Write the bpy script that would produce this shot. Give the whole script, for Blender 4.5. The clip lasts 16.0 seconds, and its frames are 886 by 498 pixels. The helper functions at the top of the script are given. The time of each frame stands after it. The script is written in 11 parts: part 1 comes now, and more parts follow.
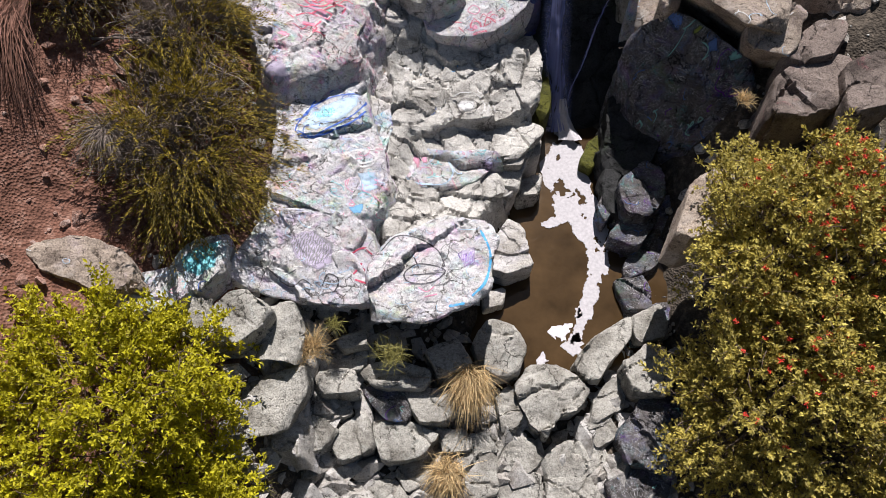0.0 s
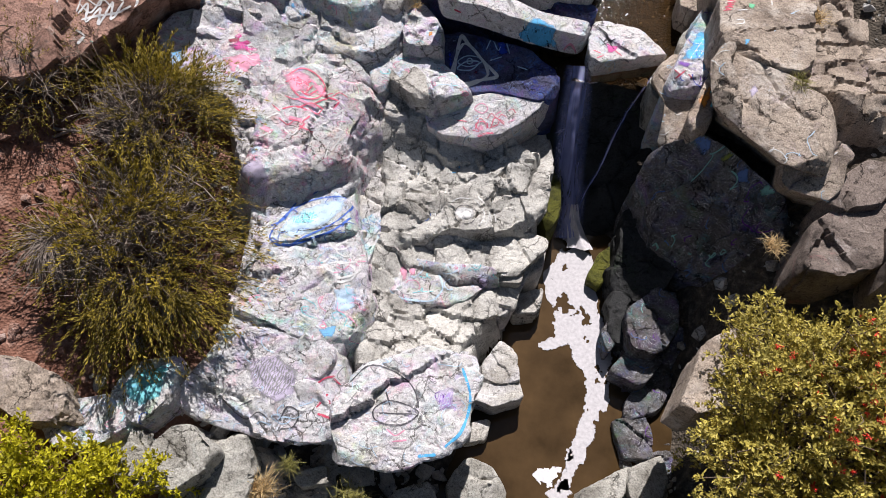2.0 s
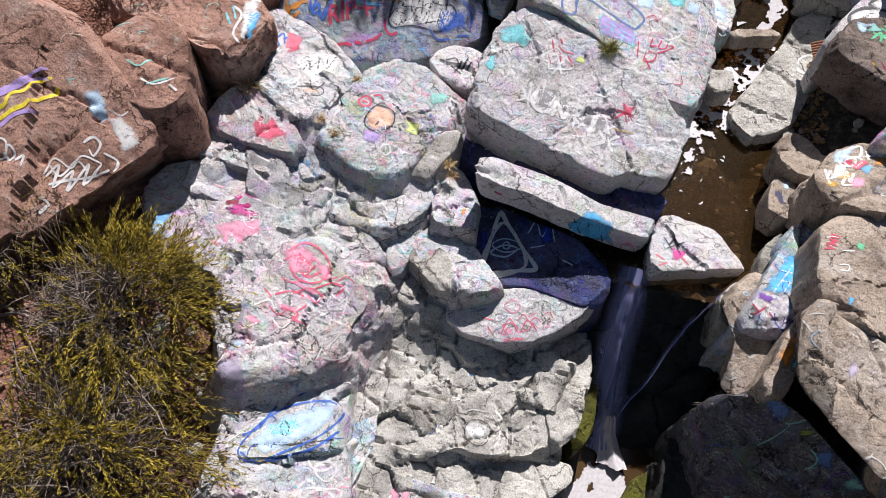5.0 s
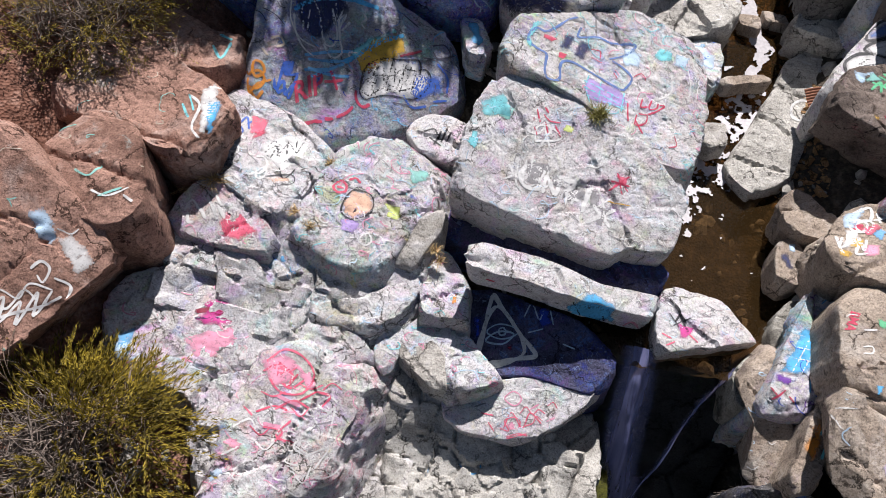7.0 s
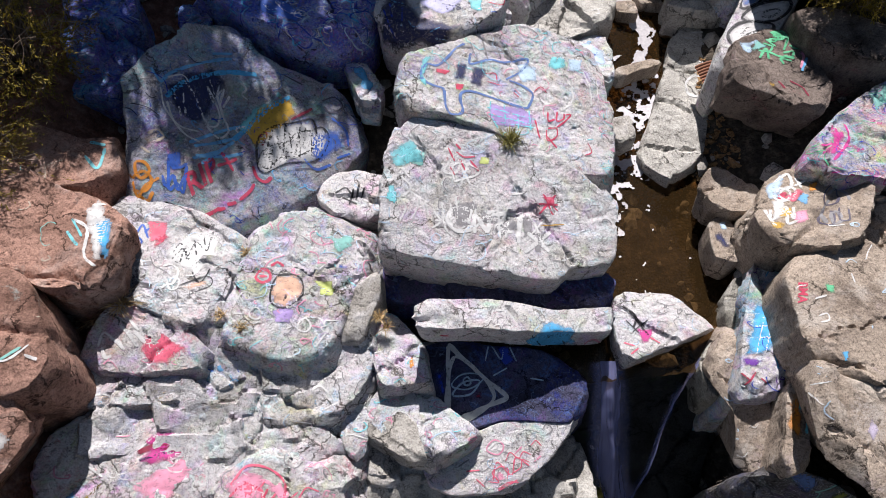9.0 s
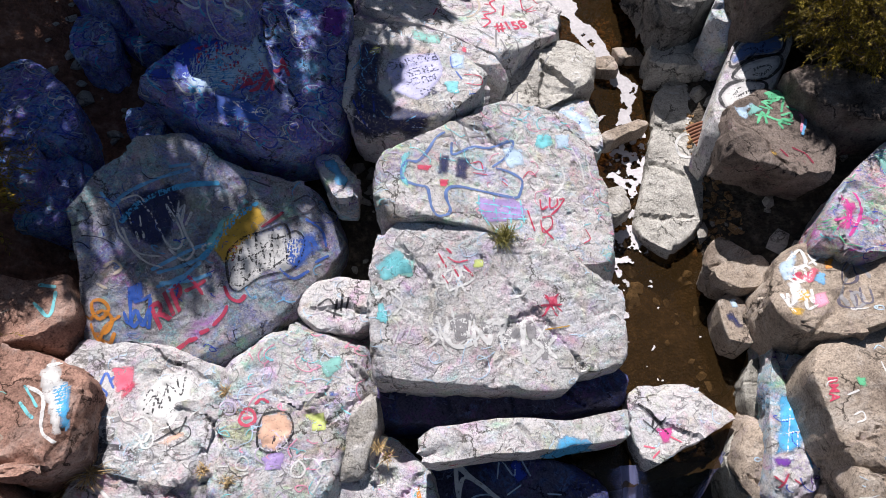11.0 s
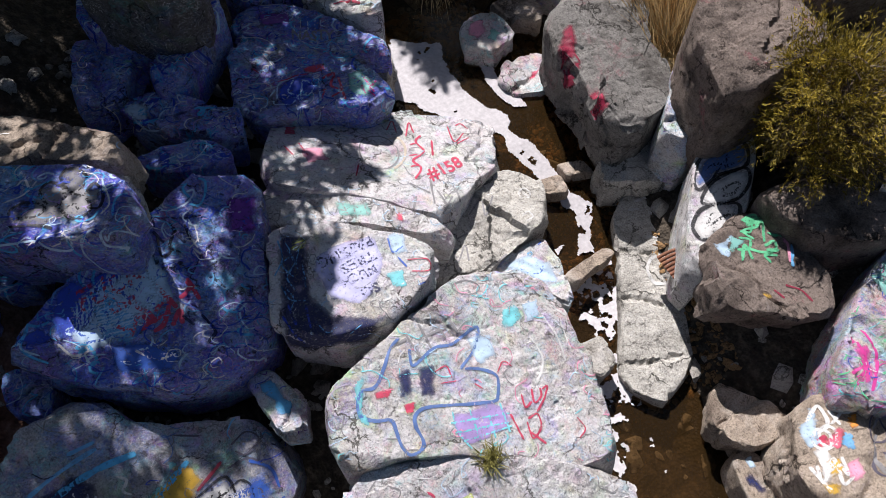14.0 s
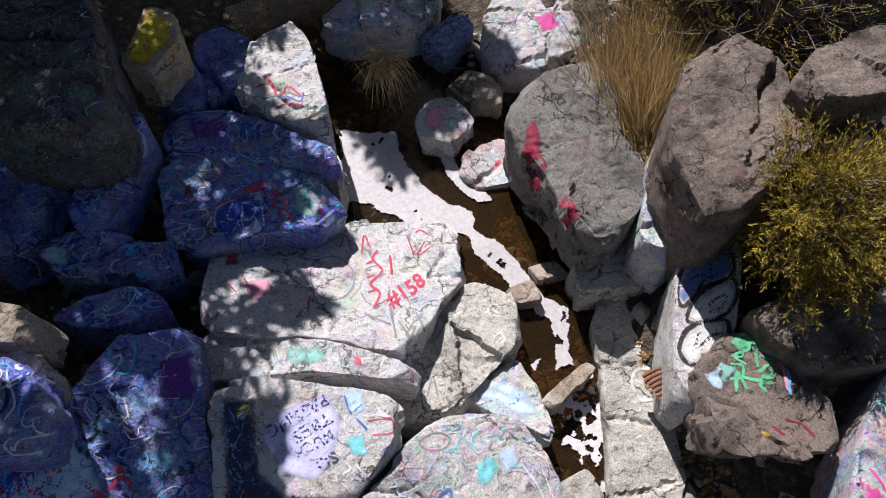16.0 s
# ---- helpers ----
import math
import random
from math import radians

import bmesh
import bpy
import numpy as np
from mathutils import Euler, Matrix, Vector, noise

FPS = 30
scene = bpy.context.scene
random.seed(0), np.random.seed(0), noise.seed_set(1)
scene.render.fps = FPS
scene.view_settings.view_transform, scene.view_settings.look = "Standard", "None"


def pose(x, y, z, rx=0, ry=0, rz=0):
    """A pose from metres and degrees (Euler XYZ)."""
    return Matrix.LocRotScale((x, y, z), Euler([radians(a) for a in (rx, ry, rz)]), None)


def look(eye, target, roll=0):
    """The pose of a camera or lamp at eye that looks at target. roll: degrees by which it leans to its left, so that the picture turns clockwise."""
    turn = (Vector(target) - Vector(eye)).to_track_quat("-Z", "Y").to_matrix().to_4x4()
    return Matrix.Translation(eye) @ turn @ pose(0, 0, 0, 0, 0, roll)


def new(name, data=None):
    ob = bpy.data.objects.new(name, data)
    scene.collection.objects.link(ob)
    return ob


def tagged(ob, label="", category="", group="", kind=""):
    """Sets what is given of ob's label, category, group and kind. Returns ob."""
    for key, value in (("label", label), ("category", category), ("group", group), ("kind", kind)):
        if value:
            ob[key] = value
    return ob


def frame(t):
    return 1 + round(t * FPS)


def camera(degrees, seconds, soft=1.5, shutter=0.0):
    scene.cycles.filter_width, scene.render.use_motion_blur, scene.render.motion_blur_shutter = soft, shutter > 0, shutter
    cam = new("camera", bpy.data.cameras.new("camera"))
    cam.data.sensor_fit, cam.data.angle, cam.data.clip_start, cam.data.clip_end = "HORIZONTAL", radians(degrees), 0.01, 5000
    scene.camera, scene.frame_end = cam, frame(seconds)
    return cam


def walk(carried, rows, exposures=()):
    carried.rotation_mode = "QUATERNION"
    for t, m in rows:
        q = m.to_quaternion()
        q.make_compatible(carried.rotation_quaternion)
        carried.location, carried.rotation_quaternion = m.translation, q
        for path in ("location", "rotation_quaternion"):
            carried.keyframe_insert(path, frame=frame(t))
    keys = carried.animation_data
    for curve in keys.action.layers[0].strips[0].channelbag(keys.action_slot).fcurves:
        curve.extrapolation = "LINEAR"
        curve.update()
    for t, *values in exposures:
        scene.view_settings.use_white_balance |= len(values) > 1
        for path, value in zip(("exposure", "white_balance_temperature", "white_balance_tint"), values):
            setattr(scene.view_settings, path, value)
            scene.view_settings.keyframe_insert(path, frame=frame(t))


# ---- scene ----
cam = camera(65.6, 16.0, soft=0.8)
METRES, EYE, TILT, LEAN, TURN = 16.0, 11.0, -62.0, 0.0, 0.0
ROWS = [
    (0.0, 0.0, 0.0, 0.0, 0.0, 0.0, -0.0),
    (0.5, 0.0116, 0.0181, 0.0295, 0.49, 0.15, -0.97),
    (1.0, 0.0231, 0.0383, 0.0619, 1.08, 0.28, -2.17),
    (1.5, 0.0333, 0.0594, 0.0967, 1.69, 0.44, -3.41),
    (2.0, 0.0429, 0.0812, 0.1346, 2.37, 0.53, -4.63),
    (2.5, 0.0495, 0.1045, 0.1745, 2.98, 0.66, -5.88),
    (3.0, 0.052, 0.128, 0.2133, 3.59, 0.79, -7.15),
    (3.5, 0.0507, 0.1505, 0.2496, 4.18, 0.87, -8.43),
    (4.0, 0.0468, 0.171, 0.2834, 4.81, 0.97, -9.69),
    (4.5, 0.0413, 0.1889, 0.314, 5.42, 1.05, -10.98),
    (5.0, 0.0351, 0.2051, 0.3416, 5.94, 1.13, -11.91),
    (7.5, -0.0009, 0.2584, 0.4347, 2.56, 1.94, -4.71),
    (8.0, -0.0064, 0.265, 0.4449, 0.38, 2.04, -0.07),
    (10.5, -0.0236, 0.3152, 0.5453, -4.08, 1.57, 8.91),
    (11.0, -0.022, 0.33, 0.575, -4.88, 1.45, 10.43),
    (11.5, -0.0189, 0.3449, 0.6043, -5.81, 1.31, 12.19),
    (12.0, -0.0148, 0.3602, 0.6336, -7.01, 1.06, 14.4),
    (12.5, -0.0094, 0.3753, 0.6615, -8.19, 0.8, 16.5),
    (13.0, -0.0051, 0.3905, 0.6889, -9.24, 0.58, 18.1),
    (13.5, 0.003, 0.4044, 0.7162, -9.89, 0.33, 19.27),
    (14.0, 0.0123, 0.4182, 0.7449, -10.51, 0.1, 20.24),
    (14.5, 0.0233, 0.4306, 0.7715, -11.06, -0.07, 21.06),
    (15.0, 0.0382, 0.4428, 0.7949, -11.9, -0.37, 22.52),
    (15.5, 0.0554, 0.4535, 0.8185, -12.7, -0.64, 23.61),
    (16.0, 0.0744, 0.4645, 0.8422, -12.61, -0.56, 23.56),
]
walk(cam, [(t, pose(0, 0, EYE, TILT, LEAN, TURN) @ pose(METRES * x, METRES * y, METRES * z, 90 + pitch, roll, yaw)) for t, x, y, z, yaw, pitch, roll in ROWS],
     exposures=[(0.0, 0.54), (16.0, 0.46)])

from mathutils.bvhtree import BVHTree
from mathutils.geometry import delaunay_2d_cdt

# ---- light ----
SUN = Vector((0.05, 0.62, 0.78)).normalized()
world = bpy.data.worlds.new("daylight")
scene.world = world
world.use_nodes = True
wn = world.node_tree.nodes
sky = wn.new("ShaderNodeTexSky")
sky.sky_type = "NISHITA"
sky.sun_disc = False
sky.sun_elevation = math.asin(SUN.z)
sky.sun_rotation = math.atan2(SUN.x, SUN.y)
wn["Background"].inputs["Strength"].default_value = 0.037
world.node_tree.links.new(sky.outputs["Color"], wn["Background"].inputs["Color"])
sun_data = bpy.data.lights.new("sun", "SUN")
sun_data.energy = 5.0
sun_data.angle = radians(0.53)
sun_data.color = (1.0, 0.955, 0.955)
sun = new("sun", sun_data)
sun.matrix_world = look(SUN * 60, (0, 0, 0))

# ---- noise on arrays ----
_rng = np.random.RandomState(7)
_perm = _rng.permutation(4096)
_vals = _rng.rand(4096) * 2 - 1


def _hash(ix, iy, iz):
    return _vals[(_perm[(_perm[(_perm[ix & 4095] + iy) & 4095] + iz) & 4095])]


def vnoise(p):
    """Smooth value noise in -1..1 at the points p (n x 3)."""
    i = np.floor(p).astype(np.int64)
    f = p - i
    u = f * f * f * (f * (f * 6 - 15) + 10)
    x, y, z = i[:, 0], i[:, 1], i[:, 2]
    out = 0
    for dx in (0, 1):
        wx = u[:, 0] if dx else 1 - u[:, 0]
        for dy in (0, 1):
            wy = u[:, 1] if dy else 1 - u[:, 1]
            for dz in (0, 1):
                wz = u[:, 2] if dz else 1 - u[:, 2]
                out = out + wx * wy * wz * _hash(x + dx, y + dy, z + dz)
    return out


def fbm(p, octaves=4, gain=0.5):
    out, a = 0, 1.0
    for k in range(octaves):
        out = out + a * vnoise(p * 2.03 ** k + 17.3 * k)
        a *= gain
    return out


def smooth(a, b, x):
    t = np.clip((x - a) / (b - a), 0, 1)
    return t * t * (3 - 2 * t)


# ---- materials ----
def material(name, rough=0.9, metal=0.0):
    m = bpy.data.materials.new(name)
    m.use_nodes = True
    b = m.node_tree.nodes["Principled BSDF"]
    b.inputs["Roughness"].default_value = rough
    b.inputs["Metallic"].default_value = metal
    b.inputs["Specular IOR Level"].default_value = 0.3
    return m, m.node_tree.nodes, m.node_tree.links, b


def ramp_node(n, stops):
    r = n.new("ShaderNodeValToRGB")
    e = r.color_ramp.elements
    while len(e) < len(stops):
        e.new(0.5)
    for el, (pos, col) in zip(e, stops):
        el.position = pos
        el.color = (*col, 1) if len(col) == 3 else col
    return r


def noise_node(n, l, coord, scale, detail=6, rough=0.6, dist=0.0):
    t = n.new("ShaderNodeTexNoise")
    t.inputs["Scale"].default_value = scale
    t.inputs["Detail"].default_value = detail
    t.inputs["Roughness"].default_value = rough
    t.inputs["Distortion"].default_value = dist
    l.new(coord, t.inputs["Vector"])
    return t


def mix_node(n, l, fac, a, b, mode="MIX"):
    m = n.new("ShaderNodeMix")
    m.data_type = "RGBA"
    m.blend_type = mode
    for key, v in (("Factor", fac), ("A", a), ("B", b)):
        s = [i for i in m.inputs if i.name == key and (i.type == ("VALUE" if key == "Factor" else "RGBA"))][0]
        if isinstance(v, (int, float)):
            s.default_value = v
        elif isinstance(v, tuple):
            s.default_value = (*v, 1)
        else:
            l.new(v, s)
    return [o for o in m.outputs if o.type == "RGBA"][0]


def stone(name, base, dark, paints=(), wash=None, wash_amount=0.0, paint_amount=0.3, rough=0.85, tags=(), mosaic=0.0, tint=(1.0, 1.0, 1.0)):
    """Weathered rock: speckled grain, stains, and old spray paint in worn patches."""
    m, n, l, b = material(name, rough)
    geo = n.new("ShaderNodeNewGeometry")
    info = n.new("ShaderNodeObjectInfo")
    shift = n.new("ShaderNodeVectorMath")
    shift.operation = "MULTIPLY_ADD"
    l.new(info.outputs["Random"], shift.inputs[0])
    shift.inputs[1].default_value = (31.0, 17.0, 23.0)
    l.new(geo.outputs["Position"], shift.inputs[2])
    co = shift.outputs[0]
    big = noise_node(n, l, co, 1.6, 5, 0.6)
    r1 = ramp_node(n, [(0.30, dark), (0.52, base), (0.8, tuple(min(1, c * 1.25) for c in base))])
    l.new(big.outputs["Fac"], r1.inputs["Fac"])
    grain = noise_node(n, l, co, 38, 4, 0.7)
    rg = ramp_node(n, [(0.3, (0.22, 0.22, 0.22)), (0.5, (0.51, 0.51, 0.51)), (0.7, (0.68, 0.68, 0.67))])
    l.new(grain.outputs["Fac"], rg.inputs["Fac"])
    col = mix_node(n, l, 0.8, r1.outputs["Color"], rg.outputs["Color"], "OVERLAY")
    if wash:
        wn_ = noise_node(n, l, co, 1.1, 8, 0.68, 0.4)
        rw = ramp_node(n, [(max(0, 0.62 - wash_amount * 0.5 - 0.05), (0, 0, 0)), (0.72 - wash_amount * 0.5, (0.9, 0.9, 0.9))])
        l.new(wn_.outputs["Fac"], rw.inputs["Fac"])
        col = mix_node(n, l, rw.outputs["Color"], col, wash)
    for k, (pc, scale) in enumerate(paints):
        off = n.new("ShaderNodeVectorMath")
        off.operation = "ADD"
        l.new(co, off.inputs[0])
        off.inputs[1].default_value = (11.3 * k + 3, 7.7 * k, 5.1 * k)
        pn = noise_node(n, l, off.outputs[0], scale, 5, 0.62, 0.8)
        rp = ramp_node(n, [(0.63 - paint_amount * 0.4, (0, 0, 0)), (0.72 - paint_amount * 0.4, (0.6, 0.6, 0.6)), (0.9, (0.85, 0.85, 0.85))])
        l.new(pn.outputs["Fac"], rp.inputs["Fac"])
        wear = noise_node(n, l, off.outputs[0], 22, 4, 0.75)
        rwear = ramp_node(n, [(0.42, (0, 0, 0)), (0.58, (1, 1, 1))])
        l.new(wear.outputs["Fac"], rwear.inputs["Fac"])
        fac = mix_node(n, l, 1.0, rp.outputs["Color"], rwear.outputs["Color"], "MULTIPLY")
        col = mix_node(n, l, fac, col, pc)
    for k, (pc, scale) in enumerate(tags):
        off = n.new("ShaderNodeVectorMath")
        off.operation = "ADD"
        l.new(co, off.inputs[0])
        off.inputs[1].default_value = (5.3 * k + 40, 9.1 * k, 2.7 * k)
        pn = noise_node(n, l, off.outputs[0], scale, 1, 0.5, 1.4)
        rp = ramp_node(n, [(0.488, (0, 0, 0)), (0.496, (0.6, 0.6, 0.6)), (0.504, (0.6, 0.6, 0.6)), (0.512, (0, 0, 0))])
        l.new(pn.outputs["Fac"], rp.inputs["Fac"])
        gt = noise_node(n, l, off.outputs[0], 1.5, 3, 0.6)
        rgt = ramp_node(n, [(0.47, (0, 0, 0)), (0.56, (0.8, 0.8, 0.8))])
        l.new(gt.outputs["Fac"], rgt.inputs["Fac"])
        fac = mix_node(n, l, 1.0, rp.outputs["Color"], rgt.outputs["Color"], "MULTIPLY")
        col = mix_node(n, l, fac, col, pc)
    if mosaic:
        # years of overlapping thin spray coats in many hues
        hue = noise_node(n, l, co, 1.7, 4, 0.55, 1.2)
        lift = n.new("ShaderNodeVectorMath")
        lift.operation = "MULTIPLY_ADD"
        l.new(hue.outputs["Color"], lift.inputs[0])
        lift.inputs[1].default_value = tuple(2.3 * c for c in tint)
        lift.inputs[2].default_value = tuple(-0.65 * c for c in tint)
        cover = noise_node(n, l, co, 3.1, 7, 0.7, 0.7)
        rcov = ramp_node(n, [(0.46, (0, 0, 0)), (0.64, (mosaic, mosaic, mosaic))])
        l.new(cover.outputs["Fac"], rcov.inputs["Fac"])
        clampc = n.new("ShaderNodeVectorMath")
        clampc.operation = "MINIMUM"
        l.new(lift.outputs[0], clampc.inputs[0])
        clampc.inputs[1].default_value = (0.75, 0.75, 0.75)
        floor_ = n.new("ShaderNodeVectorMath")
        floor_.operation = "MAXIMUM"
        l.new(clampc.outputs[0], floor_.inputs[0])
        floor_.inputs[1].default_value = (0.03, 0.03, 0.05)
        col = mix_node(n, l, rcov.outputs["Color"], col, floor_.outputs[0])
        for k, (pc, scale) in enumerate((((0.68, 0.67, 0.68), 6.5), ((0.12, 0.12, 0.15), 7.5), ((0.2, 0.2, 0.24), 11.0), ((0.66, 0.66, 0.7), 12.0))):
            sn = noise_node(n, l, co, scale, 2, 0.5, 1.8)
            rs = ramp_node(n, [(0.484, (0, 0, 0)), (0.494, (0.65, 0.65, 0.65)), (0.506, (0.65, 0.65, 0.65)), (0.516, (0, 0, 0))])
            l.new(sn.outputs["Fac"], rs.inputs["Fac"])
            gs = noise_node(n, l, co, 1.9 + 0.6 * k, 3, 0.6)
            rgs = ramp_node(n, [(0.46, (0, 0, 0)), (0.55, (1, 1, 1))])
            l.new(gs.outputs["Fac"], rgs.inputs["Fac"])
            col = mix_node(n, l, mix_node(n, l, 1.0, rs.outputs["Color"], rgs.outputs["Color"], "MULTIPLY"), col, pc)
    # lichen and dirt that gather in pits
    pit = noise_node(n, l, co, 8, 10, 0.78, 0.6)
    rpit = ramp_node(n, [(0.37, (0.9, 0.9, 0.9)), (0.44, (0, 0, 0))])
    l.new(pit.outputs["Fac"], rpit.inputs["Fac"])
    col = mix_node(n, l, rpit.outputs["Color"], col, tuple(c * 0.55 for c in dark))
    # hairline cracks
    warp = noise_node(n, l, co, 3.0, 6, 0.65)
    wv = n.new("ShaderNodeVectorMath")
    wv.operation = "MULTIPLY_ADD"
    l.new(warp.outputs["Color"], wv.inputs[0])
    wv.inputs[1].default_value = (0.55, 0.55, 0.55)
    l.new(co, wv.inputs[2])
    vor = n.new("ShaderNodeTexVoronoi")
    vor.feature = "DISTANCE_TO_EDGE"
    vor.inputs["Scale"].default_value = 1.4
    l.new(wv.outputs[0], vor.inputs["Vector"])
    rc = ramp_node(n, [(0.0, (1, 1, 1)), (0.01, (1, 1, 1)), (0.02, (0, 0, 0))])
    l.new(vor.outputs["Distance"], rc.inputs["Fac"])
    gate = noise_node(n, l, co, 1.3, 2, 0.5)
    rgate = ramp_node(n, [(0.48, (0, 0, 0)), (0.58, (0.85, 0.85, 0.85))])
    l.new(gate.outputs["Fac"], rgate.inputs["Fac"])
    crack = mix_node(n, l, 1.0, rc.outputs["Color"], rgate.outputs["Color"], "MULTIPLY")
    col = mix_node(n, l, crack, col, tuple(c * 0.35 for c in dark))
    # dark grains and chipped flecks that cut through paint and stone alike
    fleck = noise_node(n, l, co, 46, 3, 0.65)
    rfl = ramp_node(n, [(0.3, (0.4, 0.39, 0.4)), (0.45, (0.88, 0.88, 0.88)), (0.62, (1, 1, 1))])
    l.new(fleck.outputs["Fac"], rfl.inputs["Fac"])
    col = mix_node(n, l, 0.8, col, rfl.outputs["Color"], "MULTIPLY")
    blot = noise_node(n, l, co, 15, 5, 0.7, 0.5)
    rbl = ramp_node(n, [(0.36, (0.5, 0.49, 0.5)), (0.47, (1, 1, 1))])
    l.new(blot.outputs["Fac"], rbl.inputs["Fac"])
    col = mix_node(n, l, 0.6, col, rbl.outputs["Color"], "MULTIPLY")
    l.new(col, b.inputs["Base Color"])
    bump = n.new("ShaderNodeBump")
    bump.inputs["Strength"].default_value = 1.0
    bump.inputs["Distance"].default_value = 0.032
    bn = noise_node(n, l, co, 7, 12, 0.74, 0.3)
    bn.noise_type = "RIDGED_MULTIFRACTAL"
    bn.inputs["Lacunarity"].default_value = 2.2
    sub = n.new("ShaderNodeMath")
    sub.operation = "MULTIPLY_ADD"
    l.new(crack, sub.inputs[0])
    sub.inputs[1].default_value = -0.5
    fine = noise_node(n, l, co, 32, 6, 0.75)
    add = n.new("ShaderNodeMath")
    add.operation = "MULTIPLY_ADD"
    l.new(fine.outputs["Fac"], add.inputs[0])
    add.inputs[1].default_value = 0.9
    l.new(bn.outputs["Fac"], add.inputs[2])
    l.new(add.outputs[0], sub.inputs[2])
    b.inputs["Specular IOR Level"].default_value = 0.12 if rough > 0.5 else 0.3
    l.new(sub.outputs[0], bump.inputs["Height"])
    l.new(bump.outputs["Normal"], b.inputs["Normal"])
    return m


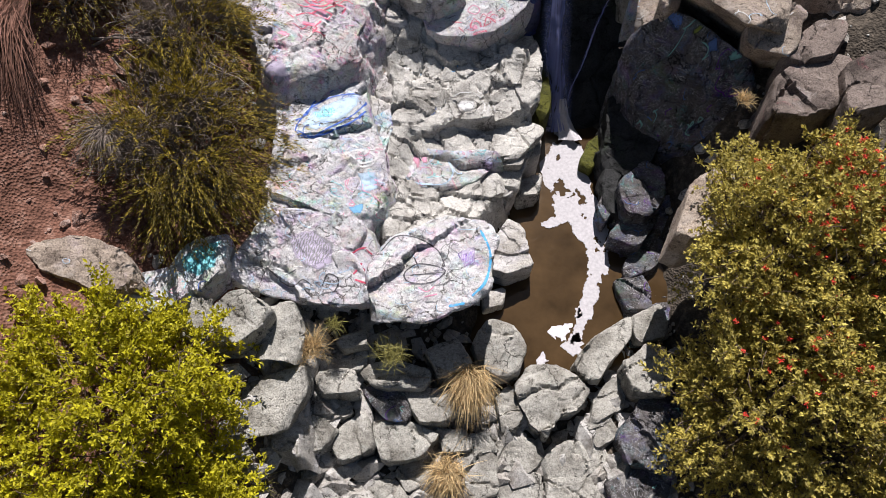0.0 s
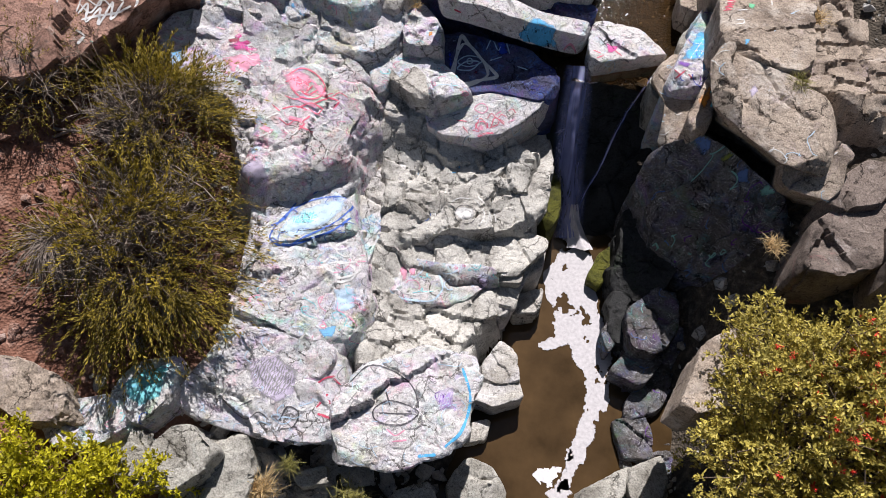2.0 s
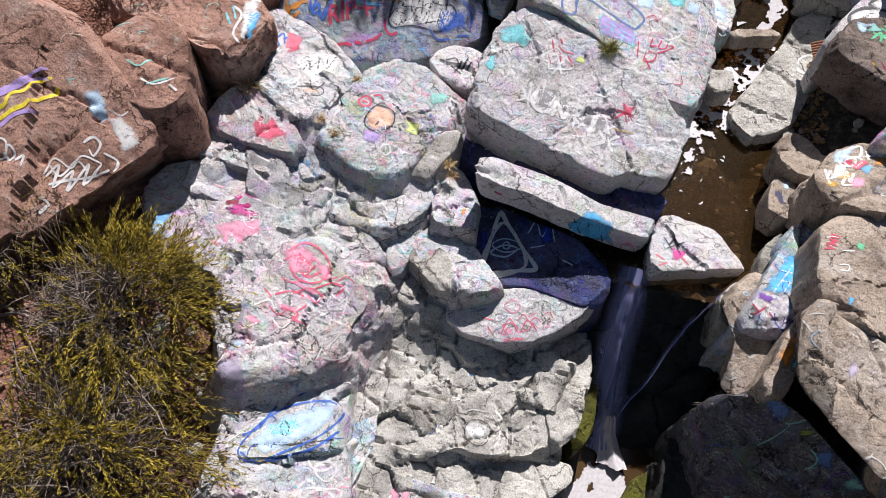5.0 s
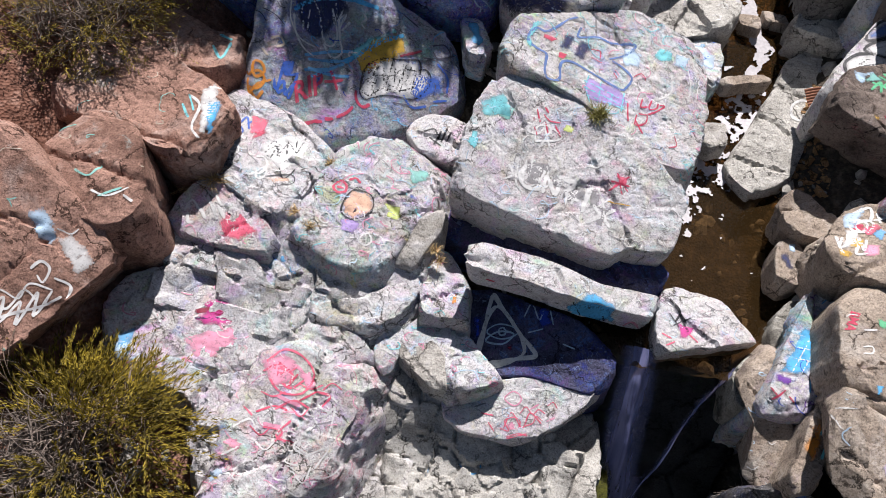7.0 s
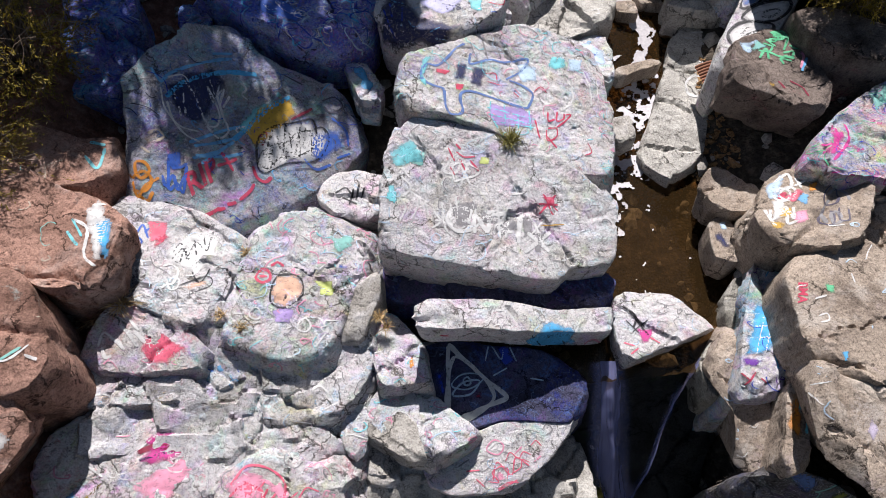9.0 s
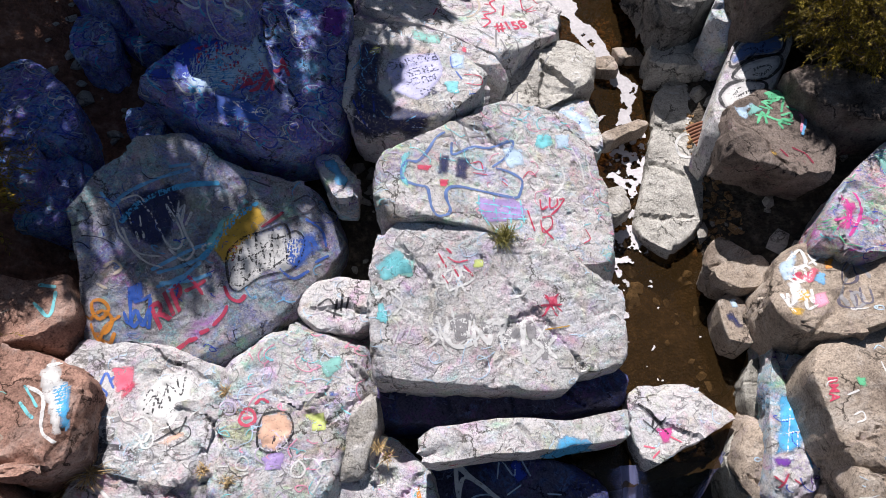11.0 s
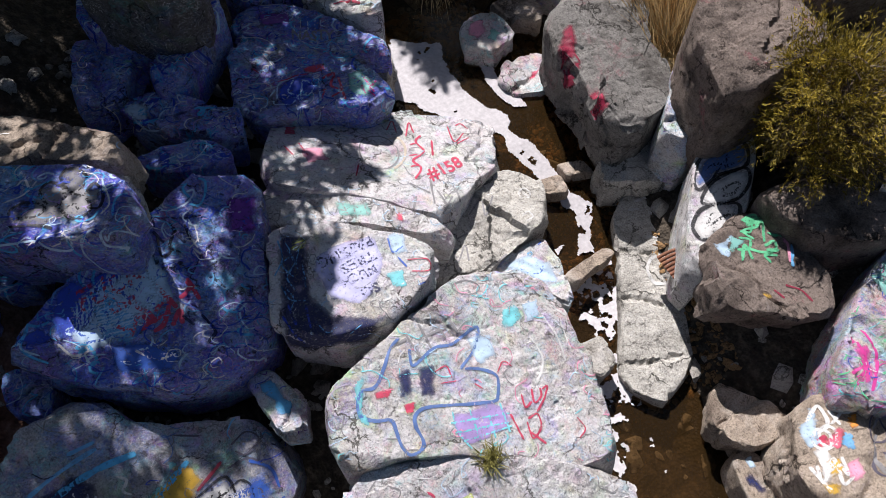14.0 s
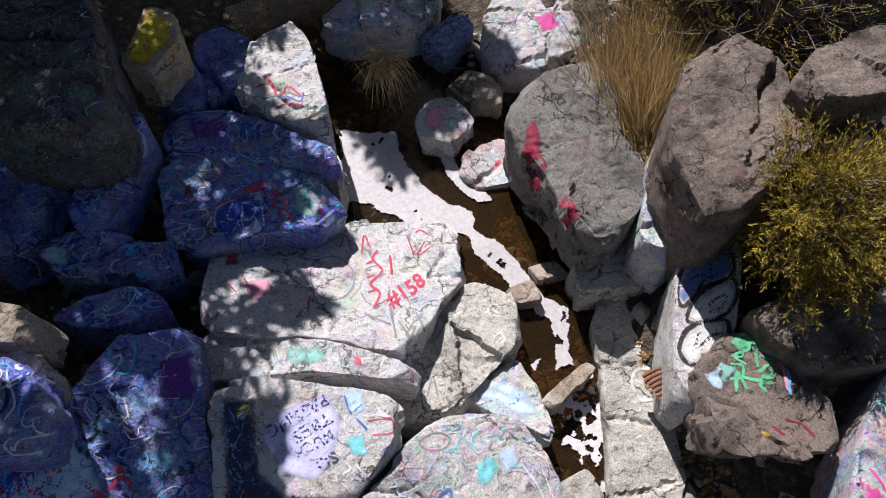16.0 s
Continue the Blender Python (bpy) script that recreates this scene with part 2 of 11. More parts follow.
GREY, GREYD = (0.52, 0.49, 0.445), (0.27, 0.245, 0.215)
WHITE = (0.74, 0.715, 0.72)
PINK, RED, CYAN, SKYB, BLUE, PURPLE, GREEN, ORANGE = (0.72, 0.38, 0.45), (0.6, 0.06, 0.1), (0.25, 0.58, 0.62), (0.3, 0.5, 0.75), (0.06, 0.12, 0.5), (0.3, 0.2, 0.5), (0.2, 0.5, 0.3), (0.7, 0.3, 0.08)
STONE = {
    "grey": stone("grey_stone", GREY, GREYD, [(WHITE, 2.0)], WHITE, 0.15, 0.1),
    "pale": stone("pale_grey_stone", (0.58, 0.555, 0.51), (0.3, 0.28, 0.25), [((0.68, 0.66, 0.63), 1.3)], None, 0, 0.15),
    "bank": stone("greenish_grey_stone", (0.43, 0.41, 0.365), (0.17, 0.155, 0.13), [((0.62, 0.6, 0.56), 1.8), ((0.4, 0.42, 0.38), 2.6)], None, 0, 0.14),
    "brown": stone("brown_pitted_stone", (0.23, 0.185, 0.16), (0.07, 0.055, 0.048), [((0.42, 0.38, 0.36), 2.2), ((0.35, 0.1, 0.13), 1.6)], None, 0, 0.1),
    "tan": stone("tan_stone", (0.44, 0.36, 0.29), (0.2, 0.155, 0.125), [((0.62, 0.55, 0.5), 1.5), ((0.5, 0.4, 0.4), 2.0)], (0.6, 0.54, 0.48), 0.08, 0.15),
    "red": stone("red_stone", (0.43, 0.255, 0.198), (0.15, 0.082, 0.062), [((0.55, 0.42, 0.37), 1.2), ((0.42, 0.52, 0.5), 1.6)], (0.55, 0.43, 0.38), 0.08, 0.06),
    "white": stone("whitewashed_stone", GREY, GREYD, [(PINK, 1.4), (SKYB, 1.7), (CYAN, 1.5), ((0.5, 0.45, 0.6), 1.3)], WHITE, 0.45, 0.08, tags=[(GREYD, 4.5), ((0.5, 0.55, 0.7), 5.5), ((0.68, 0.35, 0.42), 4.0), ((0.3, 0.3, 0.33), 6.5)], mosaic=0.42, tint=(1.02, 0.95, 1.06)),
    "pastel": stone("painted_stone_pastel", GREY, GREYD, [(CYAN, 1.3), (PINK, 1.6), (SKYB, 1.9), (PURPLE, 1.5), (GREEN, 2.2)], WHITE, 0.36, 0.17, tags=[(GREYD, 4.5), ((0.25, 0.4, 0.65), 5.0), ((0.65, 0.25, 0.32), 5.6), (WHITE, 6.0)], mosaic=0.55, tint=(0.98, 0.97, 1.1)),
    "pink": stone("painted_stone_pink", GREY, GREYD, [(PINK, 1.2), ((0.65, 0.12, 0.2), 2.0), ((0.5, 0.35, 0.6), 1.4)], WHITE, 0.34, 0.22, tags=[(WHITE, 4.2), (RED, 4.6)], mosaic=0.65, tint=(1.12, 0.9, 0.98)),
    "cyan": stone("painted_stone_cyan", GREY, GREYD, [(CYAN, 1.3), (SKYB, 1.5), ((0.3, 0.62, 0.7), 2.4)], WHITE, 0.34, 0.24, tags=[(BLUE, 4.2), (WHITE, 5.0)], mosaic=0.7, tint=(0.85, 1.05, 1.1)),
    # graffiti coats, with the blue cast of shade put into stone and paint
    "blue": stone("painted_stone_shade_blue", (0.19, 0.18, 0.21), (0.06, 0.055, 0.07), [((0.04, 0.11, 0.8), 1.3), ((0.1, 0.32, 0.85), 2.1), ((0.28, 0.12, 0.6), 1.2), ((0.45, 0.58, 0.8), 2.6), ((0.04, 0.09, 0.7), 0.8)], None, 0, 0.46, tags=[((0.4, 0.5, 0.75), 4.0), (BLUE, 3.2), ((0.05, 0.05, 0.1), 4.4), ((0.5, 0.08, 0.15), 3.6)], mosaic=0.75, tint=(0.5, 0.66, 1.7)),
    "bluepaint": stone("painted_stone_azure", GREY, GREYD, [((0.1, 0.4, 0.7), 1.4), (PURPLE, 1.8), ((0.2, 0.55, 0.75), 1.9)], WHITE, 0.3, 0.28, mosaic=0.6, tint=(0.8, 0.95, 1.3)),
    "multi": stone("painted_stone_many_colours", GREY, GREYD, [(RED, 1.5), (CYAN, 1.2), (PURPLE, 1.8), (GREEN, 1.6), (BLUE, 2.0)], None, 0, 0.3, tags=[(WHITE, 4.2), (BLUE, 3.6)], mosaic=0.8, tint=(1.05, 0.9, 1.1)),
    "letters": stone("painted_stone_chalky", GREY, GREYD, [(WHITE, 1.2), (SKYB, 1.6)], WHITE, 0.4, 0.2, mosaic=0.4, tint=(1.0, 1.0, 1.0)),
    "rip": stone("painted_stone_murky", (0.38, 0.365, 0.38), (0.16, 0.15, 0.18), [((0.12, 0.25, 0.65), 1.1), ((0.08, 0.12, 0.42), 0.9), (CYAN, 1.9)], None, 0, 0.32, mosaic=0.6, tint=(0.85, 0.85, 1.1)),
    # wet rock by the fall, near black because gorge shade is coloured in
    "wet": stone("wet_shade_black_stone", (0.045, 0.045, 0.045), (0.015, 0.015, 0.014), [((0.03, 0.05, 0.02), 1.6)], None, 0, 0.15, rough=0.75),
    "slate": stone("slate_grey_stone", (0.24, 0.228, 0.215), (0.1, 0.092, 0.085), [((0.46, 0.44, 0.43), 1.8), ((0.3, 0.1, 0.13), 1.3)], None, 0, 0.12),
    # graffiti over stone coloured dark blue for the shadow below the slabs
    "navy": stone("painted_stone_shade_navy", (0.1, 0.1, 0.17), (0.035, 0.035, 0.06), [((0.03, 0.05, 0.3), 1.2), ((0.1, 0.2, 0.5), 2.2), ((0.16, 0.08, 0.26), 1.5)], None, 0, 0.3, tags=[((0.3, 0.4, 0.65), 4.0), ((0.03, 0.03, 0.08), 4.6)]),
    "moss": stone("mossy_wet_stone", (0.10, 0.10, 0.018), (0.03, 0.03, 0.01), [((0.02, 0.02, 0.015), 2.6)], None, 0, 0.3, rough=0.6),
    # stone for shadowed rocks: the shade is put into its dark colour
    "dark": stone("shade_dark_stone", (0.12, 0.11, 0.105), (0.04, 0.036, 0.034), [((0.12, 0.2, 0.4), 1.4), ((0.1, 0.3, 0.3), 1.8)], None, 0, 0.12, mosaic=0.35, tint=(0.3, 0.36, 0.6)),
    "yellow": stone("painted_stone_yellow", GREY, GREYD, [((0.75, 0.6, 0.05), 0.6), ((0.7, 0.55, 0.05), 1.0), (RED, 2.4)], None, 0, 0.35),
    "pinkstone": stone("painted_stone_rose", GREY, GREYD, [((0.75, 0.3, 0.42), 2.0), (WHITE, 2.6), (CYAN, 3.0)], WHITE, 0.3, 0.3, mosaic=0.5, tint=(1.1, 0.8, 0.9)),
}


def earth_material():
    m, n, l, b = material("earth_and_gravel", 0.95)
    geo = n.new("ShaderNodeNewGeometry")
    co = geo.outputs["Position"]
    sep = n.new("ShaderNodeSeparateXYZ")
    l.new(co, sep.inputs[0])
    a = noise_node(n, l, co, 7, 8, 0.7)
    r = ramp_node(n, [(0.3, (0.025, 0.02, 0.016)), (0.5, (0.06, 0.048, 0.036)), (0.7, (0.16, 0.13, 0.1))])
    l.new(a.outputs["Fac"], r.inputs["Fac"])
    a2 = noise_node(n, l, co, 5, 8, 0.7)
    r2 = ramp_node(n, [(0.3, (0.07, 0.03, 0.02)), (0.52, (0.2, 0.095, 0.065)), (0.72, (0.36, 0.22, 0.17))])
    l.new(a2.outputs["Fac"], r2.inputs["Fac"])
    mr = n.new("ShaderNodeMapRange")
    mr.inputs["From Min"].default_value, mr.inputs["From Max"].default_value = -3.0, -3.9
    l.new(sep.outputs["X"], mr.inputs["Value"])
    col = mix_node(n, l, mr.outputs["Result"], r.outputs["Color"], r2.outputs["Color"])
    l.new(col, b.inputs["Base Color"])
    bump = n.new("ShaderNodeBump")
    bump.inputs["Strength"].default_value, bump.inputs["Distance"].default_value = 0.7, 0.04
    v = n.new("ShaderNodeTexVoronoi")
    v.inputs["Scale"].default_value = 22
    l.new(co, v.inputs["Vector"])
    l.new(v.outputs["Distance"], bump.inputs["Height"])
    l.new(bump.outputs["Normal"], b.inputs["Normal"])
    return m


def water_material(name, col, rough, ripple):
    m, n, l, b = material(name, rough)
    geo = n.new("ShaderNodeNewGeometry")
    a = noise_node(n, l, geo.outputs["Position"], 1.2, 5, 0.6)
    r = ramp_node(n, [(0.3, tuple(c * 0.6 for c in col)), (0.7, tuple(c * 1.3 for c in col))])
    l.new(a.outputs["Fac"], r.inputs["Fac"])
    l.new(r.outputs["Color"], b.inputs["Base Color"])
    b.inputs["Specular IOR Level"].default_value = 0.5
    b.inputs["IOR"].default_value = 1.33
    bump = n.new("ShaderNodeBump")
    bump.inputs["Strength"].default_value, bump.inputs["Distance"].default_value = 0.25, 0.02
    w = noise_node(n, l, geo.outputs["Position"], ripple, 3, 0.5, 0.6)
    l.new(w.outputs["Fac"], bump.inputs["Height"])
    l.new(bump.outputs["Normal"], b.inputs["Normal"])
    return m


def plain(name, col, rough=0.8, var=0.35, scale=6.0, trans=0.0):
    """One colour with uneven tone, for leaves, twigs and paint."""
    m, n, l, b = material(name, rough)
    geo = n.new("ShaderNodeNewGeometry")
    a = noise_node(n, l, geo.outputs["Position"], scale, 4, 0.6)
    r = ramp_node(n, [(0.25, tuple(c * (1 - var) for c in col)), (0.75, tuple(min(1, c * (1 + var)) for c in col))])
    l.new(a.outputs["Fac"], r.inputs["Fac"])
    isl = n.new("ShaderNodeMapRange")
    isl.inputs["To Min"].default_value, isl.inputs["To Max"].default_value = 1 - var, 1 + var
    l.new(geo.outputs["Random Per Island"], isl.inputs["Value"])
    c2 = n.new("ShaderNodeVectorMath")
    c2.operation = "MULTIPLY"
    l.new(r.outputs["Color"], c2.inputs[0])
    l.new(isl.outputs["Result"], c2.inputs[1])
    l.new(c2.outputs[0], b.inputs["Base Color"])
    if trans:
        t = n.new("ShaderNodeBsdfTranslucent")
        l.new(c2.outputs[0], t.inputs["Color"])
        mx = n.new("ShaderNodeMixShader")
        mx.inputs["Fac"].default_value = trans
        l.new(b.outputs[0], mx.inputs[1])
        l.new(t.outputs[0], mx.inputs[2])
        l.new(mx.outputs[0], n["Material Output"].inputs["Surface"])
    return m


def clear_water(name, tint):
    """Shallow water: the bed shows through it, tinted, under a wet gloss."""
    m, n, l, b = material(name, 0.05)
    geo = n.new("ShaderNodeNewGeometry")
    t = n.new("ShaderNodeBsdfTransparent")
    t.inputs["Color"].default_value = (*tint, 1)
    g = n.new("ShaderNodeBsdfGlossy")
    g.inputs["Roughness"].default_value = 0.06
    bump = n.new("ShaderNodeBump")
    bump.inputs["Strength"].default_value, bump.inputs["Distance"].default_value = 0.35, 0.02
    w = noise_node(n, l, geo.outputs["Position"], 10, 3, 0.5, 0.6)
    l.new(w.outputs["Fac"], bump.inputs["Height"])
    l.new(bump.outputs["Normal"], g.inputs["Normal"])
    silt = n.new("ShaderNodeBsdfDiffuse")
    silt.inputs["Color"].default_value = (0.05, 0.029, 0.011, 1)
    murk = n.new("ShaderNodeMixShader")
    murk.inputs[0].default_value = 0.35
    l.new(t.outputs[0], murk.inputs[1])
    l.new(silt.outputs[0], murk.inputs[2])
    fr = n.new("ShaderNodeFresnel")
    fr.inputs["IOR"].default_value = 1.33
    l.new(bump.outputs["Normal"], fr.inputs["Normal"])
    mx = n.new("ShaderNodeMixShader")
    l.new(fr.outputs[0], mx.inputs[0])
    l.new(murk.outputs[0], mx.inputs[1])
    l.new(g.outputs[0], mx.inputs[2])
    l.new(mx.outputs[0], n["Material Output"].inputs["Surface"])
    return m


EARTH = earth_material()
POOL = water_material("brown_pool_water", (0.06, 0.036, 0.016), 0.08, 3.0)
CREEK = clear_water("brown_creek_water", (0.62, 0.48, 0.32))
FOAM = plain("white_foam", (0.52, 0.495, 0.51), 0.8, 0.2, 16)
LEAF_OLIVE = plain("olive_leaf", (0.215, 0.16, 0.02), 0.6, 0.75, 2.2, 0.25)
LEAF_LIME = plain("yellow_green_leaf", (0.42, 0.38, 0.016), 0.55, 0.45, 3, 0.35)
LEAF_GREY = plain("grey_green_leaf", (0.4, 0.33, 0.075), 0.5, 0.5, 3, 0.3)
FLOWER = plain("red_flower", (0.65, 0.05, 0.03), 0.6, 0.3, 9)
TWIG = plain("dry_twig", (0.13, 0.095, 0.07), 0.9, 0.4, 12)
STRAW = plain("dry_straw", (0.52, 0.38, 0.2), 0.8, 0.45, 12, 0.2)
GRASS = plain("green_grass", (0.22, 0.2, 0.06), 0.7, 0.45, 12, 0.2)


# ---- mesh helpers ----
def from_arrays(name, verts, faces, mat, smooth_shade=True):
    """A mesh from vertex and face arrays; faces may be one array or a list of arrays."""
    me = bpy.data.meshes.new(name)
    v = np.ascontiguousarray(np.asarray(verts, np.float32))
    groups = [np.asarray(f, np.int32) for f in (faces if isinstance(faces, list) else [faces])]
    groups = [f for f in groups if len(f)]
    loops = np.concatenate([f.ravel() for f in groups])
    size = np.concatenate([np.full(len(f), f.shape[1], np.int32) for f in groups])
    me.vertices.add(len(v))
    me.vertices.foreach_set("co", v.ravel())
    me.loops.add(len(loops))
    me.loops.foreach_set("vertex_index", loops)
    me.polygons.add(len(size))
    me.polygons.foreach_set("loop_start", np.concatenate([[0], np.cumsum(size)[:-1]]).astype(np.int32))
    me.polygons.foreach_set("loop_total", size)
    if mat:
        me.materials.append(mat)
    me.polygons.foreach_set("use_smooth", np.full(len(size), bool(smooth_shade)))
    me.update(calc_edges=True)
    return me


def child(name, me, parent, label=""):
    ob = new(name, me)
    ob.parent = parent
    ob.matrix_parent_inverse = parent.matrix_world.inverted()
    return tagged(ob, label) if label else ob


# ---- ground ----
GX = np.arange(-8, 10.1, 2)
LOWER = [
    (3, 2, 0.5, -1.5, -2.6, -2.8, -2.6, -1.5, 0, 1.5),
    (3, 2, 0.5, -1.8, -2.2, -2.4, -2.2, -1.3, 0, 1.5),
    (3, 1.5, 0.3, -1.8, -2.0, -2.2, -1.95, -1.0, 0.3, 1.8),
    (3, 1.1, 0.1, -1.3, -1.85, -2.25, -1.8, -0.6, 0.6, 2),
    (3.2, 1.3, 0.2, -0.8, -1.2, -2.7, -2.2, -0.5, 0.8, 2.2),
    (3.4, 2.0, 0.5, -0.4, -1.2, -2.6, -2.0, 0.2, 1.0, 2.4),
    (3.6, 2.2, 0.9, 0.2, -0.7, -2.4, -1.8, 0.9, 1.5, 2.7)]
UPPER = [
    (3.8, 2.6, 1.2, 0.7, 0.0, 0.0, -0.4, 1.3, 2, 3),
    (4, 3, 1.5, 0.9, 0.8, 0.8, 0.6, 1.5, 2.3, 3.3),
    (4.2, 3.3, 2.0, 1.3, 1.1, 0.9, 0.7, 1.7, 2.6, 3.6),
    (4.4, 3.5, 2.5, 1.9, 1.5, 1.1, 0.9, 1.6, 2.8, 4),
    (4.7, 4, 3.0, 2.3, 1.8, 1.3, 1.1, 1.5, 2.6, 4),
    (5, 4.4, 3.5, 2.6, 2.0, 1.4, 1.2, 1.4, 2.4, 3.8),
    (5.3, 4.8, 4.2, 3.0, 2.1, 1.5, 1.2, 1.4, 2.2, 3.5),
    (5.5, 5, 4.5, 3.2, 2.2, 1.6, 1.3, 1.5, 2.2, 3.5)]
GRID = np.array(LOWER + UPPER, float)
GRID[:, 3:7] -= 0.25
CREEK_Y = np.array([12.2, 14.0, 16.0, 18.0, 20.0, 22.0, 26.0])
CREEK_X = np.array([3.2, 3.7, 4.0, 4.35, 4.5, 4.1, 4.0])
CREEK_W = np.array([0.9, 0.9, 0.7, 0.75, 0.95, 1.0, 1.2])
CREEK_Z = np.array([0.72, 0.76, 0.84, 1.12, 1.4, 1.48, 1.55])


def ground_height(x, y):
    u = np.clip((x + 8) / 2, 0, 8.999)
    v = np.clip((y + 2) / 2, 0, 13.999)
    i, j = u.astype(int), v.astype(int)
    fu, fv = u - i, v - j
    fu, fv = fu * fu * (3 - 2 * fu), fv * fv * (3 - 2 * fv)
    z = (GRID[j, i] * (1 - fu) + GRID[j, i + 1] * fu) * (1 - fv) + (GRID[j + 1, i] * (1 - fu) + GRID[j + 1, i + 1] * fu) * fv
    cx, cw, cz = (np.interp(y, CREEK_Y, a) for a in (CREEK_X, CREEK_W, CREEK_Z))
    d = np.abs(x - cx) / cw
    bed = cz - 0.22 + 0.35 * np.clip(d, 0, 9) ** 2
    k = smooth(11.8, 12.6, y)
    z = np.where(y > 11.8, z * (1 - k) + np.minimum(z, bed) * k, z)
    return z


def ground_full(x, y):
    p = np.stack([x, y, np.zeros_like(x)], 1)
    return ground_height(x, y) + 0.10 * fbm(p * 0.9, 4) + 0.035 * fbm(p * 5.0, 3)


def build_ground():
    far = np.array([12, 16, 24, 40, 80, 160, 400])
    xs = np.concatenate([-8.5 - far[::-1], np.arange(-8.5, 10.51, 0.12), 10.5 + far])
    ys = np.concatenate([-2.5 - far[::-1], np.arange(-2.5, 26.51, 0.12), 26.5 + far])
    X, Y = np.meshgrid(xs, ys)
    x, y = X.ravel(), Y.ravel()
    z = ground_full(x, y)
    nx, ny = len(xs), len(ys)
    a = (np.arange(ny - 1)[:, None] * nx + np.arange(nx - 1)[None, :]).ravel()
    faces = np.stack([a, a + 1, a + nx + 1, a + nx], 1)
    ob = new("ground", from_arrays("ground", np.stack([x, y, z], 1), faces, EARTH))
    tagged(ob, "bare gully floor of earth and gravel, reddish on one bank", "ground", kind="structure")


build_ground()


# ---- water ----
def sheet(name, poly_fn, x0, x1, y0, y1, step, zfn, mat):
    """A thin grid sheet kept where poly_fn is above zero."""
    xs, ys = np.arange(x0, x1, step), np.arange(y0, y1, step)
    X, Y = np.meshgrid(xs, ys)
    x, y = X.ravel(), Y.ravel()
    nx, ny = len(xs), len(ys)
    keep = poly_fn(x, y) > 0
    a = (np.arange(ny - 1)[:, None] * nx + np.arange(nx - 1)[None, :]).ravel()
    q = np.stack([a, a + 1, a + nx + 1, a + nx], 1)
    q = q[keep[q].sum(1) >= 3]
    used = np.unique(q)
    back = np.full(len(x), -1)
    back[used] = np.arange(len(used))
    ju = np.random.RandomState(3).rand(len(x), 2) - 0.5
    v = np.stack([x + ju[:, 0] * step * 0.5, y + ju[:, 1] * step * 0.5, zfn(x, y)], 1)[used]
    return from_arrays(name, v, back[q], mat)


def creek_z(x, y):
    return np.interp(y, CREEK_Y, CREEK_Z)


def inside(poly, x, y):
    """Signed nearness to a closed outline: plus inside, minus outside, metres."""
    P = np.array(poly, float)
    Q = np.roll(P, -1, 0)
    d = np.full(len(x), 1e9)
    c = np.zeros(len(x), bool)
    for (ax, ay), (bx, by) in zip(P, Q):
        t = np.clip(((x - ax) * (bx - ax) + (y - ay) * (by - ay)) / ((bx - ax) ** 2 + (by - ay) ** 2 + 1e-9), 0, 1)
        d = np.minimum(d, np.hypot(x - ax - t * (bx - ax), y - ay - t * (by - ay)))
        c ^= ((ay > y) != (by > y)) & (x < (bx - ax) * (y - ay) / (by - ay + 1e-12) + ax)
    return np.where(c, d, -d)


POOL_Z = -2.0
one = lambda x, y: np.ones(len(x))
pool = new("pool", sheet("pool", one, -0.5, 5.2, -2.4, 11.4, 0.3, lambda x, y: np.full(len(x), POOL_Z) - 0.45 * smooth(4.4, 3.0, y), POOL))
tagged(pool, "still brown plunge pool below the waterfall", "water", kind="structure")
creek = new("creek", sheet("creek", lambda x, y: np.interp(y, CREEK_Y, CREEK_W) + 0.75 - np.abs(x - np.interp(y, CREEK_Y, CREEK_X)), 1.4, 6.6, 11.95, 27, 0.1, creek_z, CREEK))
tagged(creek, "shallow brown creek running between boulders", "water", kind="structure")


# ---- rocks ----
def outline(corners, step, turns=1):
    """Corner list to an evenly stepped closed line with slightly rounded corners."""
    P = np.array(corners, float)
    for _ in range(turns):
        Q = np.roll(P, -1, 0)
        P = np.stack([P * 0.9 + Q * 0.1, P * 0.1 + Q * 0.9], 1).reshape(-1, 2)
    Q = np.vstack([P, P[:1]])
    s = np.r_[0, np.cumsum(np.hypot(*np.diff(Q, axis=0).T))]
    n = max(18, int(s[-1] / step))
    t = np.linspace(0, s[-1], n, endpoint=False)
    return np.stack([np.interp(t, s, Q[:, 0]), np.interp(t, s, Q[:, 1])], 1)


def chips(V, cell, seed):
    """Broken little planes: each cell of space has its own tilt and level."""
    p = V / cell + seed * 3.37
    i0 = np.floor(p - 0.5).astype(np.int64)
    best, out = np.full(len(V), 9.0), np.zeros(len(V))
    for k in range(8):
        i = i0 + np.array([k & 1, (k >> 1) & 1, k >> 2])
        a = [_hash(i[:, 0] + 11 * j, i[:, 1] + 7 * j, i[:, 2]) for j in range(1, 7)]
        d = p - (i + 0.5 + 0.42 * np.stack(a[:3], 1))
        r = (d * d).sum(1)
        near = r < best
        out = np.where(near, (d * np.stack(a[3:], 1)).sum(1) + 0.5 * a[0], out)
        best = np.where(near, r, best)
    return np.clip(out, -0.9, 0.9)


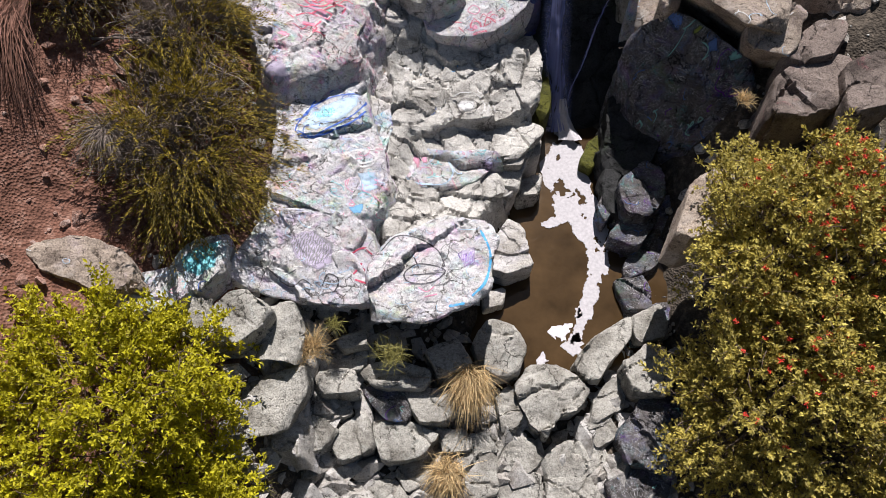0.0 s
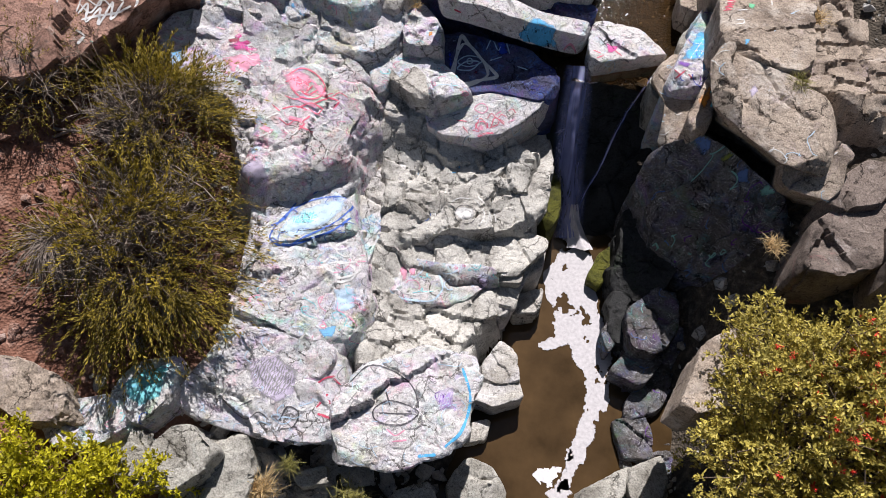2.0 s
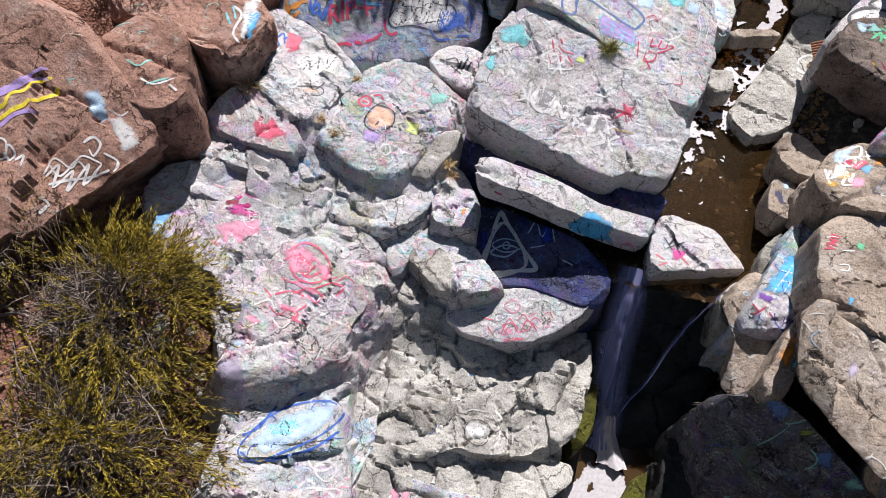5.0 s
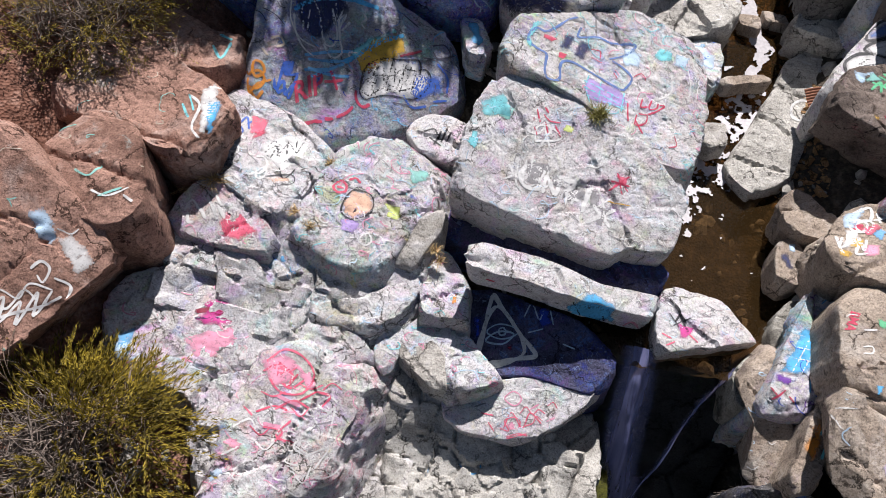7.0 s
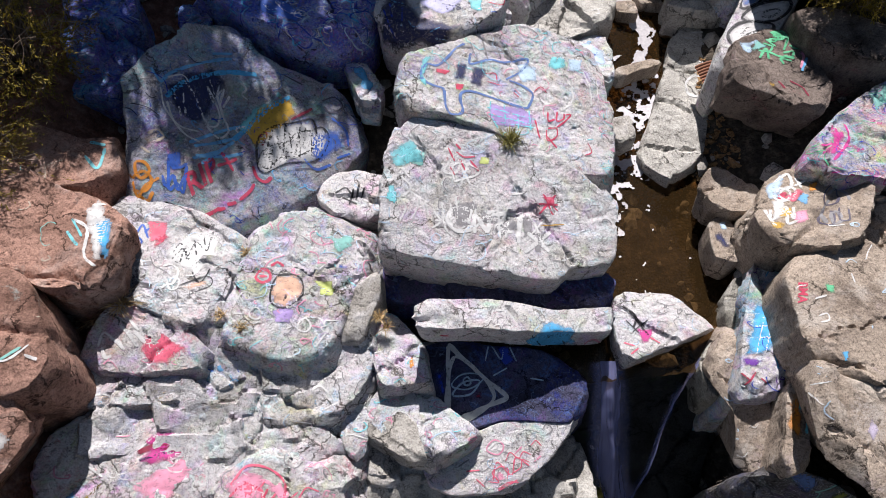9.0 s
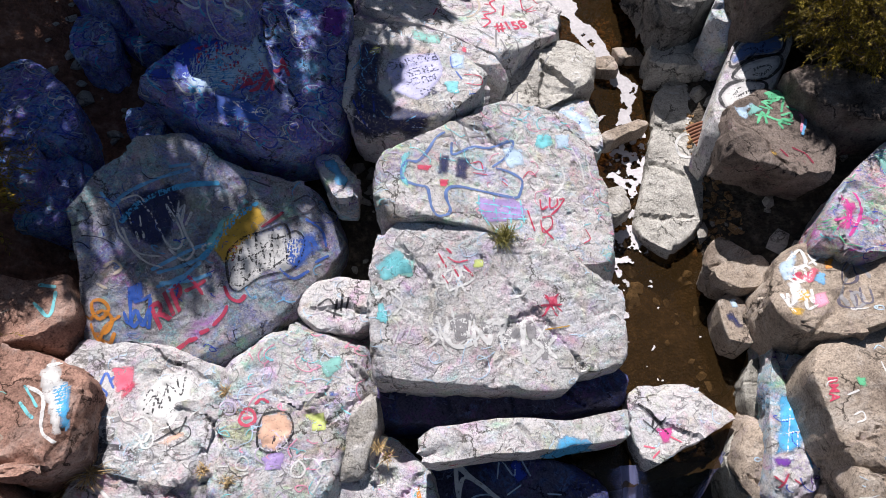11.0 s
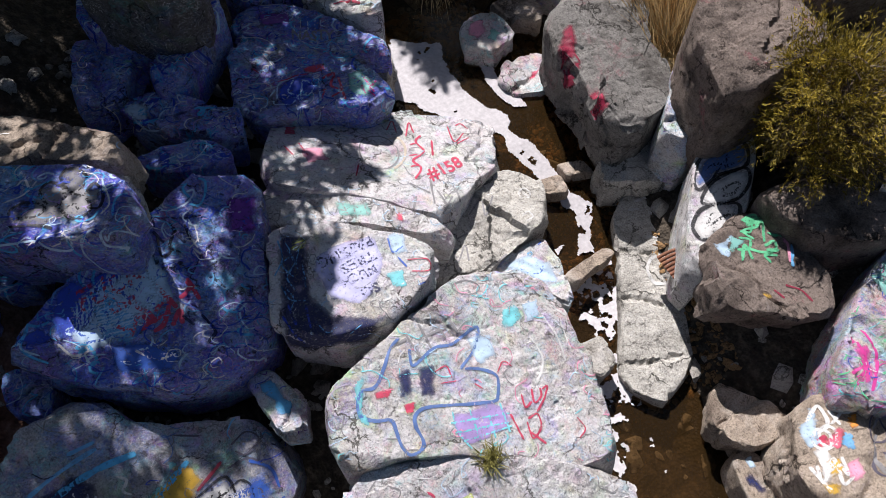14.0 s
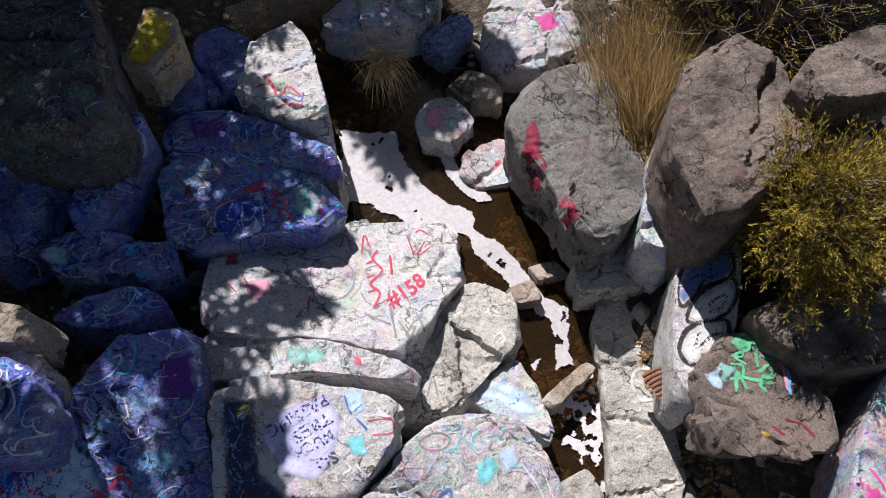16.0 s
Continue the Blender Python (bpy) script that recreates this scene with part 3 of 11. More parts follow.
def rock_mesh(name, corners, z, slope, depth, mat, seed, edge=0.03, flare=0.0, rough=1.0, facets=0.2, blocks=1.0, cracks=(), step=0.042, grow=0.07, lean=(0.0, 0.0), trim=1.0):
    """A boulder: a tilted top of broken planes within an outline, a worn edge, sides that go down into the bed, chips and fissures."""
    rng = np.random.RandomState(seed)
    P = np.array(corners, float)
    area = np.sum(P[:, 0] * np.roll(P[:, 1], -1) - np.roll(P[:, 0], -1) * P[:, 1]) / 2
    if area < 0:
        P = P[::-1]
    size = math.sqrt(abs(area))
    c = P.mean(0)
    R = size * 0.56
    P = c + (P - c) * (1 + grow / R)
    edge = min(edge, size * 0.16)
    st = max(0.025, min(step, size / 18))
    L = outline(P, st)
    n = len(L)
    # ragged outline
    away = (L - c) / np.linalg.norm(L - c, axis=1)[:, None]
    q = np.c_[L, np.full(n, seed * 1.7)]
    L = L + away * (0.035 * min(1, size) * rough * (fbm(q * 2.2, 2) + 0.4 * np.round(2 * vnoise(q * 4.0))))[:, None]
    inner = c + (L - c) * (1 - edge / R)
    lo, hi = inner.min(0), inner.max(0)
    gx, gy = np.meshgrid(np.arange(lo[0], hi[0], st), np.arange(lo[1], hi[1], st * 0.87))
    gx[1::2] += st / 2
    g = np.stack([gx.ravel(), gy.ravel()], 1) + (rng.rand(gx.size, 2) - 0.5) * st * 0.35
    g = g[inside(inner, g[:, 0], g[:, 1]) > st * 0.55]
    pts = [Vector(p) for p in inner] + [Vector(p) for p in g]
    vo, _, fo, _, _, _ = delaunay_2d_cdt(pts, [(k, (k + 1) % n) for k in range(n)], [], 1, 1e-6)
    vo = np.array([tuple(v) for v in vo])
    # outline points come back first and in order
    top_n = len(vo)
    V = [np.c_[vo, np.zeros(top_n)]]
    D = [np.zeros(top_n)]
    spec = []
    for a in np.linspace(0, math.pi / 2, max(2, int(edge * 1.6 / st)) + 1)[1:]:
        spec.append((1 - edge / R * (1 - math.sin(a)), edge * (1 - math.cos(a))))
    kd = max(4, int(depth / (st * 1.5)))
    for k in range(1, kd + 1):
        f = k / kd
        spec.append((1 + flare * f - 0.06 * f * f, edge + (depth - edge) * f))
    for s, d in spec:
        xy = c + (L - c) * s - np.array(lean) * d
        V.append(np.c_[xy, np.zeros(n)])
        D.append(np.full(n, d))
    V, D = np.vstack(V), np.concatenate(D)
    # the top is split into blocks, each with its own tilt and height, along warped joints
    nb = max(2, int(blocks * (1.5 + 2.2 * size)))
    th = rng.rand() * math.pi
    ax = np.array([[math.cos(th), math.sin(th)], [-math.sin(th) * 1.7, math.cos(th) * 1.7]])
    seeds = c + (rng.rand(nb, 2) - 0.5) * (L.max(0) - L.min(0)) * 1.05
    w = V[:, :2] + 0.10 * np.c_[fbm(np.c_[V[:, :2] * 2.2, D * 2 + seed], 3), fbm(np.c_[V[:, :2] * 2.2, D * 2 + seed + 50], 3)]
    dist = np.linalg.norm((w[:, None, :] - seeds[None]) @ ax.T, axis=2)
    order = np.argsort(dist, axis=1)[:, :2]
    d1, d2 = np.take_along_axis(dist, order, 1).T
    own = order[:, 0]
    tilt = rng.randn(nb, 2) * facets * 0.5
    env = (tilt[own] * (V[:, :2] - seeds[own])).sum(1) + (rng.rand(nb) - 0.5)[own] * facets * 0.35
    rim = np.clip(1 - np.linalg.norm((V[:, :2] - c) / np.maximum(1e-6, np.linalg.norm(L - c, axis=1).mean()), axis=1), 0, 1)
    env = np.clip(env, -0.12, 0.10) * min(1, size) - 0.04 * size * facets * (1 - rim) ** 2
    joint = np.exp(-((d2 - d1) / (0.9 * st + 0.012)) ** 2) * (vnoise(np.c_[seeds[order[:, 0]] + seeds[order[:, 1]], np.zeros(len(V))] * 7.3) > -0.15)
    if blocks == 0:
        env, joint = np.zeros(len(V)), np.zeros(len(V))
    V[:, 2] = z + slope[0] * (V[:, 0] - c[0]) + slope[1] * (V[:, 1] - c[1]) + env - D - 0.09 * joint * min(1, size) * np.where(D > edge, 0.3, 1.0)
    pull = 0.05 * joint * (D > edge * 0.5)
    V[:, :2] -= (V[:, :2] - c) / R * pull[:, None]
    # broken faces: planes that trim edges and corners
    C = np.array([c[0], c[1], z - depth * 0.35])
    for _ in range(int((7 + 4 * size) * trim)):
        t = rng.rand() * 2 * math.pi
        nrm = np.array([math.cos(t), math.sin(t), rng.uniform(0.0, 1.3)])
        nrm /= np.linalg.norm(nrm)
        h = (V - C) @ nrm
        over = np.clip(h - np.quantile(h, rng.uniform(0.98, 0.997)), 0, 0.10)
        V -= np.outer(over, nrm)
    # relief
    q = V + rng.rand(3) * 50
    N = np.c_[(V[:, :2] - c) / R * (0.2 + (D > 0) * 0.8)[:, None], np.where(D > edge * 0.7, 0.15, 1.0)]
    N /= np.linalg.norm(N, axis=1)[:, None]
    e = min(1.0, 0.35 + size / 2.2) * rough
    h = 0.015 * e * fbm(q * np.array([1.3, 1.3, 1.8]), 3) - 0.012 * e * (np.abs(fbm(q * 3.2, 3, 0.6)) - 0.3)
    ter = fbm(q * np.array([1.5, 1.9, 2.6]), 3) * 3.0
    h += 0.007 * e * (np.floor(ter) + smooth(0.35, 0.65, ter - np.floor(ter)) - ter * 0.5)
    worn = np.where(D > 0, 0.2, 0.05) * e * smooth(-0.5, 0.7, fbm(q * 0.8 + 5, 2))
    h += worn * (chips(V + 0.05 * fbm(q * 3, 2)[:, None], 0.6, seed) * 0.6 + chips(V + 0.03 * fbm(q * 6, 2)[:, None], 0.22, seed + 9) * 0.16)
    ridge = np.abs(fbm(q * np.array([0.9, 1.6, 2.2]), 4))
    h -= 0.022 * e * np.exp(-(ridge / 0.04) ** 2)
    ridge = np.abs(fbm(q[:, [1, 0, 2]] * np.array([1.7, 0.8, 1.9]) + 9, 4))
    h -= 0.018 * e * np.exp(-(ridge / 0.04) ** 2)
    for (ax, ay), (bx, by), w in cracks:
        t = np.clip(((V[:, 0] - ax) * (bx - ax) + (V[:, 1] - ay) * (by - ay)) / ((bx - ax) ** 2 + (by - ay) ** 2), 0, 1)
        dd = np.hypot(V[:, 0] - ax - t * (bx - ax), V[:, 1] - ay - t * (by - ay)) + 0.035 * vnoise(q * 5) + 0.02 * vnoise(q * 13)
        h -= 0.065 * np.exp(-(dd / max(w, 0.65 * st)) ** 2)
    V = V + N * h[:, None]
    faces = [np.array(fo, np.int32)]
    sides = []
    rims = [np.arange(n)] + [top_n + r * n + np.arange(n) for r in range(len(spec))]
    for a, b in zip(rims[:-1], rims[1:]):
        a2, b2 = np.roll(a, -1), np.roll(b, -1)
        sides.append(np.stack([a, b, b2, a2], 1))
    me = from_arrays(name, V, faces + [np.vstack(sides)], mat)
    me.set_sharp_from_angle(angle=radians(32))
    return me


ROCKS, ROCK_PLANE, ROCK_STYLE, ROCK_SIZE = {}, {}, {}, {}


def rock(key, label, style, z, slope, depth, corners, name="boulder", **more):
    me = rock_mesh(name, corners, z, slope, depth, STONE[style], len(ROCKS) * 13 + 5, **more)
    ob = tagged(new(name, me), label, "rock")
    ROCKS[key] = ob
    ROCK_PLANE[key] = (z, *slope, *np.array(corners).mean(0))
    ROCK_STYLE[key] = style
    ROCK_SIZE[key] = float(np.prod(np.ptp(np.array(corners), axis=0)))
    return ob



def bedrock(name, label, style, region, keys, drop, seed, step=0.042, cell=0.6):
    """Fractured rock floor that fills in between the boulders, a little below their tops: small tilted blocks with open joints."""
    rng = np.random.RandomState(seed)
    P = np.array(region)
    lo, hi = P.min(0), P.max(0)
    xs, ys = np.arange(lo[0], hi[0], step), np.arange(lo[1], hi[1], step)
    X, Y = np.meshgrid(xs, ys)
    x, y = X.ravel(), Y.ravel()
    num, den = np.zeros(len(x)), np.full(len(x), 1e-12)
    for k in keys:
        z, sx, sy, cx, cy = ROCK_PLANE[k]
        r = 0.5 * max(0.35, math.sqrt(ROCK_SIZE[k]))
        w = np.exp(-((x - cx) ** 2 + (y - cy) ** 2) / (2 * r * r)) + 1e-9 / (0.1 + (x - cx) ** 2 + (y - cy) ** 2)
        num += w * (z + np.clip(sx * (x - cx) + sy * (y - cy), -0.5, 0.5))
        den += w
    base = num / den - drop
    q = np.c_[x, y, np.zeros_like(x)]
    wx = x + 0.12 * fbm(q * 2.0, 3)
    wy = y + 0.12 * fbm(q * 2.0 + 40, 3)
    gi, gj = np.floor(wx / cell).astype(int), np.floor(wy / (cell * 0.7)).astype(int)
    d1, d2 = np.full(len(x), 9.0), np.full(len(x), 9.0)
    tilt = np.zeros(len(x))
    for di in (-1, 0, 1):
        for dj in (-1, 0, 1):
            a, b = gi + di, gj + dj
            h1, h2, h3 = _hash(a, b, a * 0 + 1), _hash(a, b, a * 0 + 2), _hash(a, b, a * 0 + 3)
            px, py = (a + 0.5 + 0.4 * h1) * cell, (b + 0.5 + 0.4 * h2) * cell * 0.7
            d = np.hypot(wx - px, (wy - py) * 1.3)
            t = 0.07 * h3 + 0.3 * h1 * (x - px) + 0.3 * h2 * (y - py)
            near = d < d1
            d2 = np.where(near, d1, np.minimum(d2, d))
            tilt = np.where(near, t, tilt)
            d1 = np.minimum(d1, d)
    z = base + 0.7 * np.clip(tilt, -0.14, 0.14) - 0.10 * np.exp(-((d2 - d1) / 0.035) ** 2) + 0.03 * fbm(q * 1.4, 3) - 0.015 * np.abs(fbm(q * 4.0, 3))
    z = z + 0.13 * (chips(np.c_[wx, wy, base * 0], 0.42, seed) * 0.42 + 0.6 * chips(np.c_[wx, wy, base * 0], 0.17, seed + 4) * 0.17)
    edge = inside(region, x, y) + 0.15 * fbm(q * 1.7, 3)
    z = z - 0.9 * smooth(0.25, -0.05, edge)
    keep = edge > -0.05
    nx = len(xs)
    a = (np.arange(len(ys) - 1)[:, None] * nx + np.arange(nx - 1)[None, :]).ravel()
    f = np.stack([a, a + 1, a + nx + 1, a + nx], 1)
    f = f[keep[f].all(1)]
    used = np.unique(f)
    back = np.full(len(x), -1)
    back[used] = np.arange(len(used))
    me = from_arrays(name, np.c_[x, y, z][used], back[f], STONE[style])
    me.set_sharp_from_angle(angle=radians(32))
    ob = new(name, me)
    tagged(ob, label, "rock", kind="structure")
    return ob


rock("slab_a", "pale boulder whitewashed with faded spray paint", "white", 2.34, (-0.31, -0.18), 1.1, [(0.17, 20.83), (0.94, 21.07), (1.89, 20.99), (3.70, 20.52), (3.85, 20.27), (3.56, 19.98), (3.42, 19.43), (2.82, 19.10), (2.35, 18.63), (2.09, 18.50), (1.44, 19.06), (0.21, 19.63), (0.01, 19.98)], blocks=0, rough=0.7, cracks=[((3.70, 20.52), (3.36, 19.93), 0.015), ((3.36, 19.93), (2.97, 19.60), 0.015), ((2.97, 19.60), (3.39, 19.44), 0.015)])
rock("slab_b", "pale boulder whitewashed with faded spray paint", "white", 2.75, (0.00, 0.00), 0.9, [(-0.03, 19.82), (0.33, 19.68), (1.41, 18.94), (2.08, 18.32), (1.95, 18.16), (1.03, 18.73), (-0.20, 19.21)], blocks=0.3, facets=0.08, rough=0.8)
rock("slab_c", "pale boulder whitewashed with faded spray paint", "white", 3.04, (0.01, 0.07), 1.3, [(-0.15, 18.89), (0.26, 18.76), (1.22, 18.29), (1.68, 17.92), (1.53, 17.48), (1.21, 17.31), (0.80, 17.13), (0.17, 17.24), (-0.43, 17.57)], blocks=0, rough=0.7)
rock("round_d", "pale grey smooth boulder with chalky white paint", "pale", 1.90, (0.00, 0.00), 0.9, [(1.77, 17.98), (1.89, 18.33), (2.58, 18.80), (3.17, 19.27), (3.56, 19.31), (3.82, 18.95), (3.82, 18.55), (3.69, 18.23), (3.25, 18.08), (2.79, 17.87), (2.36, 17.85)])
rock("small_e", "pale boulder with turquoise spray paint", "cyan", 1.80, (0.00, 0.00), 0.6, [(2.77, 17.82), (3.18, 17.94), (3.50, 17.96), (3.56, 17.61), (3.46, 17.14), (3.37, 16.92), (3.20, 17.21), (2.90, 17.58)])
rock("big_f", "boulder covered in faded pastel spray paint", "pastel", 2.60, (-0.33, 0.13), 1.3, [(-0.19, 16.29), (-0.05, 16.47), (0.38, 16.74), (0.81, 16.96), (1.35, 17.17), (1.53, 17.44), (2.15, 17.55), (2.62, 17.42), (3.02, 17.12), (3.15, 16.64), (3.12, 16.04), (3.00, 15.48), (2.90, 14.71), (2.64, 14.64), (1.62, 15.22), (0.90, 15.46), (0.32, 15.58), (-0.07, 15.60), (-0.30, 15.62)], blocks=0, rough=0.8, step=0.032, cracks=[((0.36, 17.35), (0.93, 17.17), 0.017), ((0.93, 17.17), (1.30, 16.98), 0.017), ((1.30, 16.98), (1.56, 16.96), 0.017), ((1.48, 17.03), (1.53, 16.78), 0.013), ((1.53, 16.78), (1.71, 16.66), 0.013)])
rock("big_g", "pale boulder whitewashed with faded spray paint", "white", 2.34, (-0.16, 0.27), 1.35, [(-0.41, 15.23), (-0.18, 15.47), (0.23, 15.59), (1.12, 15.35), (1.86, 15.00), (2.73, 14.51), (2.77, 14.19), (2.57, 13.38), (1.99, 13.34), (1.70, 13.16), (0.81, 13.31), (-0.31, 13.57), (-0.64, 13.68), (-0.57, 14.36)], blocks=0, rough=0.8, step=0.032, cracks=[((0.97, 15.00), (1.27, 14.59), 0.018), ((1.27, 14.59), (1.60, 14.13), 0.018), ((1.60, 14.13), (1.96, 13.52), 0.018), ((1.96, 13.52), (2.00, 13.36), 0.018), ((1.48, 14.14), (1.18, 14.06), 0.017), ((1.18, 14.06), (0.96, 13.79), 0.017), ((0.96, 13.79), (0.72, 13.55), 0.017), ((-0.13, 15.31), (0.22, 14.78), 0.015), ((0.22, 14.78), (0.22, 14.56), 0.015)], lean=(0.0, -0.1), trim=0.35, edge=0.035)
rock("slab_h", "pale boulder whitewashed with faded spray paint", "white", 1.85, (-0.22, 0.01), 0.55, [(-0.13, 12.93), (0.73, 12.92), (1.62, 12.79), (2.50, 12.83), (2.42, 12.49), (1.52, 12.47), (0.63, 12.53), (-0.17, 12.52)], blocks=0.6, facets=0.1, cracks=[((1.01, 12.82), (1.12, 12.56), 0.022)], lean=(0.0, 0.0), trim=0.35, edge=0.035)
rock("ledge_g", "boulder with blue graffiti, its stone darkened and blued for shade", "navy", 1.30, (0.00, 0.00), 0.9, [(-0.76, 14.24), (-0.03, 14.13), (1.81, 13.56), (2.70, 13.67), (2.57, 13.02), (1.34, 13.07), (-0.12, 13.26), (-0.73, 13.36)])
rock("eye_i", "boulder with blue graffiti, its stone darkened and blued for shade", "navy", 0.84, (0.01, 0.26), 2.6, [(-0.25, 12.77), (1.67, 12.38), (2.07, 12.13), (2.06, 11.65), (1.71, 11.43), (0.89, 11.57), (0.22, 11.48), (-0.19, 11.98)], blocks=0, rough=0.5)
rock("slab_j", "pale boulder whitewashed with faded spray paint", "white", 0.59, (0.01, 0.26), 2.2, [(-0.37, 11.14), (0.22, 11.35), (1.30, 11.59), (1.88, 11.43), (1.20, 10.85), (0.66, 10.59), (-0.04, 10.70), (-0.28, 10.79)], blocks=0, rough=0.7, cracks=[((-0.88, 10.20), (-0.21, 9.76), 0.013), ((-0.21, 9.76), (0.01, 9.60), 0.013)], lean=(0.0, -0.12), trim=0.3)
rock("block_k", "pale boulder whitewashed with faded spray paint", "white", 1.14, (-0.05, 0.08), 0.7, [(2.73, 13.03), (2.96, 13.13), (3.60, 13.01), (4.08, 12.52), (3.45, 12.31), (2.70, 12.11), (2.63, 12.30)], lean=(0.0, -0.1), trim=0.35, edge=0.035)
rock("strip_l1", "boulder covered in faded pastel spray paint", "pastel", 1.35, (0.00, 0.00), 0.7, [(-0.90, 13.21), (-0.63, 13.04), (-0.27, 12.62), (-0.24, 12.08), (-0.53, 12.08), (-0.85, 12.02), (-0.95, 12.48)], edge=0.05, flare=0.22)
rock("strip_l2", "boulder covered in faded pastel spray paint", "pastel", 1.00, (0.00, 0.00), 0.7, [(-1.06, 12.07), (-0.71, 12.25), (-0.20, 11.91), (0.37, 11.40), (0.20, 11.25), (-0.36, 11.08), (-0.45, 11.63)], edge=0.05, flare=0.22)
rock("strip_l3", "bare grey boulder with pale weathering among the rocks", "grey", 1.03, (0.00, 0.00), 0.7, [(-1.13, 11.47), (-1.08, 11.99), (-0.49, 11.64), (-0.40, 11.10), (-0.68, 11.14)], edge=0.05, flare=0.22)
rock("white_l4", "bare grey boulder with pale weathering among the rocks", "grey", 0.66, (0.00, 0.10), 0.6, [(-1.31, 11.32), (-1.02, 11.44), (-0.76, 11.16), (-0.80, 10.88), (-1.17, 10.92)], edge=0.05, flare=0.22)
rock("face_left", "pale boulder whitewashed with faded spray paint", "white", 0.24, (-0.25, 0.26), 1.1, [(-3.71, 5.19), (-3.47, 5.66), (-3.13, 6.19), (-2.48, 6.48), (-1.88, 6.36), (-1.33, 6.17), (-1.25, 5.87), (-1.30, 4.91), (-1.83, 4.79), (-2.59, 4.86), (-3.24, 4.94), (-3.66, 4.99)], blocks=0.6, facets=0.16, cracks=[((-3.38, 5.41), (-2.75, 5.31), 0.015), ((-2.75, 5.31), (-2.26, 4.83), 0.015)], edge=0.1, lean=(0.0, -0.4), trim=0.5)
rock("face_right", "pale boulder whitewashed with faded spray paint", "white", -0.04, (0.07, 0.01), 1.1, [(-1.24, 5.66), (-0.98, 6.08), (-0.36, 6.36), (0.17, 6.48), (0.84, 6.37), (0.91, 5.96), (0.78, 5.17), (0.55, 4.80), (-0.23, 4.54), (-1.22, 4.58), (-1.30, 5.13)], blocks=0.6, facets=0.16, cracks=[((-0.67, 6.20), (-0.15, 5.94), 0.019), ((-0.15, 5.94), (0.06, 5.63), 0.019)], edge=0.1, lean=(0.0, -0.4), trim=0.5)
rock("inck_low", "boulder covered in faded pastel spray paint", "pastel", 0.38, (-0.20, 0.10), 1.0, [(-3.09, 6.63), (-3.01, 7.33), (-3.00, 7.81), (-1.98, 8.26), (-1.47, 8.61), (-1.29, 8.23), (-1.11, 7.65), (-1.10, 6.70), (-1.47, 6.34), (-2.29, 6.50), (-3.00, 6.68)], blocks=0.4, facets=0.12, cracks=[((-2.97, 7.75), (-2.21, 8.00), 0.015), ((-2.21, 8.00), (-1.44, 8.49), 0.015)], edge=0.08, flare=0.3)
rock("inck_up", "pale boulder with turquoise spray paint", "cyan", 0.58, (-0.15, 0.00), 1.0, [(-2.96, 7.83), (-2.88, 8.47), (-2.46, 9.05), (-2.05, 9.24), (-1.61, 8.99), (-1.45, 8.47), (-1.98, 8.18)], blocks=0.4, facets=0.1, edge=0.08, flare=0.3)
rock("pink_long", "pale boulder with pink and red spray paint", "pink", 1.23, (-0.33, 0.15), 1.1, [(-3.29, 8.98), (-3.25, 9.27), (-3.22, 10.14), (-2.98, 10.97), (-2.54, 11.25), (-2.21, 11.28), (-1.81, 11.15), (-1.46, 11.20), (-1.34, 11.05), (-1.47, 10.25), (-1.70, 9.55), (-1.91, 9.43), (-2.45, 9.06), (-2.98, 8.74)], cracks=[((-2.78, 10.30), (-2.28, 10.31), 0.015), ((-2.28, 10.31), (-1.98, 10.51), 0.015), ((-3.34, 9.48), (-2.83, 9.39), 0.015), ((-2.83, 9.39), (-2.41, 9.63), 0.015)], edge=0.22, flare=0.45, blocks=0.35, facets=0.1)
rock("eyes_rock", "pale layered rock with two painted eyes", "pale", -0.19, (-0.10, 0.10), 1.9, [(-0.93, 8.95), (-0.60, 9.42), (-0.19, 9.72), (0.66, 9.94), (1.15, 10.44), (1.57, 9.87), (1.69, 9.56), (1.55, 9.23), (0.71, 9.02), (0.31, 9.03), (-0.55, 8.63), (-0.80, 8.77)], blocks=1.2, facets=0.2, cracks=[((0.66, 9.90), (0.92, 9.53), 0.019), ((0.92, 9.53), (0.79, 9.06), 0.019), ((0.93, 10.18), (1.41, 9.64), 0.015), ((1.41, 9.64), (1.50, 9.24), 0.015), ((-0.10, 9.70), (0.24, 9.40), 0.015), ((0.24, 9.40), (0.35, 9.02), 0.015)], edge=0.05, flare=0.22)
rock("eyes_top", "pale grey smooth boulder with chalky white paint", "pale", -0.05, (0.00, 0.00), 0.8, [(-0.67, 9.78), (-0.43, 10.69), (0.34, 10.75), (1.13, 10.53), (1.22, 10.38), (0.66, 9.91), (0.09, 9.74), (-0.43, 9.59)], edge=0.05, flare=0.22)
rock("eyes_low", "boulder covered in faded pastel spray paint", "pastel", -0.50, (0.00, 0.00), 0.8, [(-0.92, 7.96), (-0.66, 8.37), (0.02, 8.38), (0.41, 8.38), (1.07, 8.37), (1.00, 8.17), (0.51, 7.72), (-0.38, 7.57), (-0.79, 7.69)], edge=0.05, flare=0.22)
rock("eyes_foot", "pale grey smooth boulder with chalky white paint", "pale", -0.82, (0.00, 0.00), 0.8, [(-0.96, 7.37), (-0.41, 7.61), (0.51, 7.77), (1.05, 8.19), (1.22, 7.63), (0.64, 7.27), (-0.33, 7.09), (-0.81, 7.14)], edge=0.05, lean=(0.2, 0.0))
rock("step_1", "bare grey boulder with pale weathering among the rocks", "grey", -0.80, (0.00, 0.00), 0.7, [(0.92, 9.17), (1.71, 9.20), (1.62, 8.29), (1.04, 8.29)])
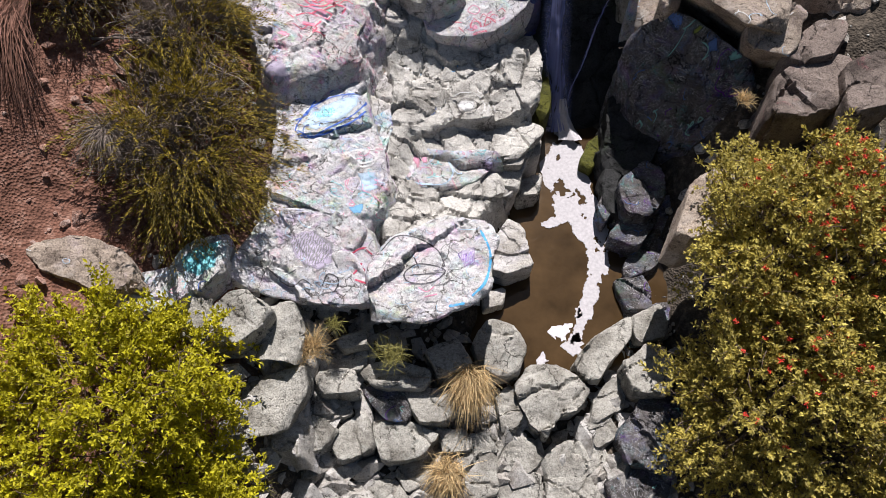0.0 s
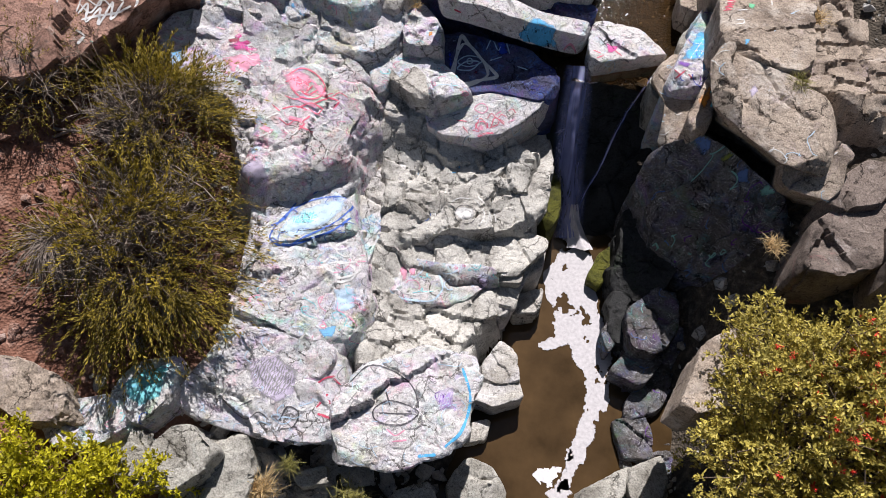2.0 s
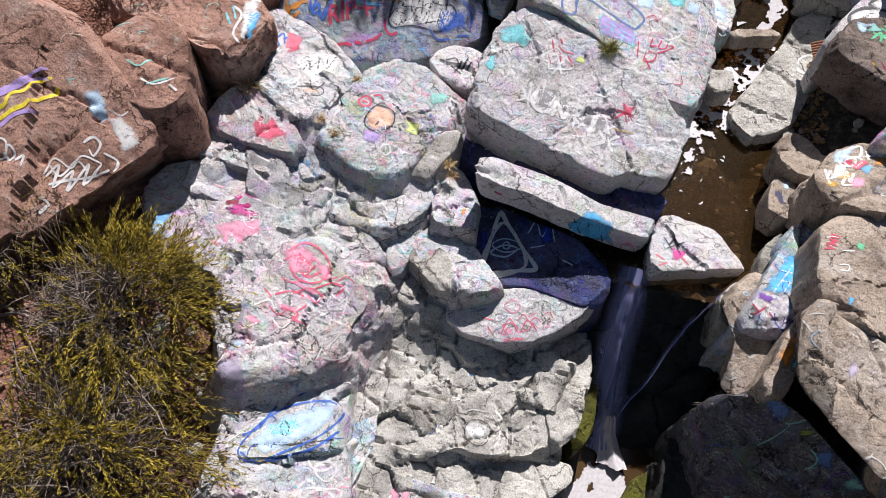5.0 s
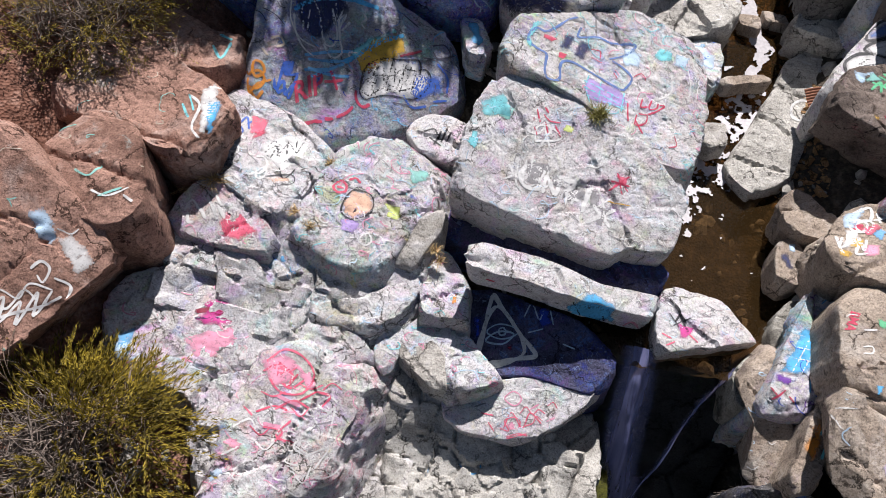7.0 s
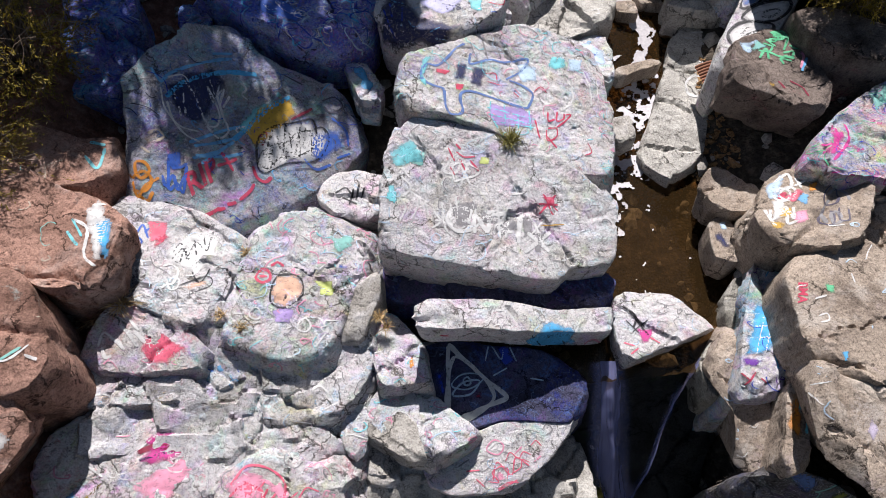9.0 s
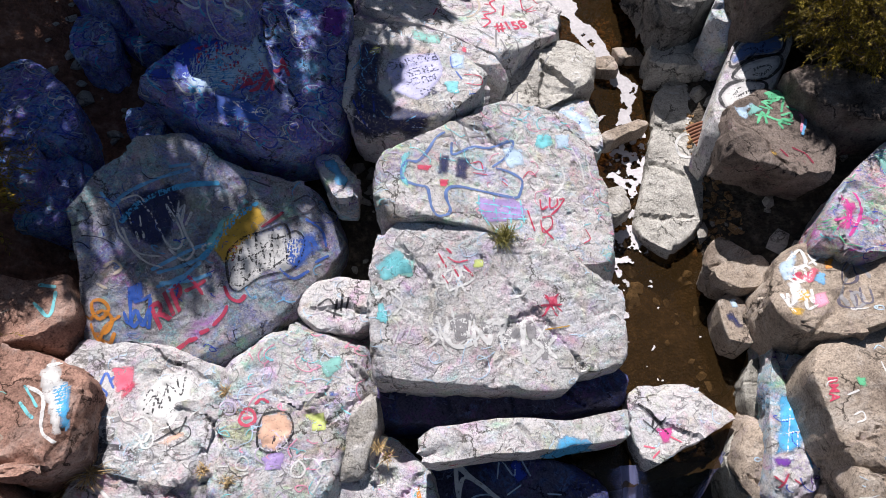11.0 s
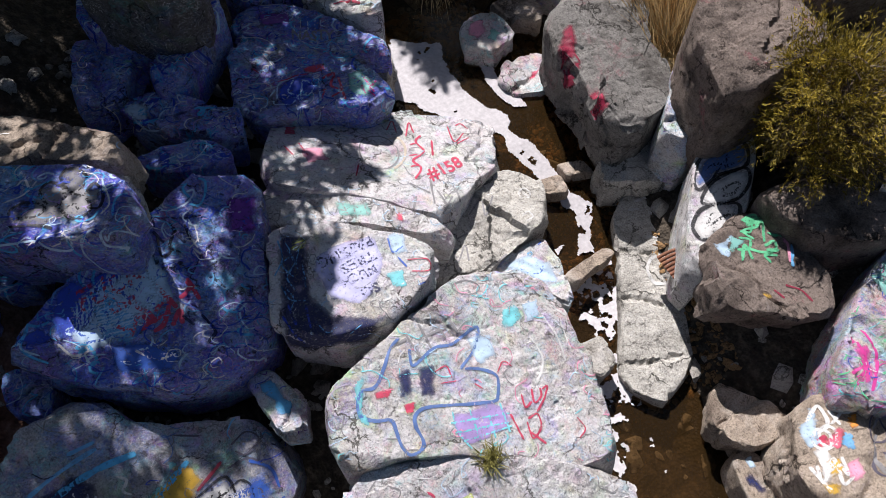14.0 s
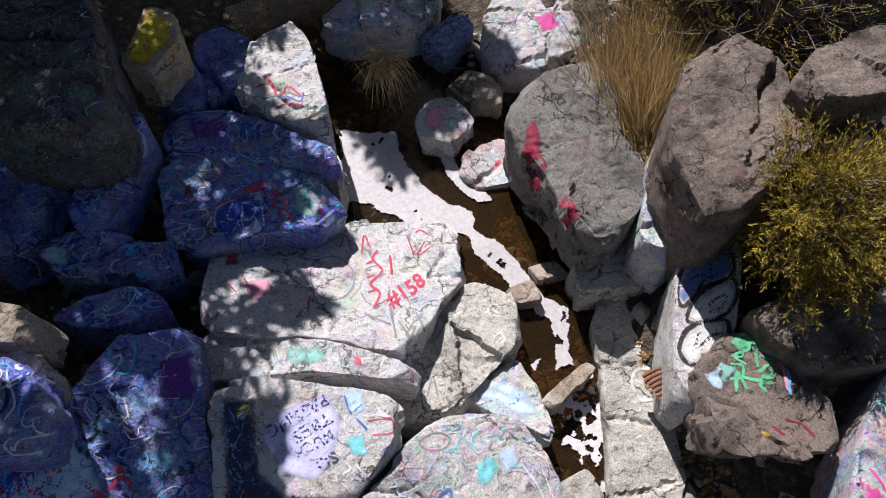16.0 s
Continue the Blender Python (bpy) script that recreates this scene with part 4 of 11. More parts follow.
rock("step_2", "bare grey boulder with pale weathering among the rocks", "grey", -1.10, (0.00, 0.00), 0.7, [(1.15, 8.35), (1.66, 8.38), (1.43, 7.78), (1.13, 7.71)])
rock("step_3", "bare grey boulder with pale weathering among the rocks", "grey", -1.09, (0.00, 0.00), 1.2, [(1.74, 9.16), (1.95, 9.30), (2.10, 9.15), (2.05, 8.80), (1.77, 8.61)])
rock("step_4", "bare grey boulder with pale weathering among the rocks", "grey", -1.50, (0.00, 0.00), 0.6, [(1.61, 8.30), (2.11, 8.48), (2.02, 8.07), (1.65, 7.97)])
rock("pool_1", "bare grey boulder with pale weathering among the rocks", "grey", -1.35, (0.00, 0.00), 0.8, [(1.03, 6.71), (1.36, 7.22), (1.64, 7.00), (1.70, 6.56), (1.16, 6.49)])
rock("pool_2", "bare grey boulder with pale weathering among the rocks", "grey", -1.40, (0.00, 0.00), 0.8, [(0.96, 6.39), (1.70, 6.52), (1.73, 6.25), (1.32, 6.07), (1.00, 6.16)])
rock("pool_3", "bare grey boulder with pale weathering among the rocks", "grey", -1.70, (0.00, 0.00), 0.5, [(0.85, 5.73), (1.22, 5.83), (1.18, 5.55), (0.86, 5.46)])
rock("round_g", "greenish grey angular boulder on the stream bank", "bank", -1.49, (0.00, 0.00), 0.9, [(0.59, 4.66), (0.93, 5.06), (1.33, 4.94), (1.56, 4.57), (1.42, 4.12), (1.04, 4.04), (0.71, 4.32)])
rock("round_h", "greenish grey angular boulder on the stream bank", "bank", -1.70, (0.00, 0.00), 0.8, [(1.38, 3.75), (1.69, 4.13), (2.23, 4.19), (2.75, 3.75), (2.49, 3.42), (2.10, 3.19), (1.92, 2.90), (1.61, 3.21)])
rock("bank_i", "greenish grey angular boulder on the stream bank", "bank", -1.65, (0.00, 0.00), 0.9, [(2.53, 4.26), (2.93, 4.74), (3.76, 5.22), (3.61, 4.74), (3.21, 4.29), (2.96, 3.98), (2.65, 4.10)])
rock("bank_j", "greenish grey angular boulder on the stream bank", "bank", -2.10, (0.00, 0.00), 0.7, [(1.93, 2.56), (2.29, 2.89), (2.92, 2.80), (3.12, 2.48), (2.66, 2.25), (2.03, 2.20)])
rock("bank_k", "greenish grey angular boulder on the stream bank", "bank", -2.10, (0.00, 0.00), 0.7, [(1.94, 2.15), (2.76, 2.22), (2.84, 1.88), (2.69, 1.59), (1.94, 1.64)])
rock("low_1", "greenish grey angular boulder on the stream bank", "bank", -1.90, (0.00, 0.00), 0.8, [(0.14, 2.42), (0.37, 2.61), (0.91, 2.58), (0.94, 1.95), (0.46, 1.76), (0.16, 1.93)])
rock("low_2", "greenish grey angular boulder on the stream bank", "bank", -1.90, (0.00, 0.00), 0.6, [(0.38, 2.84), (0.80, 2.97), (0.96, 2.69), (0.58, 2.61)])
rock("ledge_1", "greenish grey angular boulder on the stream bank", "bank", 0.62, (0.00, 0.00), 0.8, [(-3.80, 4.17), (-3.67, 4.63), (-3.31, 4.74), (-2.91, 4.48), (-2.99, 4.19), (-3.34, 3.89), (-3.81, 3.92)])
rock("ledge_2", "greenish grey angular boulder on the stream bank", "bank", 0.05, (0.00, 0.00), 1.0, [(-3.99, 3.99), (-3.47, 4.08), (-3.04, 4.65), (-2.67, 4.68), (-2.45, 4.11), (-2.52, 3.69), (-3.24, 3.79), (-3.94, 3.79)], lean=(0.0, -0.35), trim=0.5)
rock("slab_m", "greenish grey angular boulder on the stream bank", "bank", -0.26, (0.00, 0.00), 1.0, [(-3.74, 2.83), (-3.62, 3.23), (-2.99, 3.47), (-2.42, 3.67), (-2.36, 3.23), (-2.61, 2.65), (-3.33, 2.51), (-3.95, 2.42)], lean=(0.0, -0.35), trim=0.5)
rock("low_3", "greenish grey angular boulder on the stream bank", "bank", -1.29, (0.00, 0.00), 0.7, [(-2.67, 2.89), (-2.27, 3.11), (-1.98, 2.91), (-2.11, 2.61), (-2.60, 2.40)])
rock("low_4", "greenish grey angular boulder on the stream bank", "bank", -1.43, (0.00, 0.00), 0.7, [(-1.98, 2.82), (-1.48, 3.27), (-1.27, 2.64), (-1.83, 2.43)])
rock("low_5", "greenish grey angular boulder on the stream bank", "bank", -1.65, (0.00, 0.00), 0.7, [(-1.25, 2.97), (-0.88, 3.20), (-0.12, 2.89), (-0.43, 2.57), (-1.03, 2.42)])
rock("low_6", "greenish grey angular boulder on the stream bank", "bank", -1.46, (0.00, 0.00), 0.7, [(-0.67, 3.65), (0.06, 3.70), (0.29, 3.36), (-0.02, 3.13), (-0.43, 3.13)])
rock("low_7", "boulder coloured dark for shade, with dim blue paint", "dark", -1.50, (0.00, 0.00), 0.7, [(-1.49, 3.69), (-0.99, 3.80), (-0.48, 3.56), (-0.66, 3.14), (-1.05, 3.19)])
rock("low_8", "greenish grey angular boulder on the stream bank", "bank", -1.40, (0.00, 0.00), 0.6, [(-2.30, 3.32), (-1.91, 3.55), (-1.76, 3.24), (-2.18, 3.07)])
rock("low_9", "greenish grey angular boulder on the stream bank", "bank", -0.90, (0.00, 0.00), 0.6, [(-1.91, 4.46), (-1.50, 4.60), (-1.43, 4.40), (-1.77, 4.31)])
rock("low_10", "greenish grey angular boulder on the stream bank", "bank", -2.00, (0.00, 0.00), 0.6, [(-1.90, 2.09), (-0.86, 2.18), (-0.70, 1.85), (-1.05, 1.63), (-1.96, 1.72)])
rock("low_11", "greenish grey angular boulder on the stream bank", "bank", -2.00, (0.00, 0.00), 0.6, [(-0.87, 2.34), (-0.46, 2.58), (-0.23, 2.16), (-0.65, 1.99)])
rock("low_12", "greenish grey angular boulder on the stream bank", "bank", -1.20, (0.00, 0.00), 0.6, [(-2.26, 4.44), (-1.95, 4.52), (-1.52, 4.35), (-1.50, 4.02), (-2.02, 4.02)])
rock("low_13", "greenish grey angular boulder on the stream bank", "bank", -1.80, (0.00, 0.00), 0.5, [(-0.04, 2.98), (0.38, 3.01), (0.42, 2.72), (0.06, 2.67)])
rock("bank_o1", "boulder coloured dark for shade, with dim blue paint", "dark", -1.77, (0.00, 0.00), 0.7, [(3.82, 6.51), (4.25, 6.94), (4.66, 7.10), (4.44, 6.40), (3.82, 6.18)])
rock("bank_o2", "boulder coloured dark for shade, with dim blue paint", "dark", -1.80, (0.00, 0.00), 0.6, [(3.59, 6.07), (4.18, 6.16), (4.20, 5.53), (3.71, 5.44)])
rock("bank_o3", "boulder coloured dark for shade, with dim blue paint", "dark", -1.50, (0.00, 0.00), 0.8, [(3.33, 7.73), (3.70, 8.33), (3.79, 7.90), (3.43, 7.38)])
rock("bank_o4", "boulder coloured dark for shade, with dim blue paint", "dark", -1.40, (0.00, 0.00), 0.9, [(3.50, 6.98), (4.00, 7.55), (4.47, 7.34), (4.03, 6.71)])
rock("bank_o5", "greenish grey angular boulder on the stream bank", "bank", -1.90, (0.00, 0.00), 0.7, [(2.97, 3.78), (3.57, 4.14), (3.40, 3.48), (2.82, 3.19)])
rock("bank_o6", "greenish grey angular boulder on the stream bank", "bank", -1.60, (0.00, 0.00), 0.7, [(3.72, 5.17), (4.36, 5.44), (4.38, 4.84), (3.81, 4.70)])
rock("bank_o7", "boulder coloured dark for shade, with dim blue paint", "dark", -1.00, (0.00, 0.00), 0.9, [(3.73, 8.00), (4.40, 8.57), (4.65, 7.86), (4.20, 7.18), (3.76, 7.31)])
rock("behind_bush", "rough tan boulder with dark pits on the bank", "tan", 1.06, (0.00, 0.00), 1.2, [(3.95, 5.70), (4.34, 6.51), (4.90, 6.89), (5.09, 6.40), (4.86, 5.73), (4.18, 5.60)])
rock("ledge_j4", "rough tan boulder splashed with white paint", "tan", 1.35, (-0.08, 0.22), 1.0, [(-6.50, 5.03), (-5.86, 5.35), (-5.14, 5.12), (-4.73, 4.60), (-5.40, 4.49), (-6.11, 4.73)])
rock("cyan_j5", "pale boulder with turquoise spray paint", "cyan", 0.71, (0.00, 0.00), 0.8, [(-4.59, 5.14), (-4.28, 5.59), (-3.74, 5.70), (-3.69, 5.06), (-4.03, 4.73), (-4.42, 4.83)])
rock("ledge_j6", "boulder covered in faded pastel spray paint", "pastel", 0.90, (0.00, 0.00), 0.9, [(-5.40, 4.56), (-5.10, 4.86), (-4.48, 5.01), (-4.14, 4.66), (-4.36, 4.36), (-4.97, 4.26)])
rock("ledge_j7", "greenish grey angular boulder on the stream bank", "bank", 0.60, (0.00, 0.00), 0.8, [(-4.45, 4.29), (-4.23, 4.59), (-3.90, 4.54), (-3.81, 4.00), (-4.22, 4.00)])
rock("cliff_w1", "rough tan boulder with dark pits on the bank", "tan", 1.18, (0.07, 0.34), 3.6, [(3.74, 11.59), (4.04, 11.98), (4.27, 12.10), (4.41, 11.78), (4.39, 11.52), (4.47, 11.03), (4.41, 10.65), (4.23, 10.47), (4.08, 10.42), (3.89, 10.56), (3.97, 10.95), (3.97, 11.20)], blocks=0.4, facets=0.12, lean=(-0.25, -0.55), rough=0.55)
rock("col_w2", "boulder painted bright azure and violet", "bluepaint", 1.63, (0.00, 0.00), 2.4, [(4.81, 13.31), (5.10, 13.62), (5.53, 13.27), (4.81, 11.81), (4.60, 11.35), (3.94, 11.40), (4.44, 12.57)], blocks=0.4, facets=0.12)
rock("face_w3", "tan boulder with bright graffiti along one edge", "tan", 2.51, (0.26, -0.11), 1.2, [(4.91, 13.99), (5.20, 14.29), (5.51, 14.32), (5.86, 14.13), (6.20, 13.72), (5.90, 13.04), (5.50, 12.91), (5.01, 13.07), (4.75, 13.33), (4.77, 13.69)], blocks=0.4, facets=0.12)
rock("tan_w4", "rough tan boulder with dark pits on the bank", "tan", 2.45, (0.00, 0.00), 2.0, [(4.70, 12.55), (4.86, 12.80), (5.56, 13.07), (6.26, 12.95), (6.03, 10.98), (5.40, 10.97), (4.72, 11.27), (4.59, 11.80)], cracks=[((4.72, 11.31), (5.08, 11.23), 0.022), ((5.08, 11.23), (5.39, 10.90), 0.022)], blocks=0.4, facets=0.12, rough=0.55)
rock("tan_w5", "rough tan boulder with dark pits on the bank", "tan", 2.31, (0.03, 0.28), 3.6, [(4.33, 10.86), (4.53, 11.12), (4.74, 11.12), (5.48, 10.80), (6.13, 10.40), (6.22, 9.79), (5.97, 9.14), (5.69, 9.22), (5.33, 9.33), (5.00, 9.64), (4.62, 9.92), (4.38, 10.13), (4.33, 10.45)], cracks=[((5.21, 10.99), (5.46, 10.37), 0.022), ((5.46, 10.37), (5.91, 10.04), 0.022), ((4.45, 10.56), (4.92, 10.30), 0.019), ((4.92, 10.30), (5.25, 9.94), 0.019)], blocks=0.4, facets=0.12, lean=(-0.35, -0.6), rough=0.55)
rock("dark_w6", "boulder coloured dark for the deep shade of the gorge", "dark", 0.49, (0.90, 1.60), 2.6, [(3.79, 10.31), (4.30, 10.35), (4.92, 9.98), (5.66, 9.45), (6.09, 9.03), (5.99, 8.65), (5.41, 8.50), (4.71, 8.75), (4.14, 9.35)], flare=0.1)
rock("grey_w7", "brown pitted boulder with old red paint", "brown", 1.74, (0.00, 0.00), 1.4, [(6.28, 9.09), (6.98, 9.75), (7.46, 9.68), (7.11, 8.98), (6.44, 8.82)], rough=0.55)
rock("grey_w8", "brown pitted boulder with old red paint", "brown", 1.50, (0.00, 0.00), 1.4, [(5.80, 7.85), (6.10, 8.66), (6.84, 9.13), (7.42, 8.93), (7.07, 8.00), (6.30, 7.79)], rough=0.55)
rock("grey_w9", "rough tan boulder with dark pits on the bank", "tan", 1.89, (0.00, 0.50), 1.4, [(5.55, 9.16), (5.69, 9.69), (6.56, 9.74), (6.31, 8.96)], rough=0.6, blocks=0.4, facets=0.1, lean=(-0.2, -0.4))
rock("grey_w10", "brown pitted boulder with old red paint", "brown", 1.80, (0.00, 0.00), 1.4, [(7.16, 8.62), (8.07, 8.98), (7.79, 7.75), (7.00, 7.60)], rough=0.55)
rock("lip_m1", "pale boulder with pink and red spray paint", "pink", 1.86, (-0.31, 0.13), 0.9, [(-5.08, 11.08), (-4.88, 11.57), (-4.40, 11.88), (-3.79, 11.84), (-3.26, 11.56), (-3.13, 11.22), (-3.25, 10.79), (-3.53, 10.56), (-3.87, 10.61), (-4.45, 10.39), (-4.81, 10.52)], edge=0.08, flare=0.3, blocks=0.35, facets=0.1)
rock("strip_m2", "pale boulder whitewashed with faded spray paint", "white", 2.15, (-0.25, 0.10), 0.7, [(-4.98, 12.15), (-4.91, 12.38), (-4.46, 12.34), (-3.59, 12.17), (-3.60, 11.95), (-4.12, 11.88), (-4.65, 11.92)], edge=0.05, flare=0.22, blocks=0.35, facets=0.1)
rock("rock_m3", "pale boulder with pink and red spray paint", "pink", 2.29, (-0.25, 0.20), 0.8, [(-4.56, 12.47), (-4.29, 13.01), (-4.16, 13.18), (-3.52, 12.86), (-3.19, 12.56), (-3.25, 12.31), (-3.69, 12.26), (-4.22, 12.28)], edge=0.05, flare=0.22, blocks=0.35, facets=0.1)
rock("rock_m4", "pale boulder whitewashed with faded spray paint", "white", 2.37, (-0.29, 0.00), 0.9, [(-4.29, 13.33), (-4.33, 14.50), (-4.22, 14.72), (-3.45, 14.66), (-2.79, 14.31), (-2.69, 13.97), (-2.90, 13.24), (-3.11, 12.77), (-3.52, 12.94)], edge=0.08, flare=0.3, blocks=0.35, facets=0.1)
rock("rock_m5", "boulder covered in faded pastel spray paint", "pastel", 1.96, (-0.27, 0.12), 0.9, [(-2.87, 12.62), (-2.76, 13.37), (-2.50, 14.16), (-1.94, 14.53), (-1.32, 14.46), (-0.96, 14.25), (-0.94, 13.77), (-1.21, 13.20), (-1.45, 12.68), (-1.64, 12.44), (-2.02, 12.33), (-2.32, 12.38), (-2.57, 12.49)], cracks=[((-2.03, 13.80), (-1.43, 13.34), 0.015), ((-1.43, 13.34), (-1.01, 13.56), 0.015)], edge=0.14, flare=0.45, blocks=0.35, facets=0.1)
rock("rock_m6", "bare grey boulder with pale weathering among the rocks", "grey", 1.71, (-0.10, 0.20), 0.7, [(-1.49, 12.74), (-1.15, 13.33), (-0.82, 13.64), (-0.82, 13.25), (-1.08, 12.75)], edge=0.05, flare=0.22, blocks=0.35, facets=0.1)
rock("rock_m7", "pale boulder with turquoise spray paint", "cyan", 1.80, (-0.10, 0.15), 0.7, [(-3.25, 12.45), (-3.09, 12.80), (-2.83, 12.81), (-2.66, 12.31), (-3.06, 12.10)], edge=0.05, flare=0.22, blocks=0.35, facets=0.1)
rock("rock_m7b", "boulder painted bright azure and violet", "bluepaint", 1.73, (-0.10, 0.15), 0.7, [(-3.63, 12.06), (-3.42, 12.30), (-3.10, 12.11), (-3.12, 11.75), (-3.44, 11.82)], edge=0.05, flare=0.22, blocks=0.35, facets=0.1)
rock("rock_m8", "pale boulder whitewashed with faded spray paint", "white", 1.53, (-0.10, 0.15), 0.7, [(-3.24, 11.43), (-3.03, 11.91), (-2.62, 12.10), (-2.44, 11.87), (-2.61, 11.50), (-2.93, 11.32)], edge=0.05, flare=0.22, blocks=0.35, facets=0.1)
rock("rock_m9", "pale boulder whitewashed with faded spray paint", "white", 1.46, (-0.16, 0.09), 0.8, [(-2.49, 12.13), (-2.15, 12.41), (-1.63, 12.55), (-1.09, 12.90), (-0.94, 12.57), (-1.25, 11.94), (-1.58, 11.70), (-1.92, 11.60), (-2.39, 11.65)], cracks=[((-2.37, 11.89), (-1.72, 12.20), 0.019), ((-1.72, 12.20), (-1.25, 12.58), 0.019), ((-2.06, 12.41), (-1.76, 11.68), 0.015)], edge=0.05, flare=0.22, blocks=0.35, facets=0.1)
rock("rock_m10", "boulder covered in faded pastel spray paint", "pastel", 1.07, (-0.20, 0.10), 0.7, [(-1.49, 11.58), (-1.30, 12.07), (-1.09, 11.84), (-1.19, 11.27), (-1.34, 11.14)], edge=0.05, flare=0.22, blocks=0.35, facets=0.1)
rock("rock_m11", "boulder covered in faded pastel spray paint", "pastel", 1.06, (0.00, 0.10), 0.7, [(-1.13, 11.69), (-0.84, 12.07), (-0.42, 11.97), (-0.14, 11.54), (-0.48, 11.34), (-0.97, 11.50)], edge=0.05, flare=0.22, blocks=0.35, facets=0.1)
rock("rock_m12", "bare grey boulder with pale weathering among the rocks", "grey", 0.67, (0.00, 0.00), 0.6, [(-1.30, 11.12), (-1.04, 11.53), (-0.78, 11.29), (-0.94, 10.99)], edge=0.05, flare=0.22, blocks=0.35, facets=0.1)
rock("rock_m13", "bare grey boulder with pale weathering among the rocks", "grey", 0.02, (0.00, 0.00), 0.8, [(-1.92, 9.67), (-1.65, 10.04), (-1.25, 10.48), (-0.74, 10.35), (-0.78, 9.70), (-1.08, 9.15), (-1.53, 8.93)])
rock("strip_m14", "pale boulder with turquoise spray paint", "cyan", -0.10, (0.00, 0.00), 0.8, [(-1.45, 8.88), (-1.09, 9.25), (-1.05, 8.62), (-1.19, 8.04), (-1.40, 8.31)])
rock("red_n1", "reddish brown boulder on the earth bank", "red", 3.59, (-0.47, 0.34), 1.6, [(-6.94, 9.08), (-7.76, 11.87), (-6.93, 12.26), (-6.55, 12.33), (-6.08, 12.34), (-5.55, 11.97), (-5.13, 11.77), (-4.85, 11.34), (-5.15, 10.86), (-5.54, 10.29), (-5.81, 9.86), (-6.08, 9.49)], cracks=[((-6.33, 10.31), (-5.90, 10.59), 0.022), ((-5.90, 10.59), (-5.44, 11.37), 0.022), ((-5.44, 11.37), (-5.11, 11.70), 0.022), ((-6.57, 11.50), (-6.03, 11.47), 0.019), ((-6.03, 11.47), (-5.48, 11.51), 0.019)], blocks=0.4, facets=0.12, lean=(0.25, -0.3), grow=0.24)
rock("red_n2", "reddish brown boulder on the earth bank", "red", 3.40, (0.00, 0.04), 1.4, [(-5.60, 12.01), (-5.96, 12.58), (-5.90, 13.00), (-5.52, 13.38), (-4.97, 13.15), (-4.70, 12.76), (-4.48, 12.06), (-4.64, 11.80), (-5.10, 11.69)], blocks=0.4, facets=0.12)
rock("red_n3", "reddish brown boulder on the earth bank", "red", 3.30, (0.00, 0.00), 1.6, [(-6.37, 13.43), (-6.40, 14.88), (-6.02, 15.20), (-5.47, 14.99), (-4.70, 14.47), (-4.12, 14.29), (-3.96, 13.98), (-4.09, 13.15), (-4.65, 13.06), (-5.32, 13.39)], blocks=0.4, facets=0.12)
rock("red_n4", "reddish brown boulder on the earth bank", "red", 3.04, (-0.20, 0.10), 1.4, [(-5.87, 14.98), (-5.94, 15.47), (-5.38, 15.72), (-4.72, 15.50), (-4.41, 15.61), (-4.27, 15.05), (-4.50, 14.70), (-5.14, 14.81)])
rock("white_p4", "pale boulder whitewashed with faded spray paint", "white", 1.82, (0.00, 0.00), 0.5, [(-1.59, 15.09), (-1.43, 15.39), (-1.01, 15.42), (-0.60, 15.27), (-0.63, 14.82), (-0.96, 14.60), (-1.41, 14.74)])
rock("rip", "large smooth boulder with red memorial lettering", "rip", 2.49, (-0.56, 0.47), 1.5, [(-4.24, 14.48), (-4.07, 16.11), (-4.21, 16.50), (-3.65, 16.80), (-3.22, 17.30), (-2.87, 17.56), (-2.61, 17.47), (-2.39, 17.13), (-1.84, 16.98), (-1.15, 16.93), (-0.89, 16.53), (-0.91, 16.20), (-1.56, 15.49), (-2.16, 15.00), (-2.71, 14.58), (-3.48, 14.51)], blocks=0, rough=0.7)
rock("fk", "boulder with blue graffiti, its stone darkened and blued for shade", "blue", 3.28, (-0.27, 0.26), 1.3, [(-3.34, 18.21), (-2.73, 18.72), (-2.13, 18.97), (-1.46, 19.40), (-0.94, 19.82), (-0.39, 19.97), (-0.09, 19.79), (-0.14, 19.27), (-0.53, 17.73), (-1.00, 17.37), (-1.49, 17.27), (-1.91, 17.31), (-2.58, 17.54), (-3.17, 17.95)], blocks=0, rough=0.8, cracks=[((-1.46, 18.95), (-1.36, 18.28), 0.017), ((-1.36, 18.28), (-1.09, 17.64), 0.017), ((-0.59, 18.86), (-0.65, 18.19), 0.015), ((-0.65, 18.19), (-0.76, 17.63), 0.015)], grow=0.0)
rock("pk", "boulder with blue graffiti, its stone darkened and blued for shade", "blue", 4.33, (0.00, 0.00), 1.0, [(-3.40, 19.35), (-3.30, 20.11), (-2.65, 20.10), (-1.89, 19.79), (-1.48, 19.39), (-1.42, 18.89), (-1.65, 18.63), (-2.45, 18.83), (-3.04, 19.07)], grow=0.0, blocks=0.35, facets=0.12)
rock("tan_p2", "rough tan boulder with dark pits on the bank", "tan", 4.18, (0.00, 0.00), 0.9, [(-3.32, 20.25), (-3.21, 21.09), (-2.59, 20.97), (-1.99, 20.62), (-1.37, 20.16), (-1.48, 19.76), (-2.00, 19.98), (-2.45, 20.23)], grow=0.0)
rock("blk_p3", "boulder with blue graffiti, its stone darkened and blued for shade", "blue", 3.16, (-0.09, 0.12), 0.9, [(-1.62, 21.64), (-1.34, 21.78), (-0.62, 21.59), (-0.07, 21.01), (-0.11, 20.72), (-0.82, 20.87), (-1.47, 21.24)], grow=0.0, blocks=0.35, facets=0.12)
